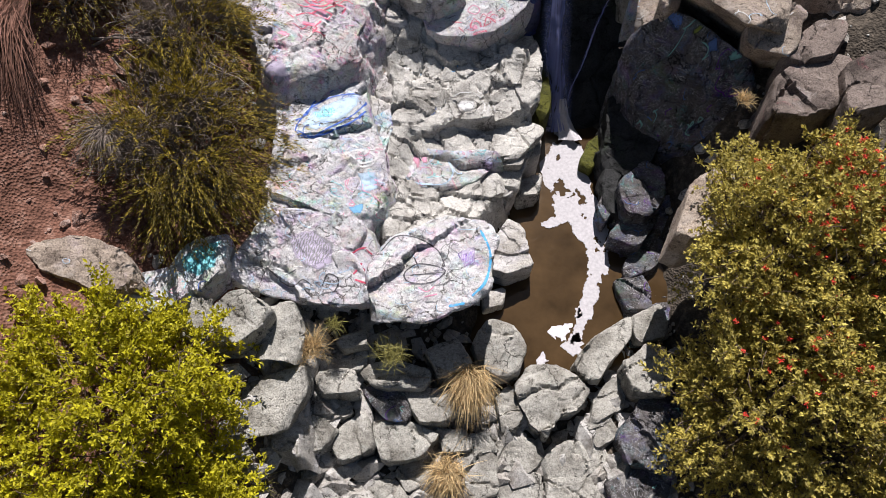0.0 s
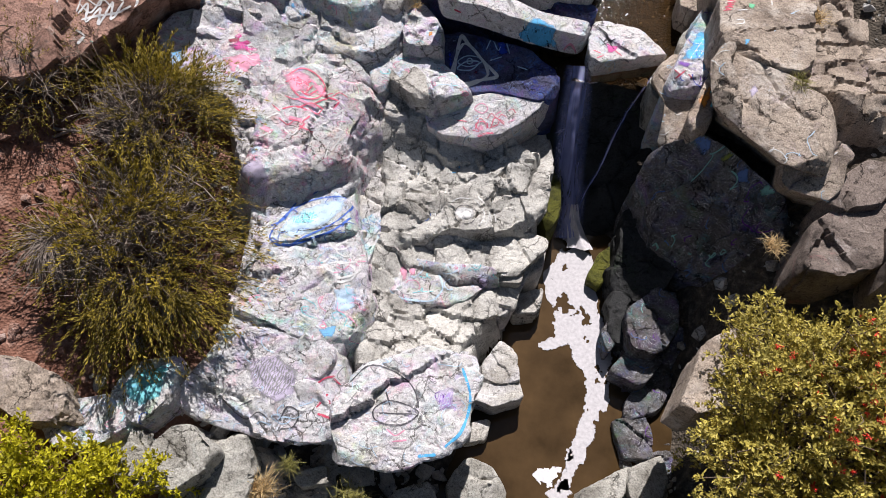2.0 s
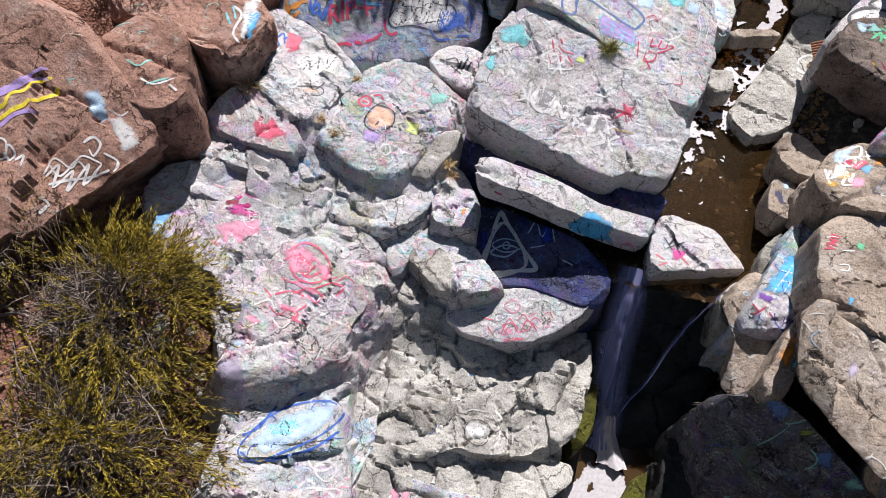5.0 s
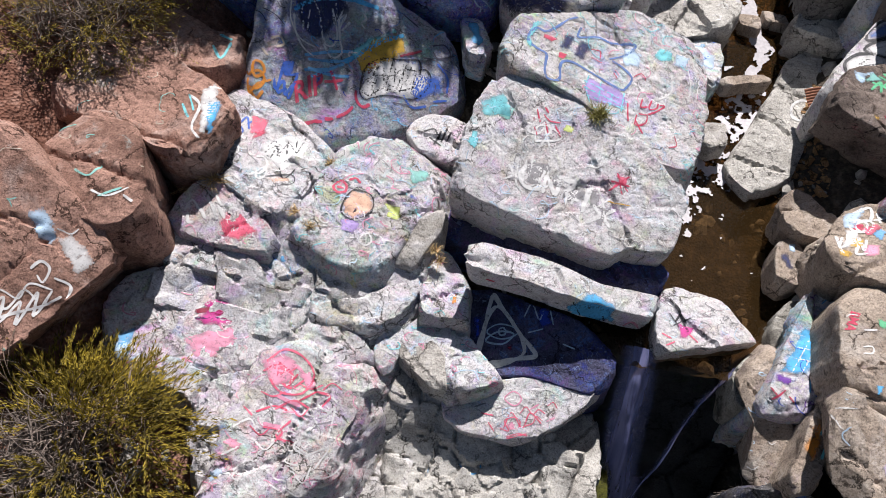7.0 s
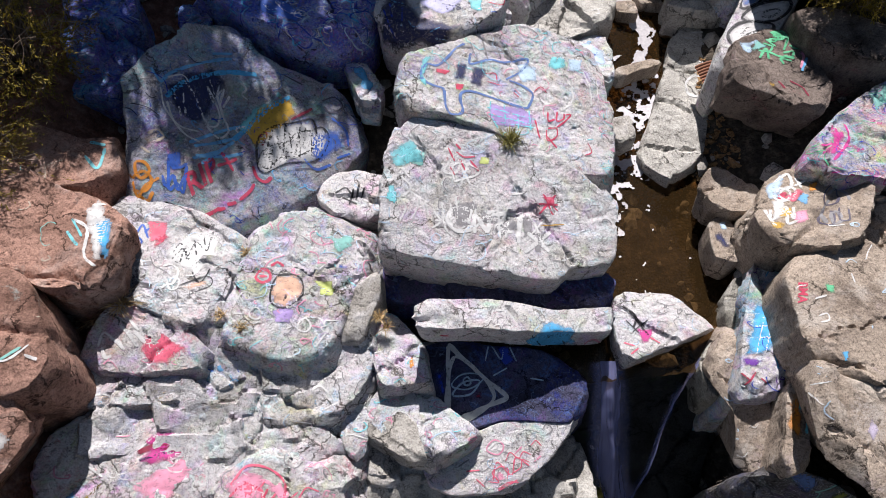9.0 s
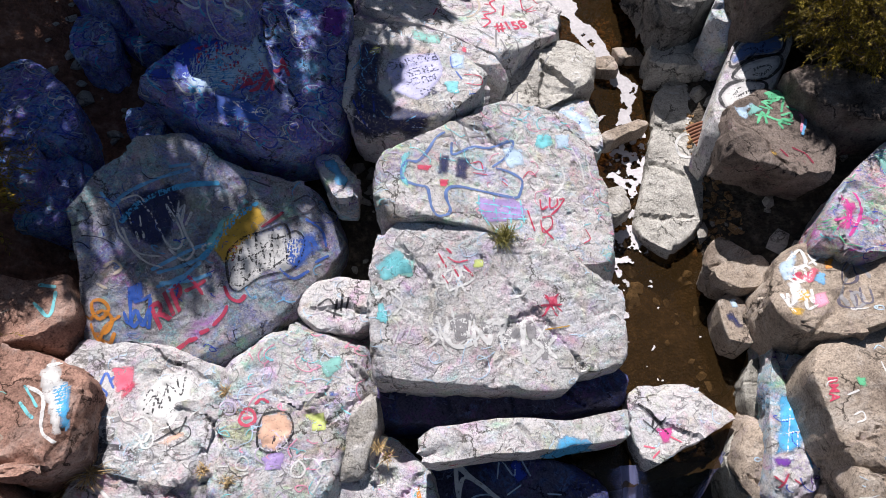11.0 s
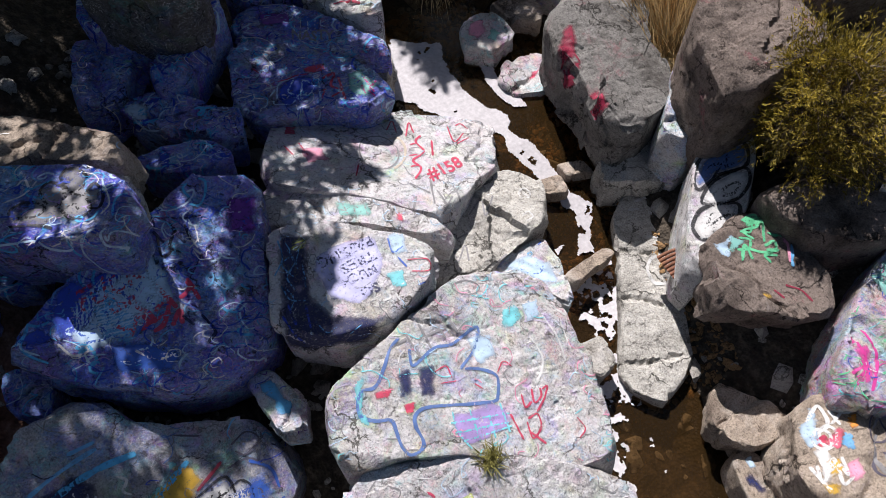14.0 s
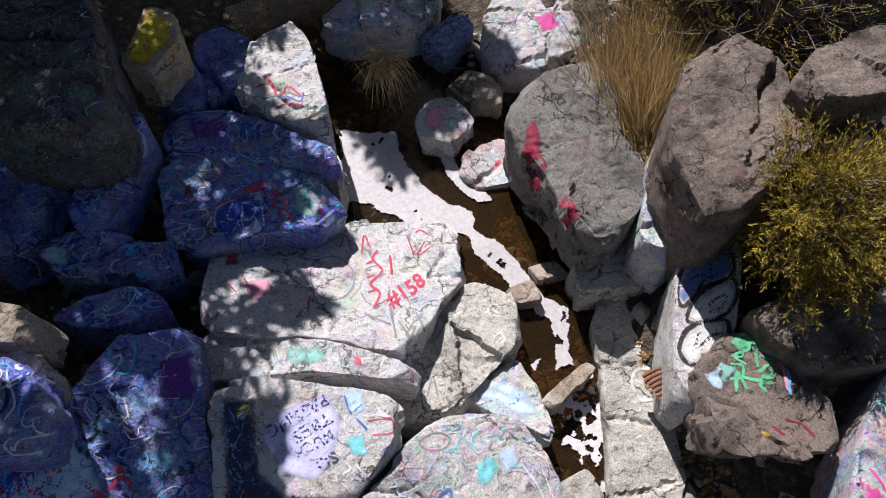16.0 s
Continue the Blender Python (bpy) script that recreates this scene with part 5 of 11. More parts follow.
rock("blk_p4", "boulder with blue graffiti, its stone darkened and blued for shade", "blue", 3.18, (0.00, 0.00), 0.8, [(-1.74, 20.69), (-1.16, 20.76), (-0.56, 20.63), (-0.29, 20.24), (-0.76, 20.12), (-1.20, 20.26)], grow=0.0, blocks=0.35, facets=0.12)
rock("nasty", "boulder with blue graffiti, its stone darkened and blued for shade", "blue", 3.00, (0.00, 0.00), 0.9, [(0.19, 23.01), (0.56, 23.41), (1.20, 23.21), (1.81, 22.69), (1.96, 22.37), (2.51, 21.74), (2.48, 21.41), (1.73, 21.73), (1.05, 22.19), (0.36, 22.66)], grow=0.0)
rock("srp", "boulder with blue graffiti, its stone darkened and blued for shade", "blue", 2.93, (-0.13, -0.00), 1.0, [(0.04, 22.37), (0.36, 22.65), (1.19, 22.21), (1.88, 21.77), (2.24, 21.18), (2.25, 20.72), (1.77, 20.61), (0.89, 20.77), (0.25, 20.85), (-0.03, 21.16), (-0.02, 21.76)], grow=0.0, blocks=0.35, facets=0.12)
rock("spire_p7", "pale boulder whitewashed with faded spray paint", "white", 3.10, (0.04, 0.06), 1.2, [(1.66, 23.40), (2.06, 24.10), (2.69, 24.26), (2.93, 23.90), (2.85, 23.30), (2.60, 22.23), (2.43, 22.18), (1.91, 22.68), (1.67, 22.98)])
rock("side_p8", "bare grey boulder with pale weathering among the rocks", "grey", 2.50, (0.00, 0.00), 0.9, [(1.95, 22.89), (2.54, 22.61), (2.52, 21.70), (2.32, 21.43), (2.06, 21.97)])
rock("long_p9", "boulder with blue graffiti, its stone darkened and blued for shade", "blue", 3.57, (0.00, 0.00), 0.9, [(-1.08, 21.72), (-0.62, 22.49), (-0.18, 23.09), (0.19, 23.03), (0.28, 22.68), (-0.08, 22.22), (-0.60, 21.57), (-0.97, 21.48)], grow=0.0, blocks=0.35, facets=0.12)
rock("rock_p10", "boulder with blue graffiti, its stone darkened and blued for shade", "blue", 4.04, (0.00, 0.00), 0.9, [(-1.69, 22.59), (-1.60, 23.30), (-0.97, 22.85), (-0.58, 22.34), (-0.63, 22.00), (-1.09, 22.17)], grow=0.0, blocks=0.35, facets=0.12)
rock("rock_p11", "boulder with blue graffiti, its stone darkened and blued for shade", "blue", 3.00, (0.00, 0.00), 0.9, [(0.34, 23.78), (0.69, 24.55), (1.07, 24.59), (1.20, 23.89), (1.00, 23.35), (0.63, 23.33)], grow=0.0)
rock("rock_p12", "boulder with blue graffiti, its stone darkened and blued for shade", "blue", 2.80, (0.00, 0.00), 0.9, [(1.26, 25.03), (1.71, 25.08), (2.16, 24.60), (1.68, 23.46), (1.06, 23.49), (1.21, 24.37)], grow=0.0)
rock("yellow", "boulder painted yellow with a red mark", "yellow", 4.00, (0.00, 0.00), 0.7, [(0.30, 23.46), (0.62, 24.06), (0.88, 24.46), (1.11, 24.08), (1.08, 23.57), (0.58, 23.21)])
rock("huge_p14", "boulder coloured dark for shade, with dim blue paint", "dark", 4.90, (0.00, 0.00), 1.4, [(-1.47, 22.41), (-1.14, 25.14), (0.25, 24.42), (0.18, 23.06), (0.01, 21.93), (-0.52, 21.86)])
rock("rock_p15", "boulder with blue graffiti, its stone darkened and blued for shade", "blue", 3.50, (0.00, 0.00), 0.9, [(-2.15, 21.52), (-1.96, 22.93), (-1.34, 22.74), (-1.13, 22.21), (-1.45, 21.59)], grow=0.0)
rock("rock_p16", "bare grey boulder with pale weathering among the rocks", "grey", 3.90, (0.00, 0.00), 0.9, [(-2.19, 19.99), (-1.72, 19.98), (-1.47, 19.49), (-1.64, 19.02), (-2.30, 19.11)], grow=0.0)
rock("rock_p17", "boulder with blue graffiti, its stone darkened and blued for shade", "blue", 3.10, (0.00, 0.00), 0.6, [(-0.54, 21.30), (-0.03, 21.12), (-0.05, 20.70), (-0.50, 20.72)], grow=0.0)
rock("big_q1", "large mottled grey boulder streaked with red paint", "slate", 2.86, (-0.20, 0.10), 1.3, [(5.05, 21.11), (5.61, 21.44), (6.34, 21.63), (6.91, 21.48), (6.86, 20.97), (6.38, 20.18), (6.41, 19.62), (6.19, 19.15), (5.45, 18.70), (5.09, 18.73), (4.94, 19.07), (4.99, 19.75), (4.90, 20.39)], blocks=0.5, facets=0.12)
rock("rock_q2", "greenish grey angular boulder on the stream bank", "bank", 1.75, (0.00, 0.00), 0.7, [(5.23, 19.37), (5.73, 19.34), (6.26, 18.87), (5.91, 18.28), (5.20, 18.52)])
rock("col_q3", "boulder painted bright azure and violet", "bluepaint", 2.88, (-0.00, -0.01), 1.5, [(5.69, 18.57), (6.39, 19.41), (7.18, 19.97), (7.44, 20.08), (7.05, 19.41), (6.55, 18.56), (6.39, 18.22), (5.92, 18.11), (5.73, 18.35)])
rock("tan_q4", "brown pitted boulder with old red paint", "brown", 4.33, (0.04, 0.13), 1.8, [(6.02, 19.01), (6.72, 19.70), (7.20, 19.90), (7.67, 19.82), (7.79, 19.25), (7.67, 18.75), (7.46, 18.06), (6.80, 17.95), (6.27, 17.80), (5.88, 17.91), (5.87, 18.24), (5.95, 18.70)])
rock("dark_q5", "brown pitted boulder with old red paint", "brown", 4.71, (0.00, 0.00), 1.2, [(7.53, 18.75), (8.00, 18.97), (9.15, 18.84), (8.48, 18.08), (7.62, 18.35)])
rock("col_q6", "upright boulder with white and black lettering", "letters", 2.62, (0.10, 0.12), 1.2, [(5.29, 17.11), (5.83, 17.86), (6.34, 18.13), (6.78, 18.10), (6.58, 17.55), (6.15, 17.00), (5.49, 16.61), (5.08, 16.34), (5.00, 16.62)], blocks=0, rough=0.4, edge=0.04)
rock("eve_q7", "brown pitted boulder with old red paint", "brown", 2.79, (-0.07, 0.03), 1.0, [(5.18, 16.54), (5.51, 16.72), (5.92, 16.79), (6.32, 16.60), (6.33, 16.09), (6.35, 15.54), (6.11, 15.14), (5.52, 15.37), (4.89, 15.71), (4.96, 16.04)], blocks=0.4, facets=0.1, lean=(0.0, -0.25), trim=0.4)
rock("pillar_q8", "pale grey smooth boulder with chalky white paint", "pale", 1.27, (0.05, 0.11), 0.7, [(4.92, 18.06), (5.27, 18.39), (5.90, 18.39), (6.09, 17.95), (5.93, 17.57), (5.53, 17.30), (5.23, 16.59), (4.99, 15.99), (4.84, 15.56), (4.31, 15.32), (3.93, 15.65), (3.88, 15.95), (4.38, 16.83), (4.74, 17.62)], blocks=0, rough=0.6, cracks=[((3.86, 15.96), (4.30, 15.82), 0.012), ((4.30, 15.82), (4.86, 15.71), 0.012), ((4.37, 16.86), (4.67, 16.69), 0.011), ((4.67, 16.69), (4.87, 16.51), 0.011), ((4.65, 17.60), (5.12, 17.34), 0.012), ((5.12, 17.34), (5.55, 17.20), 0.012)])
rock("round_q9", "rough tan boulder with dark pits on the bank", "tan", 1.55, (0.00, 0.00), 0.7, [(4.42, 14.68), (4.63, 14.98), (4.83, 15.13), (4.97, 14.92), (5.24, 14.68), (5.40, 14.33), (5.11, 14.16), (4.75, 14.17), (4.48, 14.39)], grow=0.0, blocks=0.3, facets=0.1)
rock("round_q10", "rough tan boulder with dark pits on the bank", "tan", 1.35, (0.00, 0.00), 0.6, [(4.46, 14.17), (4.64, 14.26), (4.81, 14.20), (4.85, 13.82), (4.85, 13.48), (4.58, 13.36), (4.36, 13.50), (4.37, 13.85)], grow=0.0, blocks=0, rough=0.6)
rock("rock_q11", "greenish grey angular boulder on the stream bank", "bank", 1.15, (0.00, 0.00), 0.6, [(4.44, 13.02), (4.66, 13.21), (4.87, 13.27), (4.86, 12.96), (4.63, 12.49), (4.36, 12.43), (4.30, 12.68)], grow=0.0)
rock("rock_q11b", "greenish grey angular boulder on the stream bank", "bank", 0.90, (0.00, 0.00), 1.0, [(3.85, 12.01), (4.33, 12.50), (4.74, 12.51), (4.23, 11.48), (3.87, 11.63)])
rock("color_q12", "boulder painted in red, turquoise and violet", "multi", 2.70, (0.00, 0.00), 1.2, [(5.59, 14.46), (6.13, 14.93), (6.83, 15.37), (7.40, 15.63), (8.02, 15.56), (6.50, 13.80), (5.79, 13.95), (5.48, 14.19)])
rock("under_q13", "brown pitted boulder with old red paint", "brown", 3.10, (0.00, 0.00), 1.0, [(6.17, 16.91), (6.63, 16.86), (7.72, 16.18), (7.26, 15.63), (6.32, 16.01), (6.10, 16.44)])
rock("pink_q14", "small stone painted pink and white", "pinkstone", 1.90, (0.00, 0.00), 0.5, [(4.11, 22.42), (4.48, 22.71), (4.85, 22.59), (4.88, 21.99), (4.44, 21.78), (4.06, 22.05)], name="stone")
rock("stone_q15", "rough tan boulder with dark pits on the bank", "tan", 1.82, (0.00, 0.00), 0.5, [(4.99, 22.90), (5.42, 23.04), (5.74, 22.55), (5.51, 22.13), (5.12, 22.47)], name="stone")
rock("stone_q16", "small stone painted pink and white", "pinkstone", 1.59, (0.00, 0.00), 0.5, [(4.41, 21.35), (4.91, 21.65), (5.33, 21.63), (5.36, 21.15), (5.01, 20.82), (4.54, 20.96)], name="stone")
rock("rock_q17", "boulder covered in faded pastel spray paint", "pastel", 2.16, (0.00, 0.00), 0.8, [(5.81, 23.32), (6.46, 24.15), (7.50, 24.31), (8.01, 23.35), (7.30, 22.43), (6.39, 22.41), (5.79, 22.72)])
rock("rock_q18", "boulder painted bright azure and violet", "bluepaint", 2.30, (0.00, 0.00), 0.8, [(3.47, 24.98), (4.41, 25.35), (5.69, 24.69), (4.89, 24.09), (3.65, 24.57)])
rock("rock_q19", "boulder with blue graffiti, its stone darkened and blued for shade", "blue", 2.10, (0.00, 0.00), 0.6, [(4.97, 23.97), (5.66, 24.17), (5.87, 23.87), (5.19, 23.47)])
rock("st_1", "rough tan boulder with dark pits on the bank", "tan", 1.50, (0.00, 0.00), 0.3, [(4.57, 19.30), (4.90, 19.24), (4.95, 19.03), (4.61, 19.09)], name="stone")
rock("st_2", "rough tan boulder with dark pits on the bank", "tan", 1.50, (0.00, 0.00), 0.3, [(4.07, 19.12), (4.42, 19.10), (4.38, 18.83), (4.11, 18.90)], name="stone")
rock("st_3", "rough tan boulder with dark pits on the bank", "tan", 1.45, (0.00, 0.00), 0.3, [(3.73, 17.46), (4.40, 17.62), (4.43, 17.49), (3.84, 17.31)], name="stone")
rock("st_4", "bare grey boulder with pale weathering among the rocks", "grey", 1.40, (0.00, 0.00), 0.4, [(3.28, 16.35), (3.66, 16.33), (3.69, 16.01), (3.43, 15.90), (3.25, 16.07)], name="stone")
rock("blue_peb", "boulder painted bright azure and violet", "bluepaint", 2.20, (0.00, 0.00), 0.6, [(-1.07, 17.35), (-0.78, 17.36), (-0.58, 16.92), (-0.63, 16.59), (-0.86, 16.64)], name="stone")
rock("side_1", "boulder coloured dark for shade, with dim blue paint", "dark", -1.60, (0.00, 0.00), 0.9, [(3.25, 2.96), (3.75, 3.61), (4.40, 3.72), (4.61, 2.98), (4.07, 2.26), (3.38, 2.36)])
rock("side_2", "boulder coloured dark for shade, with dim blue paint", "dark", -1.90, (0.00, 0.00), 0.8, [(3.01, 2.12), (3.55, 2.32), (4.06, 2.14), (3.90, 1.81), (3.17, 1.71)])
rock("side_3", "greenish grey angular boulder on the stream bank", "bank", -1.30, (0.00, 0.00), 0.8, [(3.41, 4.15), (3.90, 4.50), (4.30, 4.17), (4.11, 3.61), (3.57, 3.61)])
rock("side_4", "greenish grey angular boulder on the stream bank", "bank", -2.00, (0.00, 0.00), 0.5, [(2.73, 3.16), (3.11, 3.29), (3.24, 3.02), (2.90, 2.81)])
rock("side_5", "greenish grey angular boulder on the stream bank", "bank", -1.90, (0.00, 0.00), 0.6, [(1.03, 3.67), (1.34, 3.81), (1.47, 3.26), (1.14, 3.03)])
rock("side_6", "greenish grey angular boulder on the stream bank", "bank", -2.10, (0.00, 0.00), 0.5, [(1.02, 2.78), (1.55, 2.94), (1.85, 2.58), (1.47, 2.32), (1.05, 2.42)])
rock("side_7", "greenish grey angular boulder on the stream bank", "bank", -2.20, (0.00, 0.00), 0.5, [(1.05, 2.24), (1.74, 2.29), (1.81, 1.89), (1.09, 1.80)])
rock("side_8", "greenish grey angular boulder on the stream bank", "bank", -1.00, (0.00, 0.00), 0.8, [(-2.28, 3.85), (-1.68, 3.91), (-1.55, 3.54), (-2.15, 3.49)])
rock("side_9", "greenish grey angular boulder on the stream bank", "bank", -1.30, (0.00, 0.00), 0.8, [(-1.51, 4.06), (-0.88, 4.17), (-0.25, 4.00), (-0.46, 3.68), (-1.29, 3.73)])
rock("side_10", "greenish grey angular boulder on the stream bank", "bank", -1.20, (0.00, 0.00), 0.8, [(-0.25, 4.35), (0.28, 4.58), (0.48, 4.13), (-0.04, 3.92)])
rock("mouth_rock", "pale grey smooth boulder with chalky white paint", "pale", -0.60, (0.00, 0.00), 0.8, [(-0.68, 8.54), (-0.45, 8.90), (0.30, 9.11), (0.76, 9.11), (0.87, 8.70), (0.61, 8.49), (-0.26, 8.41)], edge=0.05, flare=0.22)
rock("block_e1", "pale grey smooth boulder with chalky white paint", "pale", -0.65, (0.00, 0.00), 0.9, [(0.84, 9.13), (1.58, 9.32), (2.08, 9.25), (2.04, 8.95), (1.59, 8.43), (1.12, 8.37)], edge=0.05, lean=(0.2, 0.0))
rock("block_e2", "pale grey smooth boulder with chalky white paint", "pale", -0.30, (0.00, 0.00), 0.9, [(1.20, 10.58), (1.36, 11.01), (2.08, 11.40), (2.13, 10.67), (2.09, 9.76), (1.75, 9.38), (1.60, 9.84)], edge=0.05, lean=(0.2, 0.0))
rock("block_e3", "pale grey smooth boulder with chalky white paint", "pale", -1.00, (0.00, 0.00), 0.8, [(1.18, 8.39), (1.62, 8.55), (2.00, 9.00), (1.95, 8.86), (1.65, 8.25), (1.62, 7.94), (1.27, 7.98)], edge=0.05, lean=(0.2, 0.0))
rock("foot_e4", "bare grey boulder with pale weathering among the rocks", "grey", -1.05, (0.00, 0.00), 0.8, [(-1.20, 6.72), (-0.82, 7.14), (0.15, 7.19), (0.31, 6.81), (-0.21, 6.56), (-1.05, 6.47)])
rock("moss_1", "wet dark rock covered in green moss beside the waterfall", "moss", -0.90, (0.00, 0.00), 1.0, [(2.03, 10.01), (2.09, 11.10), (2.21, 11.75), (2.36, 11.52), (2.40, 10.08), (2.18, 9.70)])
rock("moss_2", "wet dark rock covered in green moss beside the waterfall", "moss", -1.70, (0.00, 0.00), 0.5, [(3.12, 9.02), (3.34, 9.53), (3.72, 9.82), (3.69, 9.53), (3.34, 8.84)])
rock("q1_step", "pale grey smooth boulder with chalky white paint", "pale", 1.90, (0.00, 0.00), 0.8, [(5.00, 18.84), (5.62, 19.23), (5.94, 18.90), (6.17, 18.86), (5.78, 18.20), (5.30, 18.36), (4.93, 18.50)])
rock("orange_w", "rough tan boulder with dark pits on the bank", "tan", 1.70, (0.00, 0.00), 1.4, [(4.20, 10.44), (4.35, 10.80), (4.56, 11.26), (4.73, 11.32), (4.65, 10.82), (4.50, 10.41), (4.30, 10.34)])
rock("left_1", "boulder with blue graffiti, its stone darkened and blued for shade", "blue", 3.20, (0.00, 0.00), 0.9, [(-3.76, 19.91), (-3.49, 20.06), (-3.18, 20.03), (-3.01, 19.60), (-3.12, 19.17), (-3.49, 19.24), (-3.70, 19.57)], grow=0.0)
rock("left_2", "boulder with blue graffiti, its stone darkened and blued for shade", "blue", 3.50, (0.00, 0.00), 0.9, [(-4.31, 19.78), (-3.87, 19.89), (-3.61, 19.29), (-3.60, 18.85), (-3.89, 18.78), (-4.30, 18.95)], grow=0.0)
rock("left_4", "boulder with blue graffiti, its stone darkened and blued for shade", "blue", 2.90, (0.00, 0.00), 0.7, [(-3.67, 18.31), (-3.27, 18.27), (-3.09, 17.88), (-3.21, 17.57), (-3.66, 17.72)], grow=0.0)
rock("left_5", "boulder with blue graffiti, its stone darkened and blued for shade", "blue", 3.90, (0.00, 0.00), 0.9, [(-4.22, 19.90), (-4.16, 20.62), (-3.64, 20.56), (-3.47, 20.06), (-3.52, 19.56), (-3.80, 19.51)], grow=0.0)
rock("lf_3", "boulder with blue graffiti, its stone darkened and blued for shade", "blue", 3.30, (0.00, 0.00), 0.8, [(-5.33, 17.52), (-4.89, 17.71), (-4.59, 17.28), (-4.67, 16.79), (-5.09, 16.84)], grow=0.0)
rock("lf_4", "boulder with blue graffiti, its stone darkened and blued for shade", "blue", 2.80, (0.00, 0.00), 0.7, [(-4.79, 17.46), (-4.31, 17.59), (-4.09, 17.06), (-4.29, 16.54), (-4.68, 16.71)], grow=0.0)
rock("lb_1", "boulder with blue graffiti, its stone darkened and blued for shade", "blue", 3.00, (0.00, 0.00), 1.0, [(-5.47, 17.81), (-4.81, 17.97), (-4.30, 17.47), (-4.18, 16.89), (-4.50, 16.36), (-5.26, 16.47)], grow=0.0)
rock("lb_2", "boulder with blue graffiti, its stone darkened and blued for shade", "blue", 3.40, (0.00, 0.00), 1.0, [(-5.42, 18.93), (-4.83, 19.16), (-4.21, 18.27), (-4.10, 17.61), (-4.56, 17.39), (-5.22, 17.70)], grow=0.0)

# fractured bedrock between the boulders
MIDDLE = ["face_left", "face_right", "inck_low", "inck_up", "pink_long", "eyes_rock", "eyes_top", "eyes_low", "eyes_foot", "step_1", "step_2", "step_3", "rock_m13", "strip_m14", "white_l4", "rock_m12", "slab_j", "strip_l3", "rock_m10", "rock_m11", "rock_m9", "rock_m8", "rock_m7", "rock_m7b", "rock_m6", "rock_m5", "rock_m4", "rock_m3", "strip_m2", "lip_m1", "strip_l1", "strip_l2", "pool_1"]
bedrock("bedrock", "whitewashed bedrock ridge with worn spray paint", "white", [(-5.1, 10.4), (-3.9, 9.9), (-3.4, 8.4), (-3.4, 6.4), (-3.7, 5.2), (-1.3, 5.0), (-1.15, 7.0), (-1.3, 9.0), (-1.3, 11.0), (-0.7, 12.0), (-0.6, 13.0), (-0.9, 14.3), (-2.6, 14.4), (-3.6, 13.9), (-4.1, 12.9), (-4.9, 11.8)], MIDDLE, 0.04, 5, cell=0.9)
bedrock("bedrock", "pale fractured bedrock with open joints between boulders", "pale", [(-1.35, 5.0), (0.6, 5.2), (1.0, 6.6), (1.5, 8.2), (1.95, 9.2), (2.0, 10.9), (1.0, 11.0), (-0.2, 11.9), (-0.6, 12.1), (-1.35, 11.0), (-1.35, 9.0), (-1.2, 7.0)], MIDDLE, 0.12, 5)
bedrock("bedrock", "tan fractured bedrock of the creek bank", "tan", [(4.7, 11.9), (5.3, 11.4), (6.4, 10.6), (8.5, 9.6), (8.6, 13.8), (5.6, 14.0), (5.2, 13.5), (4.9, 12.4)], ["cliff_w1", "col_w2", "tan_w4", "tan_w5", "grey_w7", "grey_w8", "grey_w9", "grey_w10", "face_w3"], 0.4, 6)
bedrock("bedrock", "grey broken ledge rock on the lower bank", "grey", [(-4.6, 5.2), (-4.4, 3.6), (-4.0, 2.3), (-2.3, 2.2), (-2.2, 3.6), (-1.4, 4.6), (-3.4, 5.0)], ["ledge_1", "ledge_2", "slab_m", "cyan_j5", "ledge_j6", "ledge_j7", "low_8", "low_12"], 0.4, 7)
bedrock("bedrock", "rock floor coloured dark for the deep gorge shade", "dark", [(3.3, 5.6), (3.6, 4.4), (7.4, 5.0), (8.4, 7.6), (8.2, 9.8), (6.4, 10.4), (5.2, 10.6), (4.5, 9.8), (3.7, 8.0)], ["bank_o1", "bank_o3", "bank_o4", "bank_o6", "bank_o7"], 0.35, 8)
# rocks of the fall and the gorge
# these three are wet, and also darkened to deepen the gorge
rock("chute", "wet rock chute behind the waterfall, blackened for gorge shade", "wet", -0.75, (0.1, 1.25), 2.2, [(1.8, 10.2), (3.0, 10.0), (3.9, 10.3), (4.2, 11.2), (4.2, 12.15), (3.0, 12.25), (1.8, 12.1)], facets=0.3)
rock("gorge_wall", "wet boulder at the foot of the gorge, darkened for shade", "wet", -0.9, (0.4, 0.3), 1.4, [(3.5, 8.6), (4.3, 8.3), (4.8, 9.2), (4.3, 10.3), (3.7, 10.2)], facets=0.3)
rock("gorge_block", "boulder beside the pool, coloured near black for shade", "wet", -1.3, (0.2, 0.1), 1.0, [(3.4, 7.6), (4.1, 7.3), (4.6, 7.9), (4.2, 8.6), (3.5, 8.4)], facets=0.3)


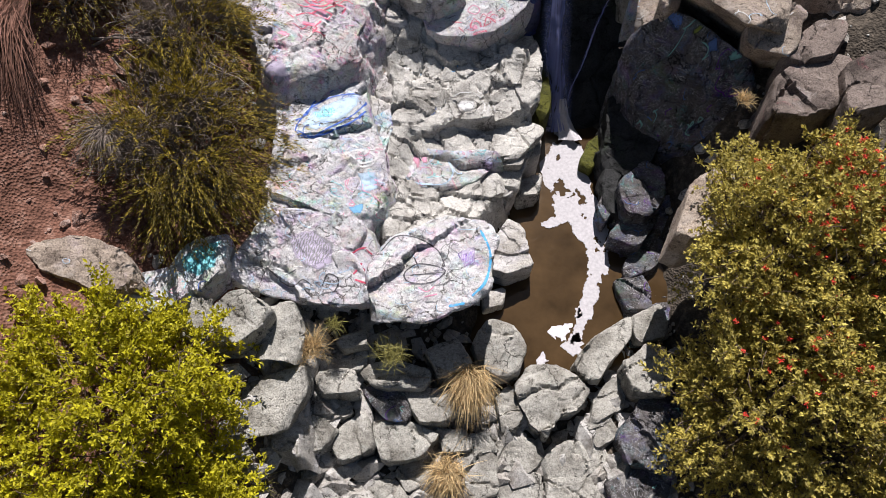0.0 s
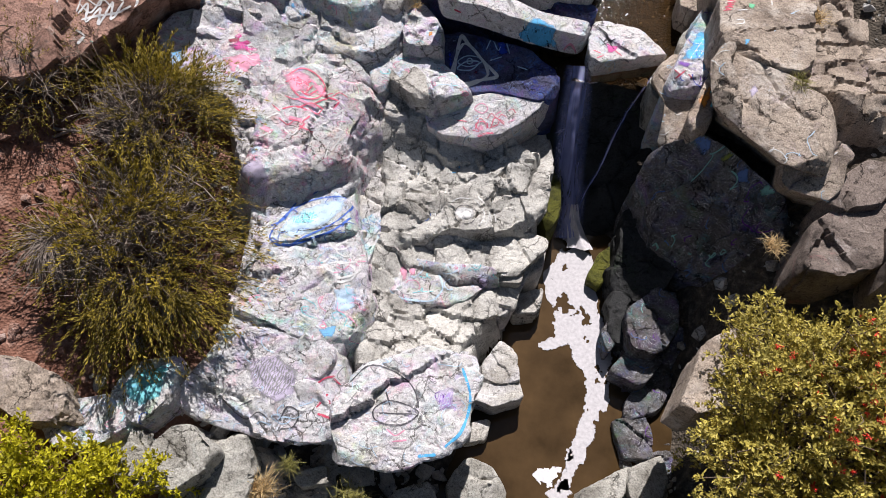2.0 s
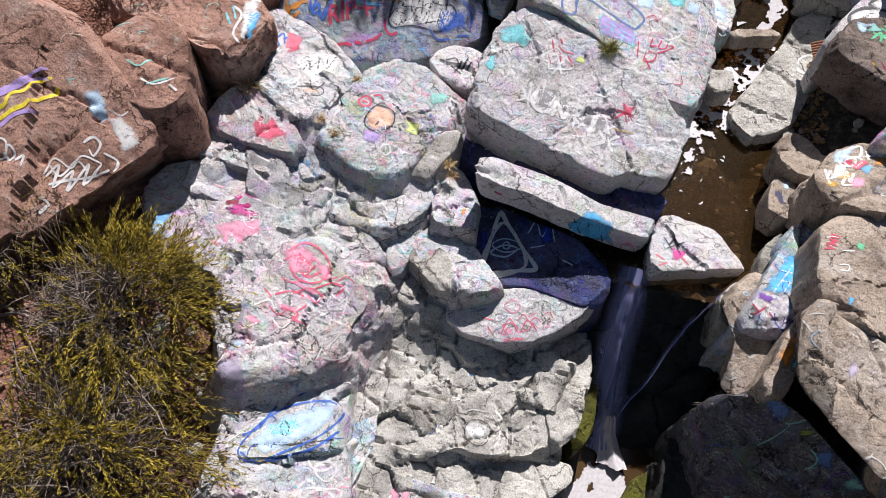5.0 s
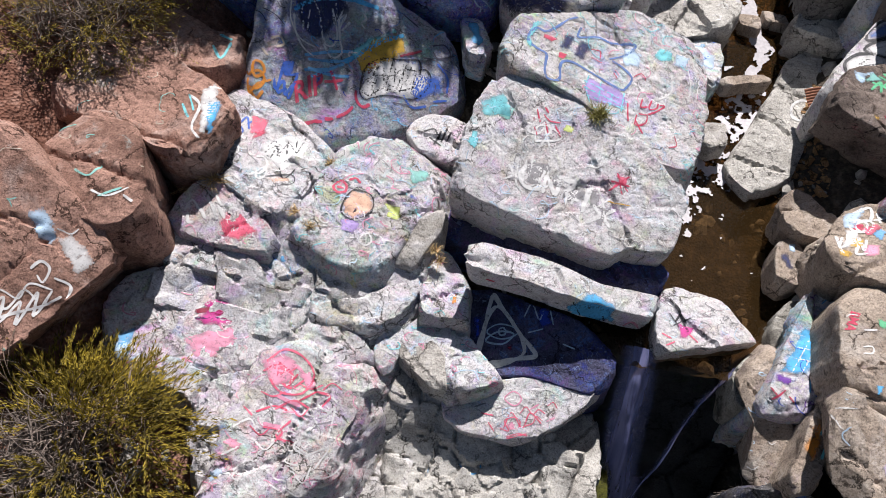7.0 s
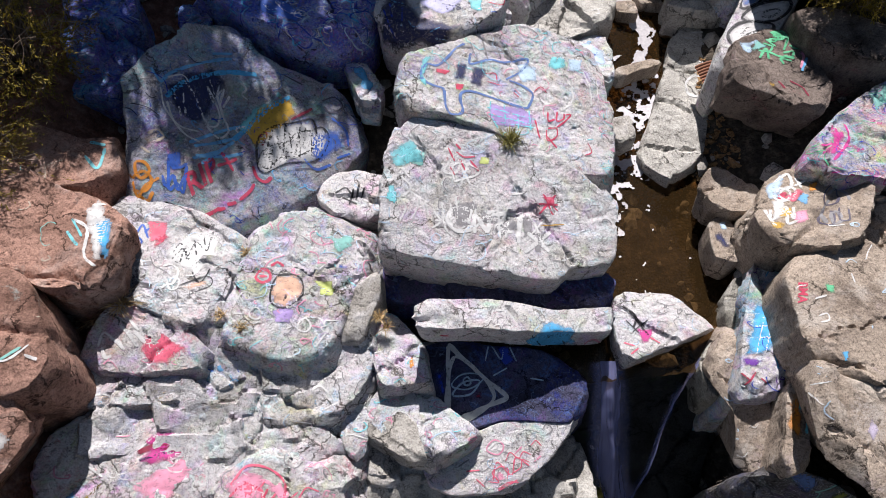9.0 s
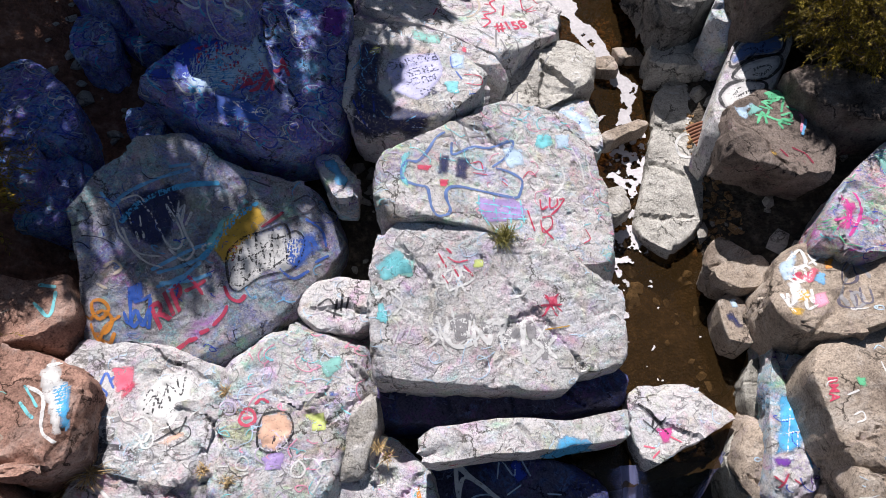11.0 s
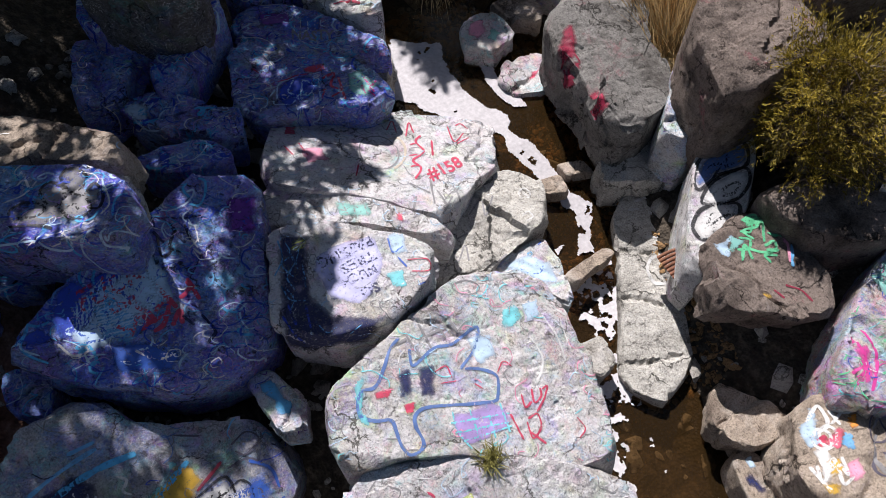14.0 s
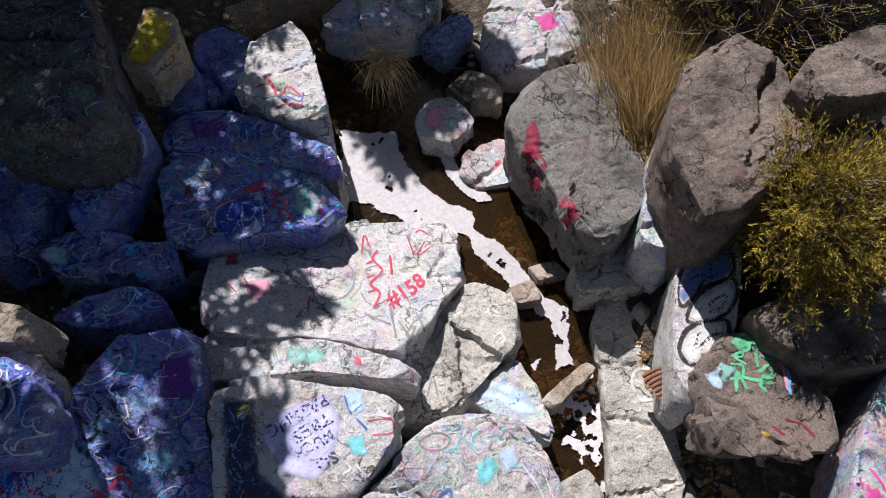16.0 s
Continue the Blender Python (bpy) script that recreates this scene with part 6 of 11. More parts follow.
def scatter_stones(name, label, count, region, size, seed, mat):
    """Loose stones too many to count, as one mesh."""
    rng = np.random.RandomState(seed)
    kinds = []
    for k in range(6):
        bm = bmesh.new()
        bmesh.ops.create_icosphere(bm, subdivisions=1, radius=1)
        v = np.array([tuple(x.co) for x in bm.verts])
        f = np.array([[x.index for x in fc.verts] for fc in bm.faces])
        bm.free()
        v = v * (1 + 0.28 * rng.randn(len(v), 1).clip(-1.5, 1.5)) * np.array([1, rng.uniform(0.6, 0.95), rng.uniform(0.45, 0.75)])
        kinds.append((v, f))
    x = rng.uniform(region[0], region[1], count)
    y = rng.uniform(region[2], region[3], count)
    s = size[0] + (size[1] - size[0]) * rng.rand(count) ** 2.5
    z = ground_full(x, y) + s * 0.2
    a = rng.rand(count) * 2 * math.pi
    VV, FF, off = [], [], 0
    for k in range(count):
        v, f = kinds[k % 6]
        ca, sa = math.cos(a[k]), math.sin(a[k])
        w = v * s[k]
        VV.append(np.stack([w[:, 0] * ca - w[:, 1] * sa + x[k], w[:, 0] * sa + w[:, 1] * ca + y[k], w[:, 2] + z[k]], 1))
        FF.append(f + off)
        off += len(v)
    ob = new(name, from_arrays(name, np.vstack(VV), np.vstack(FF), mat, False))
    return tagged(ob, label, "gravel", kind="stuff")


RUBBLE = stone("rubble_stone", (0.4, 0.37, 0.33), (0.14, 0.12, 0.1), [], (0.58, 0.56, 0.53), 0.3)
BEDSTONE = stone("brown_bed_stone", (0.42, 0.26, 0.13), (0.17, 0.1, 0.05), [], None, 0)
scatter_stones("rubble", "loose grey rubble between the boulders", 1500, (-3.6, 4.6, -1.5, 5.2), (0.05, 0.34), 1, RUBBLE)
scatter_stones("rubble", "loose grey rubble between the boulders", 1500, (-5.0, 2.5, 4.5, 24.0), (0.03, 0.2), 2, RUBBLE)
scatter_stones("rubble", "broken grey blocks heaped along the stream", 280, (-2.8, 3.9, -0.8, 4.1), (0.1, 0.36), 6, RUBBLE)
scatter_stones("rubble", "loose stones on the far bank", 900, (3.4, 9.0, 4.5, 25.0), (0.03, 0.22), 3, RUBBLE)
scatter_stones("gravel_bed", "rusty brown gravel on the creek bed", 5000, (2.8, 5.4, 15.2, 24.0), (0.02, 0.09), 4, BEDSTONE)
scatter_stones("clods", "reddish stones on the earth bank", 500, (-8.5, -4.2, -1.0, 10.0), (0.02, 0.14), 5, STONE["red"])

# ---- foam and falling water ----
def foam(name, label, poly, zfn, holes, step=0.03, ragged=0.16, lift=0.012, grain=2.2):
    P = np.array(poly)
    lo, hi = P.min(0) - 0.3, P.max(0) + 0.3

    def kept(x, y):
        q = np.stack([x, y, np.zeros_like(x)], 1)
        d = inside(poly, x, y) + ragged * 0.6 * fbm(q * 3.0, 4, 0.6)
        h = fbm(q * grain + 31, 5, 0.65)
        return np.minimum(d, (h - holes) * 0.5 + np.clip(d, 0, 1) * 0.25 * (grain < 3))
    ob = new(name, sheet(name, kept, lo[0], hi[0], lo[1], hi[1], step, lambda x, y: zfn(x, y) + lift, FOAM))
    return tagged(ob, label, "foam", kind="stuff")


flat_pool = lambda x, y: np.full(len(x), POOL_Z)
foam("foam", "white foam drifting across the plunge pool", [(2.60, 10.53), (2.80, 10.33), (2.96, 9.78), (3.26, 9.62), (3.25, 9.27), (3.29, 8.72), (3.57, 7.70), (3.58, 7.08), (3.54, 6.54), (3.07, 5.42), (2.72, 4.71), (2.47, 4.72), (2.69, 5.28), (2.95, 6.03), (3.06, 6.69), (2.90, 7.13), (2.73, 7.58), (2.34, 7.41), (2.05, 7.43), (2.12, 7.55), (2.51, 7.68), (2.42, 8.21), (2.26, 8.65), (2.20, 9.17), (2.48, 9.53), (2.64, 9.89)], flat_pool, -0.82, 0.022, 0.1, 0.012, 4.2)
foam("foam_flecks", "flecks of foam on the pool", [(1.9, 4.4), (2.6, 4.5), (3.2, 5.0), (2.8, 5.6), (2.2, 5.0)], flat_pool, 0.35, 0.02)
foam("foam", "white scum trailing down the shallow creek", [(2.94, 23.06), (3.78, 22.62), (3.70, 21.88), (3.81, 21.39), (3.95, 20.97), (4.23, 20.64), (4.14, 20.33), (4.35, 19.78), (4.49, 19.34), (4.52, 19.08), (4.65, 18.65), (4.77, 18.54), (4.52, 18.18), (4.42, 17.77), (4.15, 17.83), (4.43, 18.28), (4.45, 18.60), (4.30, 18.86), (4.12, 19.12), (4.09, 19.57), (3.93, 19.90), (3.93, 20.22), (3.65, 20.54), (3.17, 20.89), (2.84, 21.38), (2.48, 21.82)], creek_z, -1.0, 0.02, 0.1, 0.03, 5.0)
foam("foam", "thin strand of white scum on the creek", [(4.21, 22.07), (4.45, 21.81), (4.42, 21.27), (4.55, 20.95), (4.61, 20.69), (4.38, 20.76), (4.24, 21.10), (4.18, 21.52)], creek_z, -1.0, 0.02, 0.05, 0.03, 5.0)
foam("foam", "small raft of white scum on the creek", [(3.76, 18.07), (4.05, 18.08), (3.82, 17.89)], creek_z, -1.0, 0.02, 0.05, 0.03, 5.0)
foam("foam_flecks", "broken white water on a riffle", [(3.82, 17.55), (4.64, 17.64), (4.62, 17.0), (4.02, 16.17), (3.66, 16.59)], creek_z, 0.05, 0.015, 0.2, 0.03, 9.0)
foam("foam_flecks", "broken white water on a riffle", [(3.6, 16.2), (4.06, 16.22), (3.93, 15.57), (3.45, 15.03), (3.2, 14.4), (3.0, 15.2), (3.2, 16.0)], creek_z, 0.05, 0.015, 0.2, 0.03, 9.0)
foam("foam_flecks", "flecks of foam on the upper pool", [(2.7, 12.8), (4.4, 13.0), (4.3, 15.0), (3.0, 14.8)], creek_z, 1.15, 0.018, 0.2, 0.015, 4.5)


def waterfall(name, label, line, width, seed):
    """A rippled veil of falling water along a line of (x, y, z)."""
    P = np.array(line, float)
    s = np.r_[0, np.cumsum(np.linalg.norm(np.diff(P, axis=0), axis=1))]
    n, m = 70, 15
    t = np.linspace(0, s[-1], n)
    c = np.stack([np.interp(t, s, P[:, i]) for i in range(3)], 1)
    w = np.interp(t, s, width)
    u = np.linspace(-1, 1, m)
    x = c[:, 0, None] + w[:, None] * u[None] + 0.05 * vnoise(np.c_[t * 1.5, np.full(n, seed * 3.3), np.zeros(n)])[:, None]
    rip = fbm(np.c_[np.repeat(t * 1.2, m), np.tile(u * 3 + seed, n), np.zeros(n * m)], 3).reshape(n, m)
    lift = 0.06 + 0.05 * rip + 0.05 * (1 - u[None] ** 2)
    v = np.stack([x, c[:, 1, None] - lift, c[:, 2, None] + lift], 2).reshape(-1, 3)
    a = (np.arange(n - 1)[:, None] * m + np.arange(m - 1)[None]).ravel()
    me = from_arrays(name, v, np.stack([a, a + 1, a + m + 1, a + m], 1), FALLS)
    me.attributes.new("thin", "FLOAT", "POINT").data.foreach_set("value", np.tile((1 - u ** 2) ** 1.3, n).astype(np.float32))
    return child(name, me, FALL, label)


def falls_material():
    m, n, l, b = material("falling_water", 0.4)
    # the blue of sky-lit shade is put into this base colour
    b.inputs["Base Color"].default_value = (0.34, 0.36, 0.66, 1)
    geo = n.new("ShaderNodeNewGeometry")
    mp = n.new("ShaderNodeMapping")
    mp.inputs["Scale"].default_value = (4.5, 0.5, 0.5)
    l.new(geo.outputs["Position"], mp.inputs["Vector"])
    a = noise_node(n, l, mp.outputs[0], 1.6, 4, 0.55, 0.8)
    r = ramp_node(n, [(0.25, (0.25, 0.25, 0.25)), (0.8, (0.95, 0.95, 0.95))])
    l.new(a.outputs["Fac"], r.inputs["Fac"])
    thin = n.new("ShaderNodeAttribute")
    thin.attribute_name = "thin"
    t = n.new("ShaderNodeBsdfTransparent")
    mx = n.new("ShaderNodeMixShader")
    l.new(mix_node(n, l, 1.0, r.outputs["Color"], thin.outputs["Color"], "MULTIPLY"), mx.inputs[0])
    l.new(t.outputs[0], mx.inputs[1])
    l.new(b.outputs[0], mx.inputs[2])
    l.new(mx.outputs[0], n["Material Output"].inputs["Surface"])
    return m


FALL = tagged(new("waterfall"), "thin waterfall sliding down a dark shaded rock chute", "waterfall")
FALL.location = (2.6, 11.2, -0.6)
bpy.context.view_layer.update()
FALLS = falls_material()
waterfall("veil", "bluish veil of sliding water", [(2.5, 12.3, 0.78), (2.5, 12.05, 0.6), (2.5, 11.4, -0.2), (2.6, 10.8, -1.0), (2.72, 10.3, -1.8), (2.75, 10.05, -2.0)], [0.28, 0.32, 0.36, 0.34, 0.34, 0.4], 3)
waterfall("strand", "narrow side strand of falling water", [(3.85, 12.2, 0.75), (3.5, 11.8, 0.15), (3.1, 11.0, -0.75), (2.8, 10.4, -1.7)], [0.03, 0.035, 0.045, 0.06], 4)
splash = waterfall("splash", "white splash where the fall meets the pool", [(2.68, 10.5, -1.35), (2.74, 10.3, -1.7), (2.85, 10.05, -1.92), (2.95, 9.8, -1.97)], [0.1, 0.14, 0.2, 0.28], 6)
splash.data.materials[0] = FOAM


# ---- plants ----
def leaves(base, direction, length, width, rng):
    """Folded four-cornered leaves: base point and direction arrays."""
    n = len(base)
    side = np.cross(direction, np.array([0, 0.25, 1.0]) + rng.randn(n, 3) * 0.55)
    side /= np.linalg.norm(side, axis=1)[:, None] + 1e-9
    up = np.cross(side, direction)
    L = length * rng.uniform(0.7, 1.3, (n, 1))
    W = width * rng.uniform(0.7, 1.3, (n, 1))
    mid = base + direction * L * 0.5
    v = np.stack([base, mid + side * W * 0.5 + up * W * 0.15, base + direction * L, mid - side * W * 0.5 + up * W * 0.15], 1).reshape(-1, 3)
    i = np.arange(n) * 4
    f = np.vstack([np.stack([i, i + 1, i + 2], 1), np.stack([i, i + 2, i + 3], 1)])
    return v, f


def unit(a):
    return a / (np.linalg.norm(a, axis=1)[:, None] + 1e-9)


def tubes(paths, radii):
    """Tapered five-sided tubes along point lists, as one mesh's arrays."""
    VV, FF, off = [], [], 0
    ang = np.arange(5) * 2 * math.pi / 5
    for P, (r0, r1) in zip(paths, radii):
        P = np.asarray(P, float)
        n = len(P)
        T = unit(np.gradient(P, axis=0))
        ref = np.array([0.3, 0.9, 0.2]) if abs(T[0, 2]) > 0.8 else np.array([0, 0, 1.0])
        A = unit(np.cross(T, ref))
        B = np.cross(T, A)
        r = np.linspace(r0, r1, n)[:, None, None]
        v = P[:, None, :] + r * (A[:, None, :] * np.cos(ang)[None, :, None] + B[:, None, :] * np.sin(ang)[None, :, None])
        VV.append(v.reshape(-1, 3))
        for k in range(n - 1):
            a = off + k * 5 + np.arange(5)
            a2 = off + k * 5 + (np.arange(5) + 1) % 5
            FF.append(np.stack([a, a2, a2 + 5, a + 5], 1))
        off += n * 5
    return np.vstack(VV), np.vstack(FF)


def bend(a, b, rng, n=6, sag=0.12):
    a, b = np.array(a, float), np.array(b, float)
    t = np.linspace(0, 1, n)[:, None]
    P = a + (b - a) * t
    off = rng.randn(3) * np.linalg.norm(b - a) * sag
    return P + np.sin(t * math.pi) * off + np.r_[[np.zeros(3)], rng.randn(n - 1, 3) * 0.02 * np.linalg.norm(b - a)]


def bush(name, label, category, base, centre, radii, sprigs, per, leaf, mat, droop=0.3, sprig=0.4, seed=1, lumps=3.4, gap=0.0, flowers=0, twigs=60, bare=0, spread=0.9, dead=()):
    """A shrub: bent stems from the foot, a crown of leafy sprigs in uneven lumps, bare twigs and flower heads where it has them."""
    rng = np.random.RandomState(seed)
    root = new(name)
    root.location = base
    bpy.context.view_layer.update()
    tagged(root, label, category)
    C, R = np.array(centre, float), np.array(radii, float)
    d = unit(rng.randn(sprigs * 3, 3) * np.array([1, 1, 0.9]) + np.array([0, 0, 0.35]))
    lump = fbm(d * lumps + seed * 5.1, 3)
    keep = lump > gap - 0.75 + rng.rand(len(d)) * 0.7
    for hx, hy, hr in dead:
        keep &= (np.hypot(C[0] + d[:, 0] * R[0] * 0.9 - hx, C[1] + d[:, 1] * R[1] * 0.9 - hy) > hr * (0.75 + 0.35 * lump)) | (rng.rand(len(d)) < 0.1)
    d, lump = d[keep][:sprigs], lump[keep][:sprigs]
    r = (0.5 + 0.5 * rng.rand(len(d)) ** 0.45) * (1 + 0.42 * lump)
    p = C + d * R * r[:, None]
    out = unit(d * 0.8 + np.array([0, 0, 0.35 - droop]) + rng.randn(len(d), 3) * 0.45)
    k = np.repeat(np.arange(len(d)), per)
    t = np.tile(np.linspace(0.1, 1, per), len(d))[:, None] * sprig * rng.uniform(0.6, 1.2, len(d))[k][:, None]
    b = p[k] + out[k] * t + np.array([0, 0, -1.0]) * droop * t ** 2 + rng.randn(len(k), 3) * 0.012
    dirs = unit(out[k] + rng.randn(len(k), 3) * spread)
    v, f = leaves(b, dirs, leaf[0], leaf[1], rng)
    child("foliage", from_arrays("foliage", v, f, mat, False), root, "")["kind"] = "stuff"
    ends = p[rng.permutation(len(p))[:twigs]]
    paths = [bend(np.array(base) + rng.randn(3) * np.array([0.1, 0.1, 0.0]), e, rng) for e in ends]
    rad = [(0.028, 0.006)] * len(paths)
    for e in p[rng.permutation(len(p))[:sprigs // 4]]:
        o = unit(rng.randn(1, 3) + (e - C)[None] * 0.8)[0]
        paths.append(bend(e - o * 0.35, e + o * 0.12, rng, 4))
        rad.append((0.008, 0.003))
    v, f = tubes(paths, rad)
    child("branchwork", from_arrays("branchwork", v, f, TWIG), root)["kind"] = "stuff"
    if bare:
        paths = []
        for _ in range(bare):
            e = C + unit(rng.randn(1, 3) + np.array([[0.1, -0.2, 0.9]]))[0] * R * rng.uniform(0.85, 1.12)
            if dead and _ % 3:
                hx, hy, hr = dead[_ % len(dead)]
                e = np.array([hx, hy, C[2] + R[2] * rng.uniform(0.3, 0.9)]) + rng.randn(3) * hr * np.array([0.6, 0.6, 0.12])
            a = C + (e - C) * 0.45 + rng.randn(3) * 0.15
            paths.append(bend(a, e, rng, 7, 0.1))
            for _ in range(4):
                s = paths[-1 - _][rng.randint(2, 6)] if len(paths) > _ else e
                paths.append(bend(s, s + unit(rng.randn(1, 3) + (e - a)[None])[0] * 0.35, rng, 4))
        v, f = tubes(paths, [(0.009, 0.003)] * len(paths))
        child("dead_growth", from_arrays("dead_growth", v, f, GREYTWIG), root, "bare grey dead twigs")["kind"] = "stuff"
    if flowers:
        q = p[np.argsort(-(p[:, 2] + 0.3 * rng.randn(len(p))))[:flowers * 3]][rng.permutation(flowers * 3)[:flowers]]
        k = np.repeat(np.arange(len(q)), 26)
        b = q[k] + unit(rng.randn(len(k), 3)) * rng.rand(len(k), 1) * 0.045 + np.array([0, 0, sprig * 0.45])
        v, f = leaves(b, unit(rng.randn(len(k), 3)), 0.03, 0.02, rng)
        child("bloom", from_arrays("bloom", v, f, FLOWER, False), root, "small red flower clusters")["kind"] = "stuff"
    return root


GREYTWIG = plain("grey_twig", (0.2, 0.16, 0.135), 0.9, 0.3, 12)
broom = bush("broom_bush", "large olive broom bush with drooping sprays and dead twigs", "bush", (-4.6, 7.3, 0.4), (-4.6, 7.45, 1.2), (1.15, 1.45, 1.15), 1250, 46, (0.075, 0.016), LEAF_OLIVE, droop=0.55, sprig=1.0, seed=3, bare=420, spread=0.24, gap=0.5, lumps=5.5, dead=((-5.2, 8.2, 0.85), (-4.4, 8.35, 0.6), (-5.25, 6.6, 0.5), (-3.95, 7.9, 0.4)))
DEAD_WOOD = [[(-6.18, 8.88), (-5.69, 8.77), (-5.23, 8.69), (-4.82, 8.70), (-4.27, 8.73)], [(-5.23, 8.69), (-4.95, 8.46), (-4.62, 8.20)], [(-5.14, 8.67), (-4.73, 8.51), (-4.44, 8.40), (-4.02, 8.37), (-3.74, 8.19)], [(-6.09, 8.72), (-5.64, 8.82), (-5.25, 8.73)], [(-5.65, 8.39), (-5.41, 8.11), (-5.15, 7.92)], [(-5.47, 8.51), (-5.16, 8.24), (-4.90, 8.06)], [(-4.18, 8.38), (-3.87, 8.20), (-3.56, 8.04)], [(-4.28, 10.25), (-4.20, 9.87), (-4.13, 9.61)], [(-4.07, 10.39), (-4.20, 10.07)], [(-4.99, 7.34), (-4.78, 7.10), (-4.64, 6.98)], [(-3.76, 8.15), (-3.45, 7.98), (-3.19, 7.74)], [(-4.44, 8.40), (-4.22, 8.13), (-4.12, 7.84)]]
for k, pts in enumerate(DEAD_WOOD):
    line = [(x, y, 2.2 + 0.12 * math.sin(3 * x + 2 * y)) for x, y in pts]
    v, f = tubes([line], [(0.03 if k < 4 else 0.016, 0.009)])
    child("dead_limb", from_arrays("dead_limb", v, f, GREYTWIG), broom, "bare grey dead limb")
bush("broom_bush", "olive broom bush on the earth bank", "bush", (-4.9, 9.3, 1.2), (-4.75, 9.2, 1.9), (0.9, 0.85, 0.85), 620, 40, (0.075, 0.016), LEAF_OLIVE, droop=0.5, sprig=0.8, seed=5, bare=180, spread=0.26, gap=0.4, dead=((-5.1, 9.1, 0.5),))
bush("pepper_bush", "dense yellow-green leafy bush on the lower bank", "bush", (-5.0, 2.6, 0.3), (-4.95, 2.55, 0.8), (1.75, 1.75, 1.35), 3000, 20, (0.075, 0.036), LEAF_LIME, droop=0.1, sprig=0.28, seed=7)
bush("pepper_bush", "yellow-green leafy bush on the lower bank", "bush", (-4.6, 0.6, -0.2), (-4.3, 0.9, 0.1), (1.6, 1.2, 1.2), 1700, 20, (0.075, 0.036), LEAF_LIME, droop=0.1, sprig=0.28, seed=8)
bush("flowering_bush", "tall grey-green bush dotted with red flowers", "bush", (5.9, 5.2, -0.8), (6.0, 5.2, 0.95), (1.6, 1.9, 1.5), 4600, 16, (0.075, 0.034), LEAF_GREY, droop=0.05, sprig=0.24, seed=11, flowers=130)
bush("flowering_bush", "low grey-green bush dotted with red flowers", "bush", (5.6, 2.9, -1.0), (5.65, 2.9, 0.05), (1.75, 1.7, 1.5), 3600, 16, (0.075, 0.034), LEAF_GREY, droop=0.05, sprig=0.24, seed=12, flowers=50)
bush("olive_shrub", "olive green feathery shrub on the rocky bank", "bush", (7.3, 17.4, 2.6), (7.15, 17.4, 3.7), (0.75, 0.85, 0.75), 1500, 22, (0.07, 0.014), LEAF_OLIVE, droop=0.15, sprig=0.4, seed=15, bare=12, spread=0.5)
bush("brush", "grey-olive dry brush on the earth bank", "bush", (-6.5, 9.6, 2.4), (-6.4, 9.5, 2.7), (0.7, 0.8, 0.5), 260, 20, (0.06, 0.012), LEAF_OLIVE, droop=0.3, sprig=0.5, seed=17, bare=50, spread=0.4, gap=0.3)
bush("brush", "dark brown tangled brush on the earth bank", "bush", (-6.38, 14.94, 3.2), (-6.38, 14.94, 3.6), (1.0, 0.9, 0.6), 520, 20, (0.06, 0.012), LEAF_OLIVE, droop=0.3, sprig=0.5, seed=18, bare=120, spread=0.4, gap=0.3)
bush("brush", "brown dry brush above the boulders", "bush", (-5.6, 16.6, 3.4), (-5.5, 16.6, 3.9), (0.8, 0.9, 0.6), 500, 20, (0.07, 0.014), LEAF_OLIVE, droop=0.2, sprig=0.4, seed=16, bare=20, spread=0.5)

bush("brush", "dark tangled dry brush above the reeds", "bush", (9.0, 20.3, 3.2), (9.0, 20.3, 3.9), (1.5, 1.4, 0.9), 700, 16, (0.06, 0.012), LEAF_OLIVE, droop=0.2, sprig=0.4, seed=21, bare=60, spread=0.5)
bush("brush", "dark tangled dry brush on the bank", "bush", (8.7, 22.6, 2.6), (8.6, 22.6, 3.2), (1.6, 1.3, 0.9), 600, 16, (0.06, 0.012), LEAF_OLIVE, droop=0.2, sprig=0.4, seed=22, bare=60, spread=0.5)


def tuft(name, label, base, radius, count, length, mat, lean=(0, 0, 1.0), spread=0.6, droop=0.5, width=0.012, seed=1):
    """A clump of grass: narrow bent blades from one foot."""
    rng = np.random.RandomState(seed)
    b = np.array(base) + np.c_[rng.randn(count, 2) * radius * 0.4, np.zeros(count)]
    d = unit(np.array(lean) + rng.randn(count, 3) * spread * np.array([1, 1, 0.4]))
    L = length * rng.uniform(0.5, 1.1, (count, 1))
    side = unit(np.cross(d, rng.randn(count, 3)))
    rows = []
    for t, w in ((0, 1.0), (0.35, 0.9), (0.7, 0.6), (1.0, 0.1)):
        c = b + d * L * t + np.array([0, 0, -1.0]) * droop * L * t * t
        rows += [c - side * width * w * 0.5, c + side * width * w * 0.5]
    v = np.stack(rows, 1).reshape(-1, 3)
    i = np.arange(count) * 8
    f = np.vstack([np.stack([i + 2 * k, i + 2 * k + 1, i + 2 * k + 3, i + 2 * k + 2], 1) for k in range(3)])
    ob = new(name, from_arrays(name, v, f, mat, False))
    return tagged(ob, label, "grass", "" if count > 400 else "grass tufts in the cracks", "stuff" if count > 400 else "")


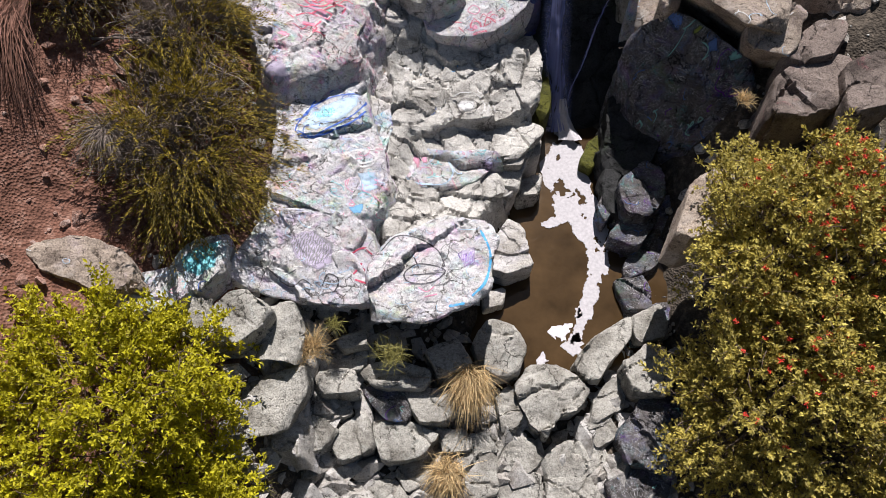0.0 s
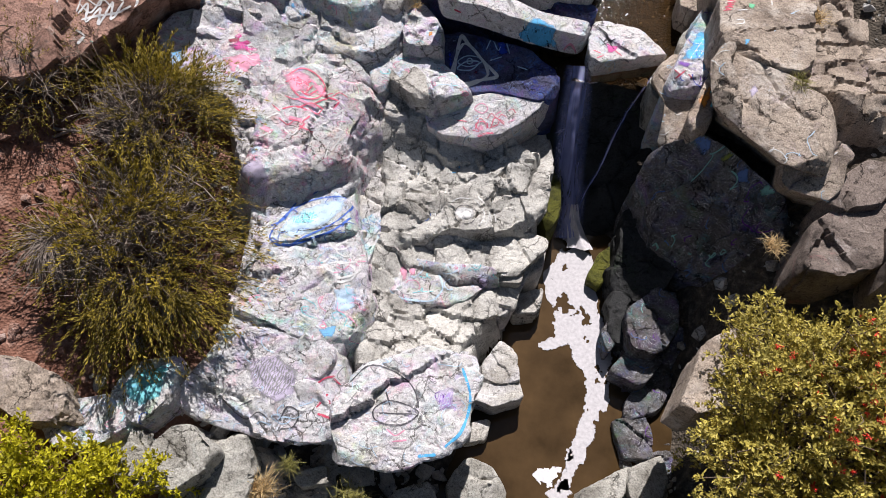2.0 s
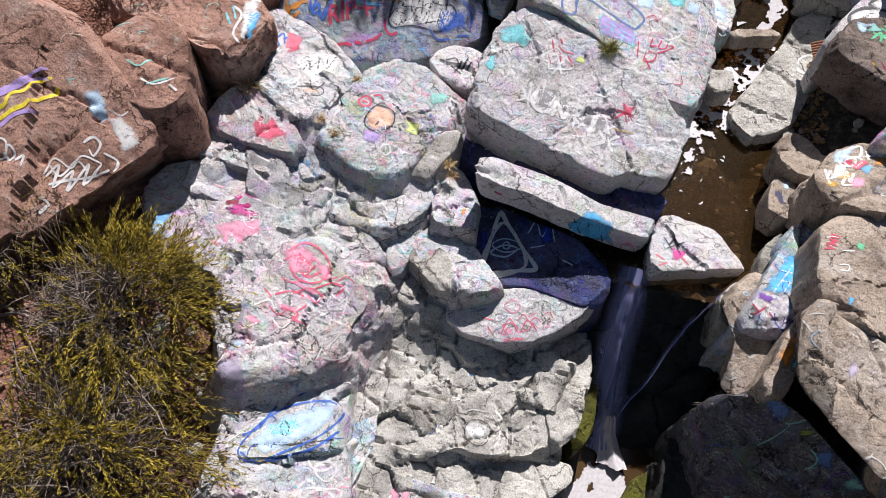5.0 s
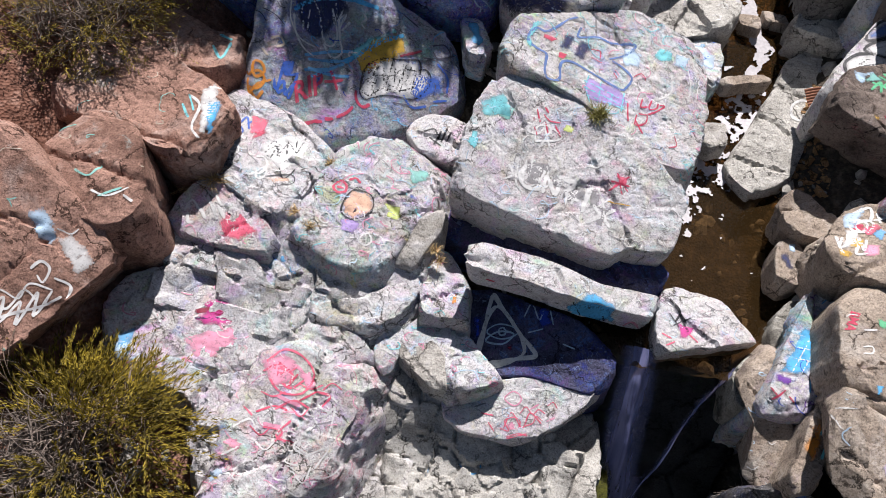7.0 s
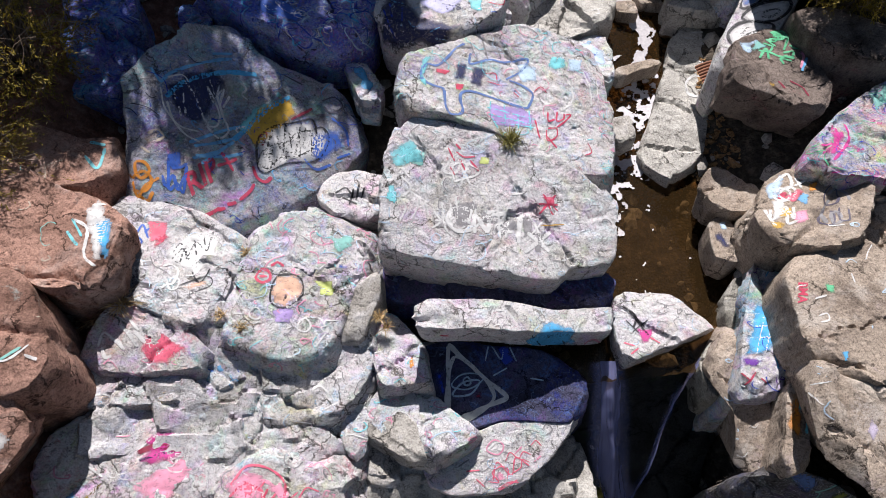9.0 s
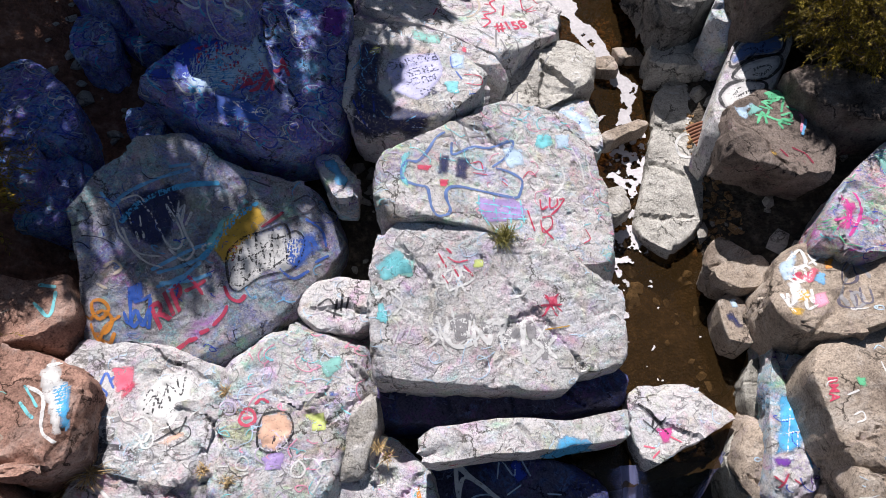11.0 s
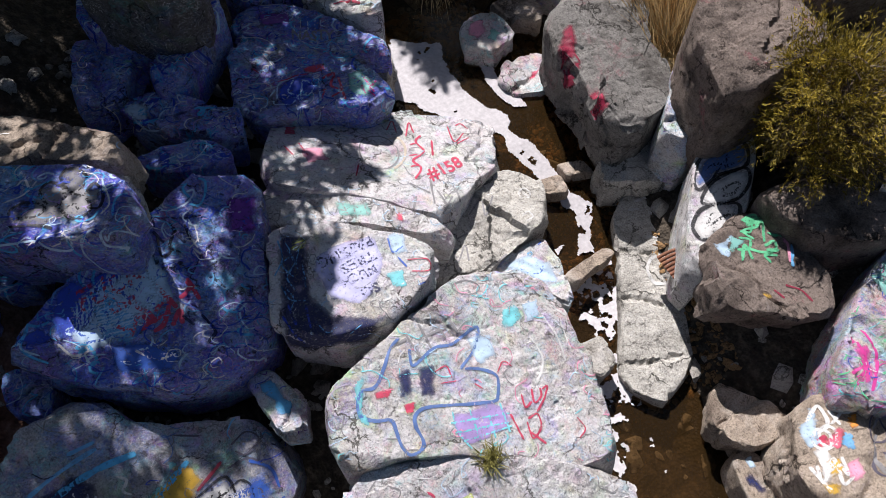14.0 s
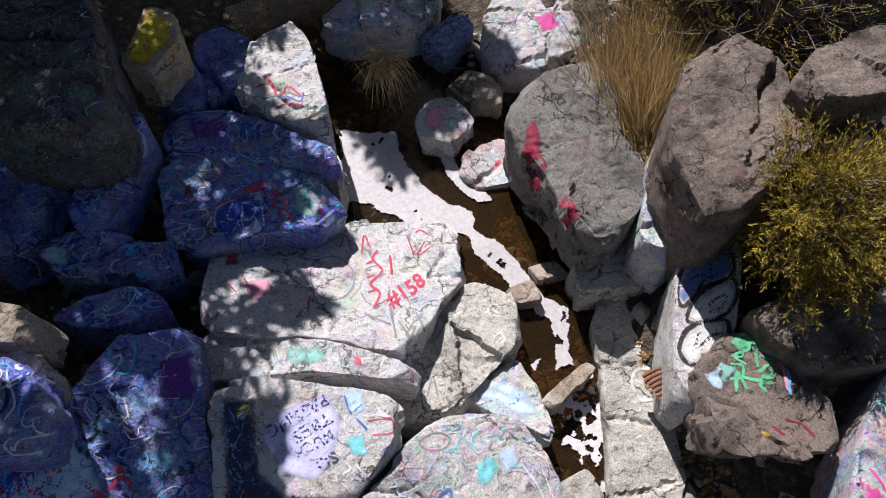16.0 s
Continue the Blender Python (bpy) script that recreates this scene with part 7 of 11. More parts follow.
TUFTS = [
    (1.34, 15.2, 2.52, 0.14, 220, 0.32, GRASS, 0.7), (0.4, 15.75, 2.5, 0.08, 60, 0.14, STRAW, 0.7), (0.82, 15.55, 2.45, 0.08, 80, 0.16, GRASS, 0.7),
    (-2.3, 4.05, -0.3, 0.2, 420, 0.6, STRAW, 0.5), (-0.9, 4.1, -0.7, 0.25, 260, 0.4, GRASS, 0.8), (-4.7, 4.6, 0.5, 0.2, 300, 0.45, STRAW, 0.6),
    (5.75, 10.72, 2.35, 0.14, 200, 0.34, GRASS, 0.7), (6.35, 12.4, 2.2, 0.16, 220, 0.4, STRAW, 0.7), (-4.45, 13.1, 2.2, 0.14, 260, 0.5, STRAW, 0.6),
    (5.4, 13.0, 2.3, 0.1, 120, 0.22, STRAW, 0.7), (-0.75, 12.85, 1.5, 0.06, 80, 0.2, STRAW, 0.6), (-3.3, 12.9, 1.9, 0.06, 80, 0.2, GRASS, 0.7),
    (5.5, 8.3, 1.2, 0.14, 160, 0.34, STRAW, 0.7), (-3.2, 1.9, -1.0, 0.25, 260, 0.5, GRASS, 0.8), (-1.9, 4.5, -0.3, 0.1, 120, 0.3, GRASS, 0.7)]
TUFTS += [
    (-3.23, 13.18, 2.20, 0.07, 60, 0.16, STRAW, 0.7), (-2.93, 12.97, 2.16, 0.07, 60, 0.16, STRAW, 0.7), (-2.66, 12.79, 2.08, 0.07, 70, 0.18, STRAW, 0.7), (-2.58, 13.27, 2.09, 0.07, 60, 0.16, STRAW, 0.7), (-2.48, 13.66, 2.11, 0.07, 60, 0.16, STRAW, 0.7), (-4.14, 13.12, 2.41, 0.07, 220, 0.45, STRAW, 0.7), (-3.72, 11.95, 1.93, 0.07, 60, 0.16, STRAW, 0.7), (-3.43, 11.92, 1.73, 0.07, 70, 0.16, STRAW, 0.7), (-0.84, 12.96, 1.60, 0.07, 70, 0.20, STRAW, 0.7), (-2.90, 12.62, 1.76, 0.07, 60, 0.16, STRAW, 0.7), (-2.59, 13.89, 2.17, 0.07, 60, 0.15, STRAW, 0.7)]
for k, (x, y, z, r, n, L, mat, sp) in enumerate(TUFTS):
    tuft("grass_tuft", "small tuft of green grass in a crack" if mat is GRASS else "dry straw-coloured grass tuft among the rocks", (x, y, z), r, n, L, mat, spread=sp, seed=40 + k)
tuft("thatch", "matted heap of dead brown reeds", (0.5, 3.9, -1.35), 0.3, 900, 1.0, STRAW, lean=(0.0, -0.6, 0.6), spread=0.3, droop=0.7, width=0.014, seed=70)
tuft("thatch", "heap of olive brown dead grass", (0.1, 2.3, -1.7), 0.3, 600, 0.7, STRAW, lean=(-0.2, -0.5, 0.6), spread=0.4, droop=0.7, width=0.014, seed=71)
tuft("reeds", "tall stand of dry yellow reeds", (7.3, 20.9, 1.7), 0.8, 1500, 1.6, STRAW, lean=(-0.25, -0.35, 1.0), spread=0.3, droop=0.35, width=0.014, seed=72)
tuft("reeds", "dry yellow reeds leaning over the boulders", (6.9, 20.3, 1.9), 0.5, 900, 1.3, STRAW, lean=(-0.4, -0.5, 0.9), spread=0.35, droop=0.45, width=0.014, seed=73)
for k, (x, y) in enumerate(((7.1, 20.2), (7.6, 20.6), (7.0, 20.9), (7.9, 21.4))):
    tuft("reeds", "tall upright dry yellow reeds behind the boulders", (x, y, 1.7), 0.4, 600, 2.5, STRAW, lean=(0.05, 0.3, 1.0), spread=0.2, droop=0.25, width=0.018, seed=90 + k)
tuft("dry_brush", "pale dry brush caught above the creek", (3.9, 23.3, 2.6), 0.3, 240, 0.8, STRAW, lean=(-0.1, -0.9, 0.5), spread=0.6, droop=0.6, width=0.016, seed=74)
RUSTY_TWIG = plain("rusty_twig", (0.17, 0.085, 0.06), 0.9, 0.4, 12)
tuft("dry_brush", "hanging dead brown brush on the red bank", (-7.0, 8.7, 3.05), 0.3, 520, 1.9, RUSTY_TWIG, lean=(0.0, -1.0, 0.12), spread=0.22, droop=0.5, width=0.014, seed=75)
tuft("dry_brush", "fountain of bare grey stems beside the broom bush", (-5.36, 6.88, 2.2), 0.2, 420, 0.9, GREYTWIG, lean=(0.0, -0.6, 0.5), spread=0.42, droop=0.6, width=0.012, seed=79)
tuft("dry_brush", "dead brown brush on the red bank", (-6.3, 10.2, 2.8), 0.6, 500, 1.0, TWIG, lean=(0.1, -0.6, 0.5), spread=0.5, droop=0.5, width=0.014, seed=76)
tuft("twig_bush", "bare pinkish twig bush in the gorge", (4.15, 10.5, 0.2), 0.15, 120, 0.6, GREYTWIG, lean=(-0.1, -0.5, 0.6), spread=0.6, droop=0.1, width=0.012, seed=77)


# openings in the crown, by where their light falls
PATCHES = [(-2.88, 17.17, 0.16), (-2.67, 17.19, 0.17), (-2.46, 17.18, 0.17), (-2.21, 17.15, 0.15), (-1.98, 17.2, 0.12), (-4.12, 16.11, 0.1), (-3.94, 16.07, 0.15), (-3.96, 15.85, 0.15), (-3.43, 16.65, 0.08), (-0.92, 19.06, 0.19), (-1.03, 18.7, 0.17), (-0.97, 18.88, 0.14), (-1.82, 19.04, 0.22), (-3.28, 19.83, 0.3), (-2.77, 19.54, 0.3), (-3.7, 19.95, 0.3), (-2.64, 19.57, 0.28), (-1.56, 19.69, 0.22), (0.5, 20.38, 0.16), (0.92, 20.62, 0.14), (0.42, 19.16, 0.1), (0.87, 19.82, 0.12), (-2.06, 18.44, 0.29), (-1.83, 18.65, 0.22), (-1.56, 18.55, 0.19), (-0.88, 18.93, 0.19), (-0.94, 18.67, 0.17), (-0.92, 18.28, 0.2), (-1.56, 18.15, 0.17), (-2.55, 18.16, 0.26), (-2.39, 17.85, 0.26), (-2.03, 18.02, 0.19), (-2.62, 17.72, 0.22)]


def shade_tree():
    """A tree upslope whose crown throws the dappled shade over the upper boulders."""
    rng = np.random.RandomState(9)
    foot = (-7.0, 27.5, 4.8)
    root = new("tree")
    root.location = foot
    bpy.context.view_layer.update()
    tagged(root, "spreading leafy tree on the slope above the creek", "tree")
    foot_print = [(-9, 14.8), (-4.38, 15.3), (-3.98, 15.72), (-3.42, 15.88), (-2.80, 16.13), (-2.45, 16.37), (-2.02, 16.87), (-1.45, 17.33), (-0.74, 17.61), (-0.05, 16.95), (0.23, 17.34), (0.14, 17.94), (0.4, 18.33), (0.22, 18.64), (0.31, 19.29), (0.51, 19.56), (1.15, 19.54), (1.41, 20.16), (1.26, 20.73), (1.97, 20.96), (2.25, 21.3), (2.15, 21.86), (1.89, 22.37), (1.9, 22.9), (1.85, 23.6), (1.9, 24.3), (3.2, 24.2), (3.4, 23.0), (6, 22.9), (6.5, 30), (-9, 30)]
    x, y = rng.uniform(-9, 12, 24000), rng.uniform(14.5, 30, 24000)
    q = np.stack([x, y, np.zeros_like(x)], 1)
    d = inside(foot_print, x, y) + 0.14 * fbm(q * 1.6, 3)
    # unseen extra leaves over the right bank, added to darken it
    d = np.maximum(d, inside([(7.9, 19.2), (12, 17.0), (12, 30), (8.5, 30), (8.4, 22)], x, y))
    gap = np.ones(len(x), bool)
    for hx, hy, hr in PATCHES:
        gap &= np.hypot(x - hx, y - hy) > hr * (1.35 + 0.5 * vnoise(q * 2.5))
    keep = (d > 0) & gap & ((fbm(q * 0.62 + 40, 3) > -0.62) | (x > -3.5))
    x, y = x[keep], y[keep]
    zc = rng.uniform(9.0, 11.5, len(x))
    k = (zc - 3.0) / SUN.z
    p = np.stack([x + SUN.x * k, y + SUN.y * k, zc], 1)
    idx = np.repeat(np.arange(len(p)), 7)
    b = p[idx] + rng.randn(len(idx), 3) * 0.08
    v, f = leaves(b, unit(rng.randn(len(idx), 3)), 0.2, 0.12, rng)
    child("crown", from_arrays("crown", v, f, LEAF_OLIVE, False), root)["kind"] = "stuff"
    top = np.array([-6.2, 27.0, 9.5])
    v, f = tubes([bend(foot, top, rng, 9, 0.04)], [(0.34, 0.2)])
    child("trunk", from_arrays("trunk", v, f, TWIG), root)
    inner = p[(p[:, 0] < -3) & (p[:, 1] > 23)]
    v, f = tubes([bend(top, e, rng, 8, 0.08) for e in inner[rng.permutation(len(inner))[:30]]], [(0.1, 0.02)] * 30)
    child("branchwork", from_arrays("branchwork", v, f, TWIG), root)["kind"] = "stuff"


shade_tree()


# a fallen frond, rusty brown, curled against the pillar
frond = new("fallen_frond")
frond.location = (5.09, 16.63, 1.85)
bpy.context.view_layer.update()
tagged(frond, "curled rusty brown fallen frond wedged beside a boulder", "leaf litter")
RUST = plain("rusty_frond", (0.2, 0.09, 0.055), 0.8, 0.35, 10)
for k in range(11):
    a = k / 10
    arc = [(4.92 + 0.34 * math.sin(t) + 0.05 * a, 16.95 - 0.62 * a + 0.1 * math.cos(t), 1.72 + 0.2 * math.sin(t * 1.2)) for t in np.linspace(0.1, 2.4, 9)]
    v, f = tubes([arc], [(0.03, 0.016)])
    child("rib", from_arrays("rib", v, f, RUST), frond)


# ---- spray paint ----
def paint_material(name, col):
    """Matt spray paint, worn through to the stone in specks and thin at the edge of strokes."""
    m, n, l, b = material(name, 0.6)
    geo = n.new("ShaderNodeNewGeometry")
    a = noise_node(n, l, geo.outputs["Position"], 5, 4, 0.6)
    r = ramp_node(n, [(0.25, tuple(c * 0.75 for c in col)), (0.75, tuple(min(1, c * 1.15) for c in col))])
    l.new(a.outputs["Fac"], r.inputs["Fac"])
    l.new(r.outputs["Color"], b.inputs["Base Color"])
    w = noise_node(n, l, geo.outputs["Position"], 17, 8, 0.8)
    rw = ramp_node(n, [(0.30, (0.08, 0.08, 0.08)), (0.47, (0.92, 0.92, 0.92))])
    l.new(w.outputs["Fac"], rw.inputs["Fac"])
    coat = n.new("ShaderNodeAttribute")
    coat.attribute_name = "coat"
    t = n.new("ShaderNodeBsdfTransparent")
    mx = n.new("ShaderNodeMixShader")
    l.new(mix_node(n, l, 1.0, rw.outputs["Color"], coat.outputs["Color"], "MULTIPLY"), mx.inputs[0])
    l.new(t.outputs[0], mx.inputs[1])
    l.new(b.outputs[0], mx.inputs[2])
    l.new(mx.outputs[0], n["Material Output"].inputs["Surface"])
    return m


PAINT = {k: paint_material("paint_" + k, c) for k, c in dict(
    red=(0.56, 0.05, 0.11), pinkred=(0.72, 0.12, 0.2), pink=(0.78, 0.32, 0.45), magenta=(0.6, 0.05, 0.28), wine=(0.25, 0.02, 0.05),
    blue=(0.04, 0.12, 0.5), cobalt=(0.03, 0.07, 0.5), navy=(0.02, 0.025, 0.09), steel=(0.1, 0.18, 0.42), skyblue=(0.15, 0.42, 0.72), azure=(0.08, 0.42, 0.75),
    paleblue=(0.5, 0.66, 0.82), cyan=(0.2, 0.62, 0.68), teal=(0.25, 0.55, 0.5), green=(0.12, 0.5, 0.26), lime=(0.55, 0.62, 0.2), olive=(0.25, 0.28, 0.05),
    yellow=(0.75, 0.6, 0.03), ochre=(0.6, 0.36, 0.04), orange=(0.7, 0.26, 0.03), peach=(0.78, 0.48, 0.34), tan=(0.55, 0.47, 0.38),
    violet=(0.14, 0.03, 0.3), lilac=(0.42, 0.3, 0.62), lilacpale=(0.55, 0.48, 0.62), lavender=(0.56, 0.55, 0.85),
    white=(0.72, 0.71, 0.7), gray=(0.28, 0.27, 0.28), dusk=(0.1, 0.09, 0.13), charcoal=(0.07, 0.065, 0.075), black=(0.015, 0.015, 0.02)).items()}
PAINT_NAME = {"pinkred": "rosy red", "skyblue": "sky blue", "paleblue": "pale blue", "lilacpale": "pale lilac", "dusk": "dark grey", "steel": "steel blue"}
DOWN = Vector((0.0, 0.44, -0.9)).normalized()
_trees = {}


def on_rock(key, xy, z):
    """The place on a boulder's skin under plan points, just above the stone; nan where there is none."""
    if key not in _trees:
        me = ROCKS[key].data
        _trees[key] = BVHTree.FromPolygons([v.co for v in me.vertices], [p.vertices for p in me.polygons])
    t = _trees[key]
    out = np.full((len(xy), 3), np.nan)
    for i, (x, y) in enumerate(xy):
        start = Vector((x, y, z[i])) - DOWN * 0.8
        hit, nrm, _, dist = t.ray_cast(start, DOWN, 2.2)
        if hit is not None:
            if nrm.dot(DOWN) > 0:
                nrm = -nrm
            out[i] = hit + nrm * 0.006 - DOWN * 0.004
    return out


def plane_z(key, xy):
    z, sx, sy, cx, cy = ROCK_PLANE[key]
    return z + sx * (xy[:, 0] - cx) + sy * (xy[:, 1] - cy)


def paint_mesh(name, key, colour, xy, faces, label, coat=None):
    P = on_rock(key, xy, plane_z(key, xy))
    ok = ~np.isnan(P[:, 0])
    faces = faces[ok[faces].all(1)]
    if not len(faces):
        return None
    q = P[faces]
    span = np.linalg.norm(q.max(1) - q.min(1), axis=1)
    faces = faces[span < 0.2]
    if not len(faces):
        return None
    used = np.unique(faces)
    back = np.full(len(P), -1)
    back[used] = np.arange(len(used))
    me = from_arrays(name, P[used], back[faces], PAINT[colour])
    thick = np.full(len(used), 0.9) if coat is None else coat[used]
    me.attributes.new("coat", "FLOAT", "POINT").data.foreach_set("value", thick.astype(np.float32))
    return child(name, me, ROCKS[key], label)


def curve(pts, step=0.025):
    P = np.array(pts, float)
    if len(P) > 2:
        Q = np.vstack([2 * P[0] - P[1], P, 2 * P[-1] - P[-2]])
        if np.allclose(P[0], P[-1]):
            Q[0], Q[-1] = P[-2], P[1]
        out = []
        for i in range(1, len(Q) - 2):
            n = max(2, int(np.linalg.norm(Q[i + 1] - Q[i]) / step))
            t = np.linspace(0, 1, n, endpoint=False)[:, None]
            out.append(0.5 * (2 * Q[i] + (Q[i + 1] - Q[i - 1]) * t + (2 * Q[i - 1] - 5 * Q[i] + 4 * Q[i + 1] - Q[i + 2]) * t ** 2 + (3 * Q[i] - Q[i - 1] - 3 * Q[i + 1] + Q[i + 2]) * t ** 3))
        return np.vstack(out + [P[-1:]])
    n = max(2, int(np.linalg.norm(P[1] - P[0]) / step))
    return P[0] + (P[1] - P[0]) * np.linspace(0, 1, n + 1)[:, None]


def ribbons(polylines, width, rng):
    XY, FF, off = [], [], 0
    for pts in polylines:
        C = curve(pts)
        T = np.gradient(C, axis=0)
        T /= np.linalg.norm(T, axis=1)[:, None] + 1e-9
        N = np.c_[-T[:, 1], T[:, 0]]
        n = len(C)
        w = width * 0.5 * (1 + 0.25 * vnoise(np.c_[np.arange(n) * 0.23, np.full(n, rng.rand() * 90), np.zeros(n)]))
        w[[0, -1]] *= 0.6
        XY.append(np.stack([C - N * w[:, None], C, C + N * w[:, None]], 1).reshape(-1, 2))
        i = np.arange(n - 1) * 3 + off
        FF += [np.stack([i, i + 1, i + 4, i + 3], 1), np.stack([i + 1, i + 2, i + 5, i + 4], 1)]
        off += n * 3
    return np.vstack(XY), np.vstack(FF)


def lines(key, colour, width, polylines):
    for k, pts in enumerate(polylines):
        xy, f = ribbons([pts], width, np.random.RandomState(k + int(width * 999)))
        paint_mesh("painted_line", key, colour, xy, f, PAINT_NAME.get(colour, colour) + " sprayed line")


def patch(key, colour, poly, step=0.028):
    P = np.array(poly)
    lo, hi = P.min(0) - 0.05, P.max(0) + 0.05
    xs, ys = np.arange(lo[0], hi[0], step), np.arange(lo[1], hi[1], step)
    X, Y = np.meshgrid(xs, ys)
    x, y = X.ravel(), Y.ravel()
    nx = len(xs)
    rim = inside(poly, x, y) + 0.035 * fbm(np.c_[x, y, np.zeros_like(x)] * 6, 3)
    keep = rim > 0
    fade = min(0.09, 0.16 * math.sqrt(float(np.prod(hi - lo))))
    a = (np.arange(len(ys) - 1)[:, None] * nx + np.arange(nx - 1)[None, :]).ravel()
    f = np.stack([a, a + 1, a + nx + 1, a + nx], 1)
    f = f[keep[f].all(1)]
    return paint_mesh("painted_patch", key, colour, np.c_[x, y], f, PAINT_NAME.get(colour, colour) + " sprayed patch", 0.25 + 0.68 * smooth(0, fade, rim)) if len(f) else None


def words(key, colour, text, p0, p1, up):
    """Lettering laid on a boulder, letter by letter: from p0 to p1 along its foot, up tells its height."""
    p0, p1, up = np.array(p0), np.array(p1), np.array(up)

    def glyphs(body):
        cu = bpy.data.curves.new("letter", "FONT")
        cu.body = body
        cu.offset = 0.025
        cu.resolution_u = 2
        tmp = bpy.data.objects.new("letter", cu)
        me = bpy.data.meshes.new_from_object(tmp)
        bpy.data.objects.remove(tmp)
        bpy.data.curves.remove(cu)
        return me

    def span(body):
        me = glyphs(body)
        xs = [v.co.x for v in me.vertices]
        bpy.data.meshes.remove(me)
        return min(xs), max(xs)

    width = span(text)[1]
    metres = np.linalg.norm(p1 - p0) / width
    for k, ch in enumerate(text):
        start = span(text[:k + 1])[1] - span(ch)[1]
        me = glyphs(ch)
        bm = bmesh.new()
        bm.from_mesh(me)
        bpy.data.meshes.remove(me)
        bmesh.ops.triangulate(bm, faces=bm.faces[:])
        for _ in range(4):
            longs = [e for e in bm.edges if e.calc_length() * metres > 0.05]
            if longs:
                bmesh.ops.subdivide_edges(bm, edges=longs, cuts=1)
                bmesh.ops.triangulate(bm, faces=bm.faces[:])
        V = np.array([tuple(v.co) for v in bm.verts])
        bm.verts.index_update()
        f = np.array([[v.index for v in fc.verts] for fc in bm.faces])
        bm.free()
        wob = 0.05 * math.sin(k * 2.7)
        xy = p0 + np.outer((V[:, 0] + start) / width, p1 - p0) + np.outer(V[:, 1] / 0.72 + wob, up - p0)
        paint_mesh("letter", key, colour, xy, f, PAINT_NAME.get(colour, colour) + " painted letter")


def scribbles(key, count, colours, seed, size=(0.07, 0.24), width=0.012):
    """Old overlapping spray marks, loops and curls, too worn to tell apart."""
    rng = np.random.RandomState(seed)
    me = ROCKS[key].data
    co = np.array([tuple(v.co) for v in me.vertices])
    z, sx, sy, cx, cy = ROCK_PLANE[key]
    top = co[co[:, 2] > z + sx * (co[:, 0] - cx) + sy * (co[:, 1] - cy) - 0.25]
    for c in colours:
        strokes = []
        for _ in range(count):
            o = top[rng.randint(len(top))][:2]
            s = rng.uniform(*size)
            n = rng.randint(3, 9)
            a = np.cumsum(rng.uniform(0.5, 1.6, n)) * rng.choice([-1, 1])
            drift = rng.uniform(-0.6, 0.6, 2) * s
            strokes.append([tuple(o + s * 0.45 * np.array([math.cos(t), math.sin(t) * 0.8]) * rng.uniform(0.5, 1.1) + drift * k * 0.45) for k, t in enumerate(a)])
        xy, f = ribbons(strokes, width * rng.uniform(0.8, 1.3), rng)
        ob = paint_mesh("scrawl", key, c, xy, f, PAINT_NAME.get(c, c) + " worn spray scrawl")
        if ob:
            ob["kind"] = "stuff"


patch("face_w3", "paleblue", [(5.01, 14.12), (5.25, 14.27), (5.32, 14.14), (5.09, 13.83), (4.91, 13.83)])
patch("face_w3", "white", [(4.93, 13.81), (5.14, 13.80), (5.04, 13.52), (4.82, 13.46)])
patch("face_w3", "pinkred", [(5.12, 13.81), (5.35, 13.96), (5.42, 13.84), (5.17, 13.62)])
patch("face_w3", "pink", [(5.13, 13.56), (5.34, 13.54), (5.29, 13.36), (5.10, 13.33)])
patch("face_w3", "ochre", [(4.91, 13.42), (5.09, 13.38), (5.00, 13.30), (4.89, 13.33)])
patch("face_w3", "orange", [(5.53, 14.00), (5.68, 13.96), (5.57, 13.79), (5.45, 13.82)])
patch("face_w3", "skyblue", [(5.34, 13.88), (5.48, 13.77), (5.35, 13.62), (5.26, 13.70)])
lines("face_w3", "white", 0.035, [[(5.17, 13.96), (5.26, 13.98), (5.31, 13.89), (5.24, 13.77), (5.12, 13.77), (5.10, 13.86), (5.17, 13.96)], [(4.95, 13.72), (4.93, 13.57), (5.08, 13.58), (5.09, 13.43), (5.17, 13.62)], [(5.32, 13.97), (5.55, 14.04)]])
lines("face_w3", "gray", 0.045, [[(5.69, 13.71), (5.84, 13.77), (5.93, 13.68), (5.87, 13.54)], [(5.71, 13.62), (5.53, 13.46), (5.46, 13.25)], [(5.65, 13.28), (5.65, 13.40), (5.55, 13.33), (5.54, 13.21), (5.65, 13.24)]])
patch("round_q10", "navy", [(4.46, 13.91), (4.61, 13.94), (4.67, 13.66), (4.52, 13.63)])
patch("round_q10", "paleblue", [(4.59, 14.13), (4.72, 14.12), (4.71, 13.95), (4.54, 13.97)])
lines("big_g", "white", 0.055, [[(0.65, 14.12), (0.48, 14.18), (0.33, 14.12), (0.29, 13.95), (0.38, 13.85), (0.55, 13.85), (0.59, 13.96), (0.48, 13.99)], [(0.64, 13.81), (0.67, 14.07), (0.83, 13.83), (0.88, 14.13)], [(0.97, 14.07), (1.17, 14.08), (0.97, 13.89), (1.19, 13.82)], [(1.32, 14.05), (1.26, 13.66)], [(1.41, 13.81), (1.69, 13.53)], [(1.76, 13.82), (1.33, 13.52)]])
lines("big_g", "white", 0.025, [[(0.43, 14.57), (0.43, 14.78), (0.60, 14.85), (0.66, 14.73)], [(0.66, 14.84), (0.82, 14.71), (0.66, 14.61)], [(0.21, 14.07), (0.23, 13.88), (0.34, 13.76)], [(-0.32, 14.64), (-0.20, 14.48), (-0.33, 14.34)], [(1.23, 14.37), (1.43, 14.39)], [(1.86, 13.39), (2.13, 13.48)]])
patch("big_g", "gray", [(0.57, 14.27), (0.75, 14.24), (0.74, 14.14), (0.57, 14.15)])
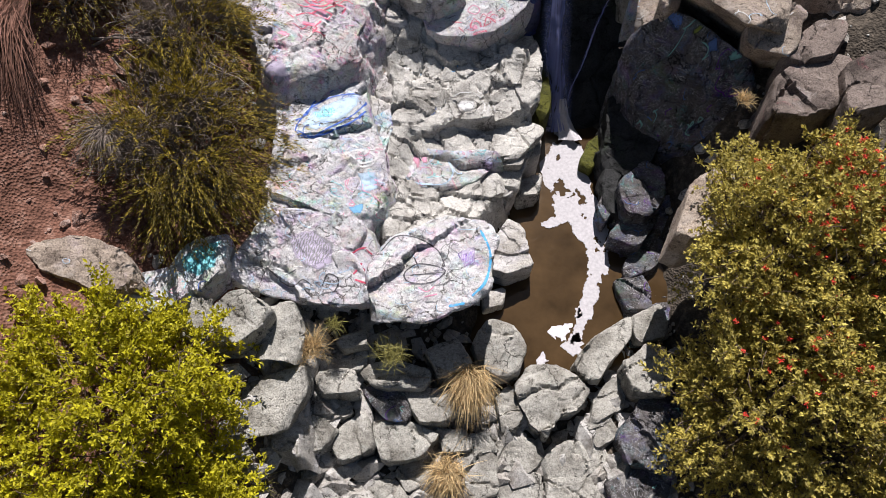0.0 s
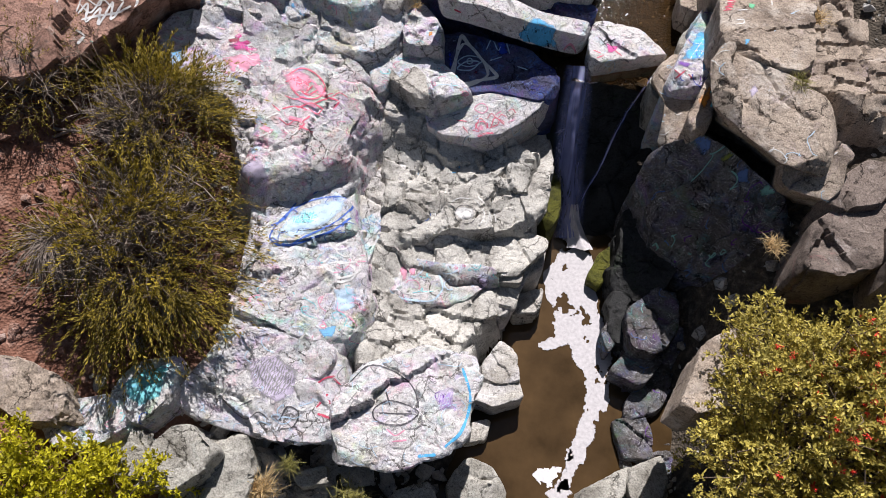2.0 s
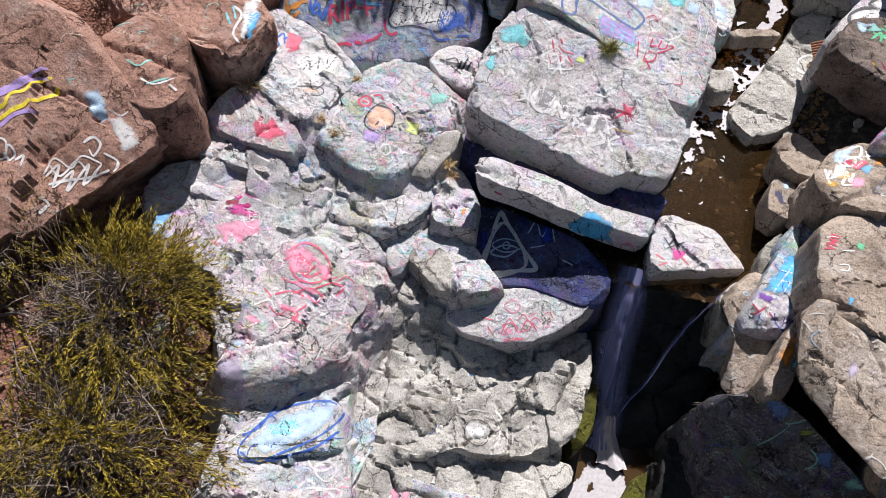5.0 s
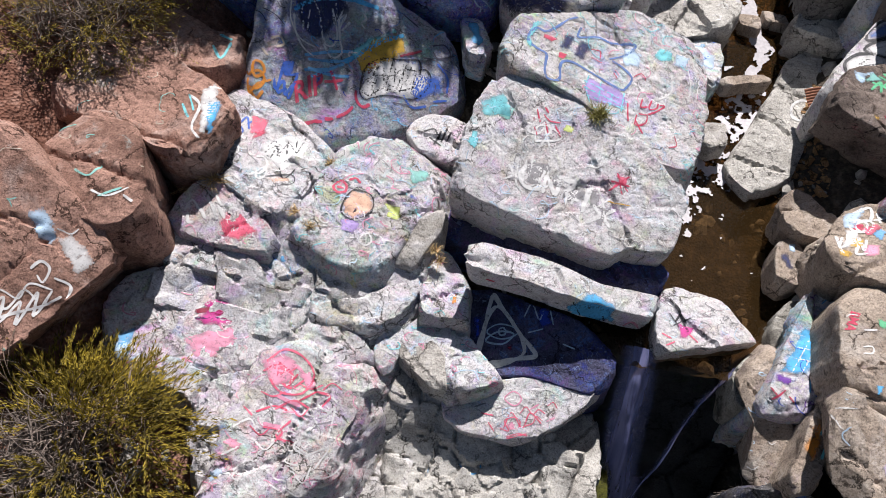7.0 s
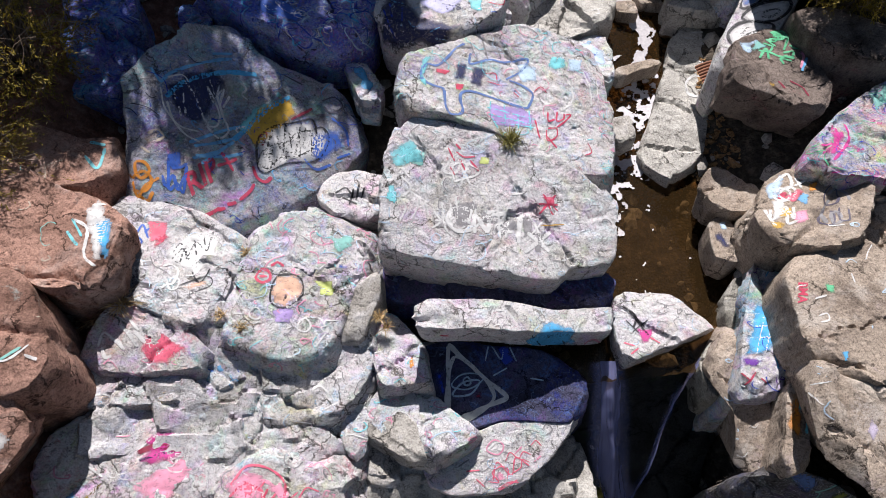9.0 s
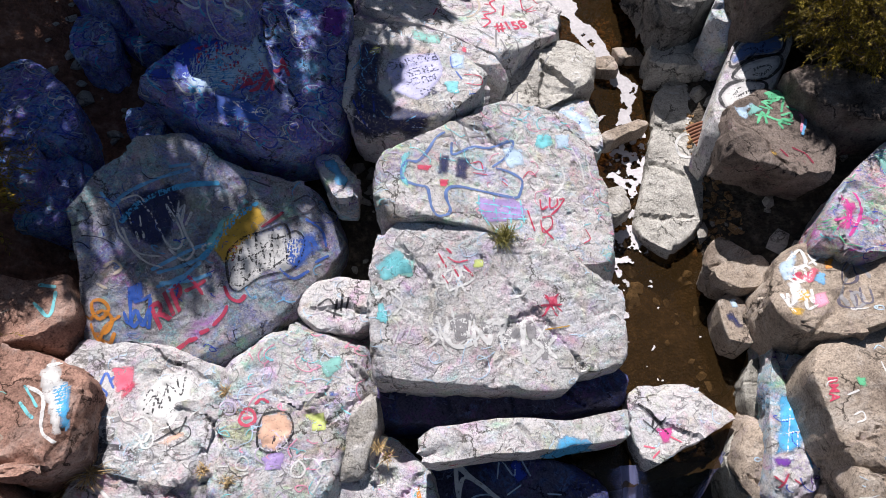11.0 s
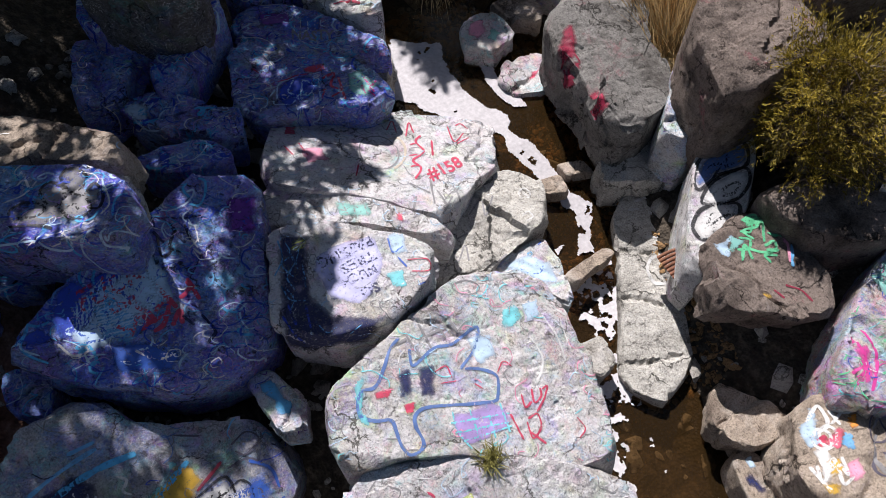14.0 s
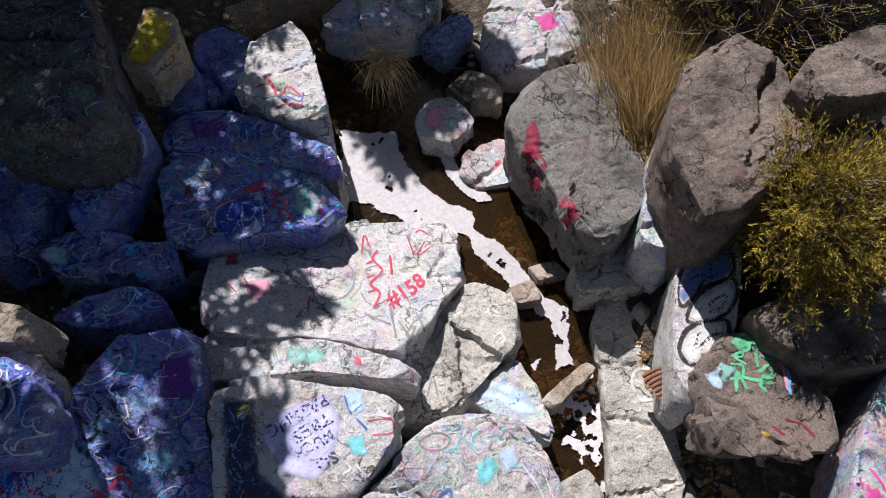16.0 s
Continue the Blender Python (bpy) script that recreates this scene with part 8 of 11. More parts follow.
patch("big_g", "gray", [(0.77, 14.25), (0.99, 14.19), (0.90, 14.07)])
patch("big_g", "gray", [(1.04, 14.04), (1.24, 14.04), (1.24, 13.91)])
patch("big_g", "cyan", [(-0.33, 15.07), (0.02, 15.08), (0.02, 14.85), (-0.26, 14.79)])
patch("big_g", "pinkred", [(1.73, 14.33), (1.91, 14.33), (1.92, 14.16), (1.75, 14.16)])
patch("big_g", "cyan", [(-0.52, 14.43), (-0.39, 14.42), (-0.44, 14.24), (-0.53, 14.26)])
lines("big_g", "red", 0.02, [[(0.51, 15.01), (0.62, 14.93), (0.78, 14.94)], [(0.39, 14.78), (0.45, 14.66)], [(1.72, 14.37), (1.91, 14.12)], [(1.92, 14.36), (1.69, 14.16)]])
lines("rip", "azure", 0.06, [[(-3.64, 16.17), (-3.46, 16.38), (-3.20, 16.57), (-2.83, 16.74), (-2.43, 16.83)], [(-1.98, 16.63), (-2.28, 16.39), (-2.57, 16.05), (-2.81, 15.79)]])
lines("rip", "skyblue", 0.04, [[(-3.33, 15.58), (-3.01, 15.70), (-2.70, 15.87)], [(-3.32, 15.45), (-2.98, 15.51), (-2.71, 15.62)], [(-2.81, 15.76), (-3.04, 15.55), (-3.25, 15.35)]])
lines("rip", "white", 0.03, [[(-3.63, 16.11), (-3.57, 15.88), (-3.43, 15.71), (-3.25, 15.65)], [(-2.99, 16.38), (-2.93, 16.10), (-2.87, 15.90), (-3.00, 15.76), (-3.15, 15.89)], [(-3.11, 16.47), (-3.04, 16.25)], [(-2.89, 16.49), (-2.96, 16.24)], [(-2.82, 16.40), (-2.92, 16.21)], [(-3.49, 16.08), (-3.47, 15.95)], [(-3.41, 16.10), (-3.41, 15.98)]])
lines("rip", "blue", 0.035, [[(-1.88, 15.78), (-1.69, 15.63), (-1.45, 15.75)], [(-1.38, 16.48), (-1.18, 16.34), (-1.15, 16.10)], [(-1.35, 15.87), (-1.13, 15.99)], [(-3.66, 15.35), (-3.68, 14.92), (-3.57, 15.02), (-3.51, 14.90), (-3.44, 15.28)], [(-3.67, 15.27), (-3.55, 15.23), (-3.43, 15.31)]])
lines("rip", "orange", 0.04, [[(-4.12, 14.97), (-3.97, 15.09), (-3.88, 15.00), (-3.96, 14.84), (-4.12, 14.81)], [(-4.07, 14.78), (-3.95, 14.71), (-3.87, 14.84)], [(-4.19, 14.72), (-4.10, 14.63)]])
lines("rip", "tan", 0.03, [[(-3.89, 15.61), (-3.77, 15.69), (-3.70, 15.61), (-3.79, 15.53)], [(-3.98, 15.41), (-3.88, 15.35)]])
lines("rip", "wine", 0.03, [[(-2.47, 15.91), (-2.35, 16.02), (-2.43, 15.80)], [(-1.66, 16.54), (-1.99, 16.29)]])
lines("red_n1", "white", 0.03, [[(-5.80, 10.36), (-5.70, 10.56), (-5.68, 10.27), (-5.53, 10.56), (-5.52, 10.30), (-5.38, 10.72), (-5.37, 10.45), (-5.23, 10.79)], [(-5.74, 10.28), (-5.56, 10.42), (-5.33, 10.57), (-5.12, 10.76)], [(-5.51, 10.96), (-5.42, 11.08), (-5.31, 11.02), (-5.35, 10.85), (-5.43, 10.91)], [(-6.22, 10.52), (-6.18, 10.57), (-6.11, 10.50), (-6.16, 10.38), (-6.22, 10.46)], [(-6.08, 10.42), (-6.01, 10.52), (-6.00, 10.38)], [(-5.24, 10.94), (-5.05, 10.91), (-5.05, 10.76)], [(-5.79, 10.10), (-5.67, 10.05), (-5.73, 9.89)]])
lines("red_n1", "yellow", 0.05, [[(-6.39, 10.81), (-6.28, 11.00), (-6.19, 11.10), (-6.13, 11.23), (-6.00, 11.37), (-5.96, 11.50)]])
lines("red_n1", "lilac", 0.05, [[(-6.47, 11.09), (-6.34, 11.30), (-6.20, 11.47), (-6.09, 11.54)], [(-6.36, 10.73), (-6.26, 10.93), (-6.09, 11.09)]])
patch("red_n1", "paleblue", [(-5.60, 11.47), (-5.46, 11.58), (-5.33, 11.48), (-5.34, 11.26), (-5.52, 11.31)])
patch("red_n1", "white", [(-5.34, 11.40), (-5.19, 11.51), (-5.01, 11.41), (-4.87, 11.24), (-5.01, 11.01), (-5.21, 11.19)])
patch("red_n3", "white", [(-4.43, 14.13), (-4.27, 14.28), (-4.09, 13.89), (-4.13, 13.34), (-4.23, 13.30)])
patch("red_n3", "azure", [(-4.25, 13.84), (-4.13, 13.91), (-4.03, 13.52), (-4.14, 13.45)])
lines("red_n3", "cyan", 0.03, [[(-4.58, 13.99), (-4.40, 13.70)], [(-4.61, 13.80), (-4.44, 13.57)]])
lines("rock_m4", "gray", 0.055, [[(-4.21, 13.97), (-3.96, 13.43)], [(-4.25, 13.63), (-3.79, 13.71)], [(-3.93, 13.91), (-4.14, 13.44)]])
lines("rock_m4", "white", 0.03, [[(-3.66, 13.66), (-3.57, 13.70), (-3.47, 13.58), (-3.53, 13.39), (-3.64, 13.44)], [(-3.38, 13.76), (-3.12, 13.82)], [(-3.45, 14.08), (-3.32, 13.91), (-3.22, 14.11)]])
lines("rock_m4", "charcoal", 0.022, [[(-3.56, 13.89), (-3.48, 14.04), (-3.38, 13.84), (-3.29, 14.07), (-3.19, 13.97)]])
patch("rock_m4", "pinkred", [(-3.93, 14.38), (-3.63, 14.41), (-3.64, 14.09), (-3.87, 13.98)])
lines("rock_m4", "blue", 0.025, [[(-4.14, 14.31), (-4.06, 14.11), (-3.98, 14.31), (-3.89, 14.10)]])
lines("rock_m3", "white", 0.045, [[(-4.34, 12.56), (-4.29, 12.43), (-4.23, 12.45)], [(-4.17, 12.66), (-4.08, 12.53)], [(-4.05, 12.78), (-3.93, 12.57)], [(-3.96, 12.77), (-3.83, 12.61)]])
patch("rock_m3", "pinkred", [(-3.81, 12.72), (-3.53, 12.73), (-3.35, 12.54), (-3.54, 12.40), (-3.78, 12.40), (-3.87, 12.54)])
lines("lip_m1", "wine", 0.07, [[(-3.97, 11.30), (-3.74, 11.38), (-3.49, 11.31), (-3.34, 11.34)]])
patch("lip_m1", "magenta", [(-3.92, 11.42), (-3.76, 11.53), (-3.55, 11.52), (-3.39, 11.41), (-3.53, 11.35), (-3.81, 11.34)])
patch("lip_m1", "skyblue", [(-4.82, 10.75), (-4.59, 10.91), (-4.58, 10.63), (-4.74, 10.52)])
patch("pink_long", "lilacpale", [(-3.32, 8.99), (-2.99, 9.19), (-2.80, 8.84), (-3.09, 8.66)])
lines("pink_long", "white", 0.022, [[(-2.10, 9.76), (-1.82, 9.95), (-1.94, 9.64)], [(-1.96, 10.30), (-1.84, 10.48), (-1.85, 10.07)], [(-2.31, 9.34), (-2.11, 9.24)], [(-2.80, 9.86), (-2.60, 9.75), (-2.49, 9.92)], [(-2.21, 9.55), (-2.05, 9.43), (-1.99, 9.66)], [(-2.03, 10.68), (-1.82, 10.58)]])
lines("pink_long", "pinkred", 0.03, [[(-2.69, 10.03), (-2.44, 10.03), (-2.51, 9.87)], [(-2.68, 10.71), (-2.48, 10.60), (-2.31, 10.76)], [(-2.11, 10.65), (-1.93, 10.63), (-2.01, 10.46)]])
lines("inck_up", "blue", 0.035, [[(-2.73, 8.01), (-2.45, 7.92), (-2.00, 8.17), (-1.73, 8.36), (-1.50, 8.64)], [(-2.78, 8.24), (-2.60, 8.42), (-2.46, 8.76), (-2.14, 9.08)]])
patch("inck_up", "cyan", [(-2.48, 8.45), (-2.33, 8.62), (-2.14, 8.63), (-2.14, 8.46), (-2.36, 8.36)])
lines("inck_up", "charcoal", 0.02, [[(-2.58, 8.16), (-2.05, 8.30), (-1.75, 8.43)]])
lines("eye_i", "white", 0.05, [[(0.21, 12.48), (0.72, 11.87), (0.03, 11.58), (0.21, 12.48)]])
lines("eye_i", "paleblue", 0.03, [[(0.12, 11.95), (0.29, 12.11), (0.53, 12.11), (0.38, 11.94), (0.12, 11.95)]])
lines("block_k", "pinkred", 0.025, [[(2.69, 12.37), (2.84, 12.31)], [(3.10, 12.42), (3.24, 12.31)], [(2.76, 12.19), (2.89, 12.27)]])
lines("block_k", "charcoal", 0.02, [[(2.80, 12.71), (2.96, 12.49)], [(2.92, 12.84), (3.04, 12.56)], [(2.86, 12.52), (3.12, 12.69)]])
patch("face_left", "gray", [(-2.78, 5.87), (-2.26, 6.09), (-1.96, 5.87), (-2.05, 5.56), (-2.42, 5.32)])
lines("face_left", "white", 0.03, [[(-3.09, 5.54), (-2.99, 5.36), (-2.79, 5.28)], [(-1.95, 5.47), (-1.84, 5.29), (-1.65, 5.41)]])
patch("face_right", "lilac", [(0.32, 5.75), (0.57, 5.85), (0.62, 5.51), (0.38, 5.46)])
lines("pink_long", "pinkred", 0.028, [[(-2.86, 10.87), (-2.67, 11.09), (-2.40, 11.06), (-2.21, 10.85), (-2.30, 10.58), (-2.58, 10.52), (-2.78, 10.67)], [(-2.60, 10.28), (-2.39, 10.45), (-2.16, 10.40)], [(-2.36, 10.19), (-2.50, 9.96), (-2.27, 9.91)], [(-2.68, 10.85), (-2.49, 10.78), (-2.52, 10.59)]])
lines("pink_long", "pink", 0.05, [[(-2.77, 10.86), (-2.44, 10.90), (-2.25, 10.69)], [(-2.61, 10.46), (-2.29, 10.40)], [(-2.70, 10.07), (-2.45, 10.07)]])
patch("rip", "white", [(-2.52, 15.50), (-2.42, 15.73), (-2.26, 15.86), (-2.05, 15.96), (-1.92, 16.11), (-1.73, 16.19), (-1.53, 16.29), (-1.44, 16.17), (-1.52, 15.94), (-1.68, 15.75), (-1.89, 15.69), (-2.12, 15.61), (-2.31, 15.48), (-2.44, 15.41)])
lines("rip", "black", 0.022, [[(-2.52, 15.50), (-2.42, 15.73), (-2.26, 15.86), (-2.05, 15.96), (-1.92, 16.11), (-1.73, 16.19), (-1.53, 16.29), (-1.44, 16.17), (-1.52, 15.94), (-1.68, 15.75), (-1.89, 15.69), (-2.12, 15.61), (-2.31, 15.48), (-2.44, 15.41), (-2.52, 15.50)], [(-2.27, 15.81), (-2.35, 15.63), (-2.27, 15.55)], [(-2.09, 15.92), (-2.11, 15.66)], [(-1.89, 16.07), (-1.90, 15.74)], [(-1.70, 16.16), (-1.73, 15.82)], [(-2.20, 15.74), (-2.01, 15.81)]])
words("rip", "red", "RIP", (-3.42, 14.87), (-3.03, 15.25), (-3.49, 15.15))
patch("slab_h", "azure", [(1.15, 12.25), (1.56, 12.55), (1.99, 12.42), (1.88, 12.12), (1.35, 12.07)])
lines("slab_h", "pink", 0.03, [[(2.07, 12.04), (2.23, 12.25), (2.42, 12.17)]])
lines("rip", "red", 0.041, [[(-2.99, 15.57), (-2.91, 15.46), (-2.85, 15.34)], [(-3.05, 15.37), (-2.92, 15.44), (-2.79, 15.53)]])
lines("rip", "red", 0.045, [[(-3.30, 14.62), (-3.18, 14.69), (-3.06, 14.79)], [(-3.10, 14.75), (-2.99, 14.80)], [(-2.96, 14.85), (-2.84, 14.91)], [(-2.79, 14.95), (-2.65, 15.10), (-2.58, 15.22)], [(-2.58, 15.47), (-2.54, 15.33), (-2.43, 15.28), (-2.33, 15.37)]])
patch("rip", "blue", [(-3.68, 15.40), (-3.50, 15.46), (-3.52, 15.21), (-3.62, 15.13), (-3.68, 15.23)])
lines("rip", "blue", 0.038, [[(-3.75, 15.09), (-3.71, 14.95), (-3.62, 15.11), (-3.57, 14.93), (-3.48, 15.14)]])
lines("rip", "orange", 0.038, [[(-4.05, 15.19), (-3.95, 15.21), (-3.90, 15.11), (-4.00, 14.99), (-4.06, 15.06), (-4.05, 15.19)], [(-4.12, 14.94), (-4.07, 14.74), (-3.95, 14.91), (-3.79, 15.04)], [(-4.17, 15.02), (-4.12, 14.98)]])
patch("rip", "ochre", [(-2.69, 15.94), (-2.43, 16.36), (-2.11, 16.64), (-1.93, 16.62), (-1.85, 16.38), (-2.11, 16.15), (-2.37, 15.89), (-2.53, 15.73)])
patch("rip", "cyan", [(-2.77, 15.95), (-2.55, 16.27), (-2.13, 16.68), (-2.04, 16.64), (-2.42, 16.24), (-2.66, 15.87)])
patch("rip", "white", [(-2.47, 15.90), (-2.27, 16.11), (-1.96, 16.25), (-1.68, 16.37), (-1.63, 16.17), (-1.71, 15.93), (-1.96, 15.75), (-2.19, 15.69), (-2.36, 15.49), (-2.50, 15.52), (-2.51, 15.71)])
lines("rip", "black", 0.03, [[(-2.47, 15.90), (-2.27, 16.11), (-1.96, 16.25), (-1.68, 16.37), (-1.63, 16.17), (-1.71, 15.93), (-1.96, 15.75), (-2.19, 15.69), (-2.36, 15.49), (-2.50, 15.52), (-2.51, 15.71), (-2.47, 15.90)], [(-2.27, 16.07), (-2.36, 15.78)], [(-2.07, 16.20), (-2.15, 15.74)], [(-1.84, 16.28), (-1.97, 15.79)], [(-2.44, 15.68), (-2.29, 15.71)], [(-2.21, 16.00), (-2.18, 15.81)], [(-2.03, 16.09), (-2.02, 15.87)], [(-1.78, 16.24), (-1.84, 15.96)]])
lines("rip", "skyblue", 0.038, [[(-3.69, 16.35), (-3.55, 16.52), (-3.31, 16.69), (-3.03, 16.84), (-2.75, 16.96)], [(-3.01, 16.95), (-2.75, 17.03)], [(-3.80, 16.52), (-3.69, 16.35)], [(-3.39, 15.61), (-2.98, 15.86), (-2.68, 16.01)], [(-3.36, 15.40), (-3.02, 15.57)]])
patch("rip", "navy", [(-3.63, 16.33), (-3.38, 16.58), (-3.04, 16.75), (-2.83, 16.65), (-2.98, 16.23), (-3.16, 15.90), (-3.35, 15.88), (-3.55, 16.02)])
lines("rip", "white", 0.022, [[(-3.70, 16.28), (-3.66, 16.01), (-3.49, 15.81), (-3.26, 15.79)], [(-3.40, 16.47), (-3.27, 16.27), (-3.18, 15.99), (-3.12, 15.90)], [(-3.11, 16.46), (-3.04, 16.33), (-2.97, 16.08), (-3.03, 15.92), (-3.13, 15.90)], [(-2.92, 16.47), (-3.01, 16.32)], [(-3.07, 16.57), (-3.02, 16.37)], [(-2.95, 16.53), (-2.99, 16.37)], [(-3.54, 16.27), (-3.52, 16.15)], [(-3.42, 16.28), (-3.43, 16.14)], [(-3.61, 16.44), (-3.42, 16.53), (-3.34, 16.46)], [(-2.67, 16.64), (-2.59, 16.58), (-2.65, 16.47), (-2.58, 16.42)], [(-2.62, 16.03), (-2.77, 15.95), (-2.72, 15.88)]])
patch("rip", "blue", [(-1.75, 16.16), (-1.26, 16.33), (-1.21, 16.09), (-1.59, 15.72), (-1.76, 15.81)])
lines("rip", "dusk", 0.022, [[(-1.50, 16.70), (-1.30, 16.81), (-1.19, 16.70), (-1.38, 16.56), (-1.48, 16.62)], [(-1.62, 16.45), (-1.38, 16.51), (-1.24, 16.41)], [(-2.06, 16.94), (-1.78, 16.87)], [(-1.61, 16.05), (-1.37, 16.15), (-1.37, 15.95)], [(-1.99, 15.56), (-1.68, 15.65)]])
lines("big_f", "steel", 0.04, [[(0.23, 16.38), (0.13, 16.25), (0.12, 16.09), (0.26, 16.00), (0.42, 15.96), (0.43, 15.82), (0.43, 15.64), (0.49, 15.53), (0.63, 15.55), (0.68, 15.64), (0.66, 15.82), (0.71, 15.94), (0.89, 15.98), (1.43, 15.86), (1.68, 15.82), (1.75, 15.88), (1.84, 16.10), (1.68, 16.24), (1.49, 16.30)]])
lines("big_f", "steel", 0.038, [[(0.23, 16.38), (0.39, 16.38), (0.57, 16.58), (0.71, 16.77), (0.86, 16.88)], [(0.93, 16.71), (0.89, 16.51), (1.04, 16.56), (1.24, 16.65), (1.47, 16.64), (1.84, 16.78), (1.84, 16.68), (1.69, 16.49), (1.44, 16.31)]])
patch("big_f", "lilac", [(1.11, 15.82), (1.57, 15.83), (1.82, 15.71), (1.74, 15.45), (1.39, 15.40), (1.16, 15.41), (1.05, 15.59)])
lines("big_f", "cyan", 0.022, [[(1.13, 15.85), (1.10, 15.61), (1.18, 15.38)], [(1.34, 15.82), (1.31, 15.43)], [(1.56, 15.81), (1.50, 15.41)], [(1.73, 15.78), (1.70, 15.42)], [(1.06, 15.73), (1.80, 15.63)], [(1.12, 15.49), (1.76, 15.48)], [(1.07, 15.61), (1.74, 15.53)]])
lines("big_f", "red", 0.026, [[(1.80, 15.62), (1.82, 15.29)], [(2.04, 15.80), (2.02, 15.64), (2.13, 15.68)], [(2.20, 15.83), (2.16, 15.66), (2.28, 15.71), (2.31, 15.81)], [(2.33, 15.79), (2.42, 15.81), (2.30, 15.67), (2.14, 15.54)], [(1.99, 15.50), (2.13, 15.52), (2.10, 15.36), (1.94, 15.27), (1.96, 15.47)], [(1.94, 15.35), (2.07, 15.16)]])
patch("big_f", "navy", [(0.68, 16.46), (0.86, 16.50), (0.80, 16.16), (0.58, 16.14)])
patch("big_f", "navy", [(0.95, 16.48), (1.14, 16.46), (1.02, 16.09), (0.82, 16.11)])
patch("big_f", "red", [(0.34, 16.33), (0.57, 16.30), (0.49, 16.17), (0.31, 16.22)])
patch("big_f", "red", [(0.63, 16.10), (0.77, 16.10), (0.68, 15.97), (0.61, 15.99)])
lines("big_f", "gray", 0.03, [[(0.95, 16.93), (1.04, 16.51)], [(1.16, 16.99), (1.20, 16.62)], [(1.36, 17.02), (1.42, 16.72)], [(1.55, 17.02), (1.60, 16.75)], [(1.09, 16.80), (1.59, 16.89)], [(0.71, 16.77), (0.95, 16.85)]])
patch("big_f", "cyan", [(2.29, 16.96), (2.52, 17.00), (2.56, 16.77), (2.33, 16.60), (2.18, 16.73)])
patch("big_f", "paleblue", [(2.58, 16.93), (2.86, 16.97), (2.79, 16.71), (2.52, 16.64)])
patch("big_f", "cyan", [(0.16, 16.49), (0.28, 16.54), (0.24, 16.32), (0.17, 15.99), (0.06, 16.09)])
patch("big_f", "paleblue", [(1.71, 16.66), (2.02, 16.65), (1.97, 16.35), (1.69, 16.27), (1.61, 16.45)])
lines("big_f", "gray", 0.015, [[(1.78, 17.39), (1.90, 17.43), (2.02, 17.42), (2.12, 17.34), (2.12, 17.26), (2.00, 17.22), (1.87, 17.25), (1.79, 17.32), (1.78, 17.39)], [(2.30, 17.25), (2.41, 17.31), (2.38, 17.15)]])
lines("big_f", "red", 0.015, [[(1.12, 16.36), (1.28, 16.39), (1.29, 16.24)], [(1.13, 16.21), (1.35, 16.18)], [(1.53, 16.09), (1.61, 16.00)], [(1.87, 16.15), (2.00, 16.26), (2.08, 16.17)], [(2.61, 15.33), (2.65, 15.17), (2.52, 15.09)]])
lines("big_f", "white", 0.022, [[(2.81, 16.70), (2.86, 16.36), (2.82, 16.04)], [(2.97, 16.84), (3.13, 16.63)], [(2.51, 16.45), (2.52, 16.13), (2.30, 15.87)], [(3.01, 16.57), (2.97, 16.16)]])
patch("big_f", "white", [(2.73, 15.43), (2.84, 15.41), (2.75, 15.27), (2.69, 15.32)])
patch("big_g", "gray", [(0.33, 14.25), (0.61, 14.25), (0.62, 13.91), (0.34, 13.91)])
patch("big_g", "gray", [(0.79, 14.19), (0.99, 14.06), (0.87, 13.88), (0.70, 13.98)])
patch("big_g", "gray", [(1.04, 13.96), (1.29, 13.99), (1.24, 13.79), (1.04, 13.78)])
patch("big_g", "gray", [(1.37, 14.03), (1.52, 13.96), (1.50, 13.72), (1.35, 13.78)])
patch("big_g", "gray", [(1.52, 13.82), (1.68, 13.79), (1.58, 13.49), (1.45, 13.55)])
lines("big_g", "white", 0.03, [[(0.21, 14.26), (0.24, 14.03), (0.39, 13.83), (0.63, 13.92)], [(0.43, 14.33), (0.40, 13.94)], [(0.69, 14.29), (0.56, 13.84), (0.94, 14.12), (0.79, 13.81)], [(1.02, 14.18), (1.00, 13.71)], [(1.20, 14.09), (1.08, 13.74)], [(1.40, 14.14), (1.26, 13.68)], [(1.52, 13.97), (1.63, 13.59)], [(0.09, 14.13), (0.17, 13.98), (0.04, 13.89)], [(0.91, 14.07), (1.31, 14.09)]])
lines("big_g", "white", 0.026, [[(0.39, 14.86), (0.30, 14.70), (0.48, 14.70), (0.57, 14.91)], [(0.54, 14.82), (0.67, 14.49)], [(0.68, 14.86), (0.50, 14.47)], [(0.75, 14.65), (0.43, 14.56)]])
lines("big_g", "red", 0.026, [[(1.74, 14.36), (1.83, 14.06)], [(1.90, 14.35), (1.63, 14.08)], [(1.64, 14.23), (1.93, 14.21)], [(0.40, 15.07), (0.47, 14.87)], [(0.55, 14.90), (0.61, 14.73)], [(0.70, 14.88), (0.81, 14.72)], [(0.52, 15.13), (0.58, 15.05)]])
patch("big_g", "red", [(0.34, 15.05), (0.47, 15.02), (0.40, 14.87), (0.32, 14.92)])
patch("big_g", "cyan", [(-0.46, 14.99), (-0.15, 15.20), (-0.00, 15.11), (-0.21, 14.81), (-0.38, 14.76)])
patch("big_g", "cyan", [(-0.52, 14.51), (-0.41, 14.53), (-0.45, 14.33), (-0.55, 14.31)])
patch("big_g", "teal", [(-0.19, 14.98), (0.09, 15.06), (0.00, 14.81), (-0.19, 14.79)])
patch("big_g", "lime", [(0.87, 14.98), (1.04, 14.97), (0.96, 14.82), (0.85, 14.85)])
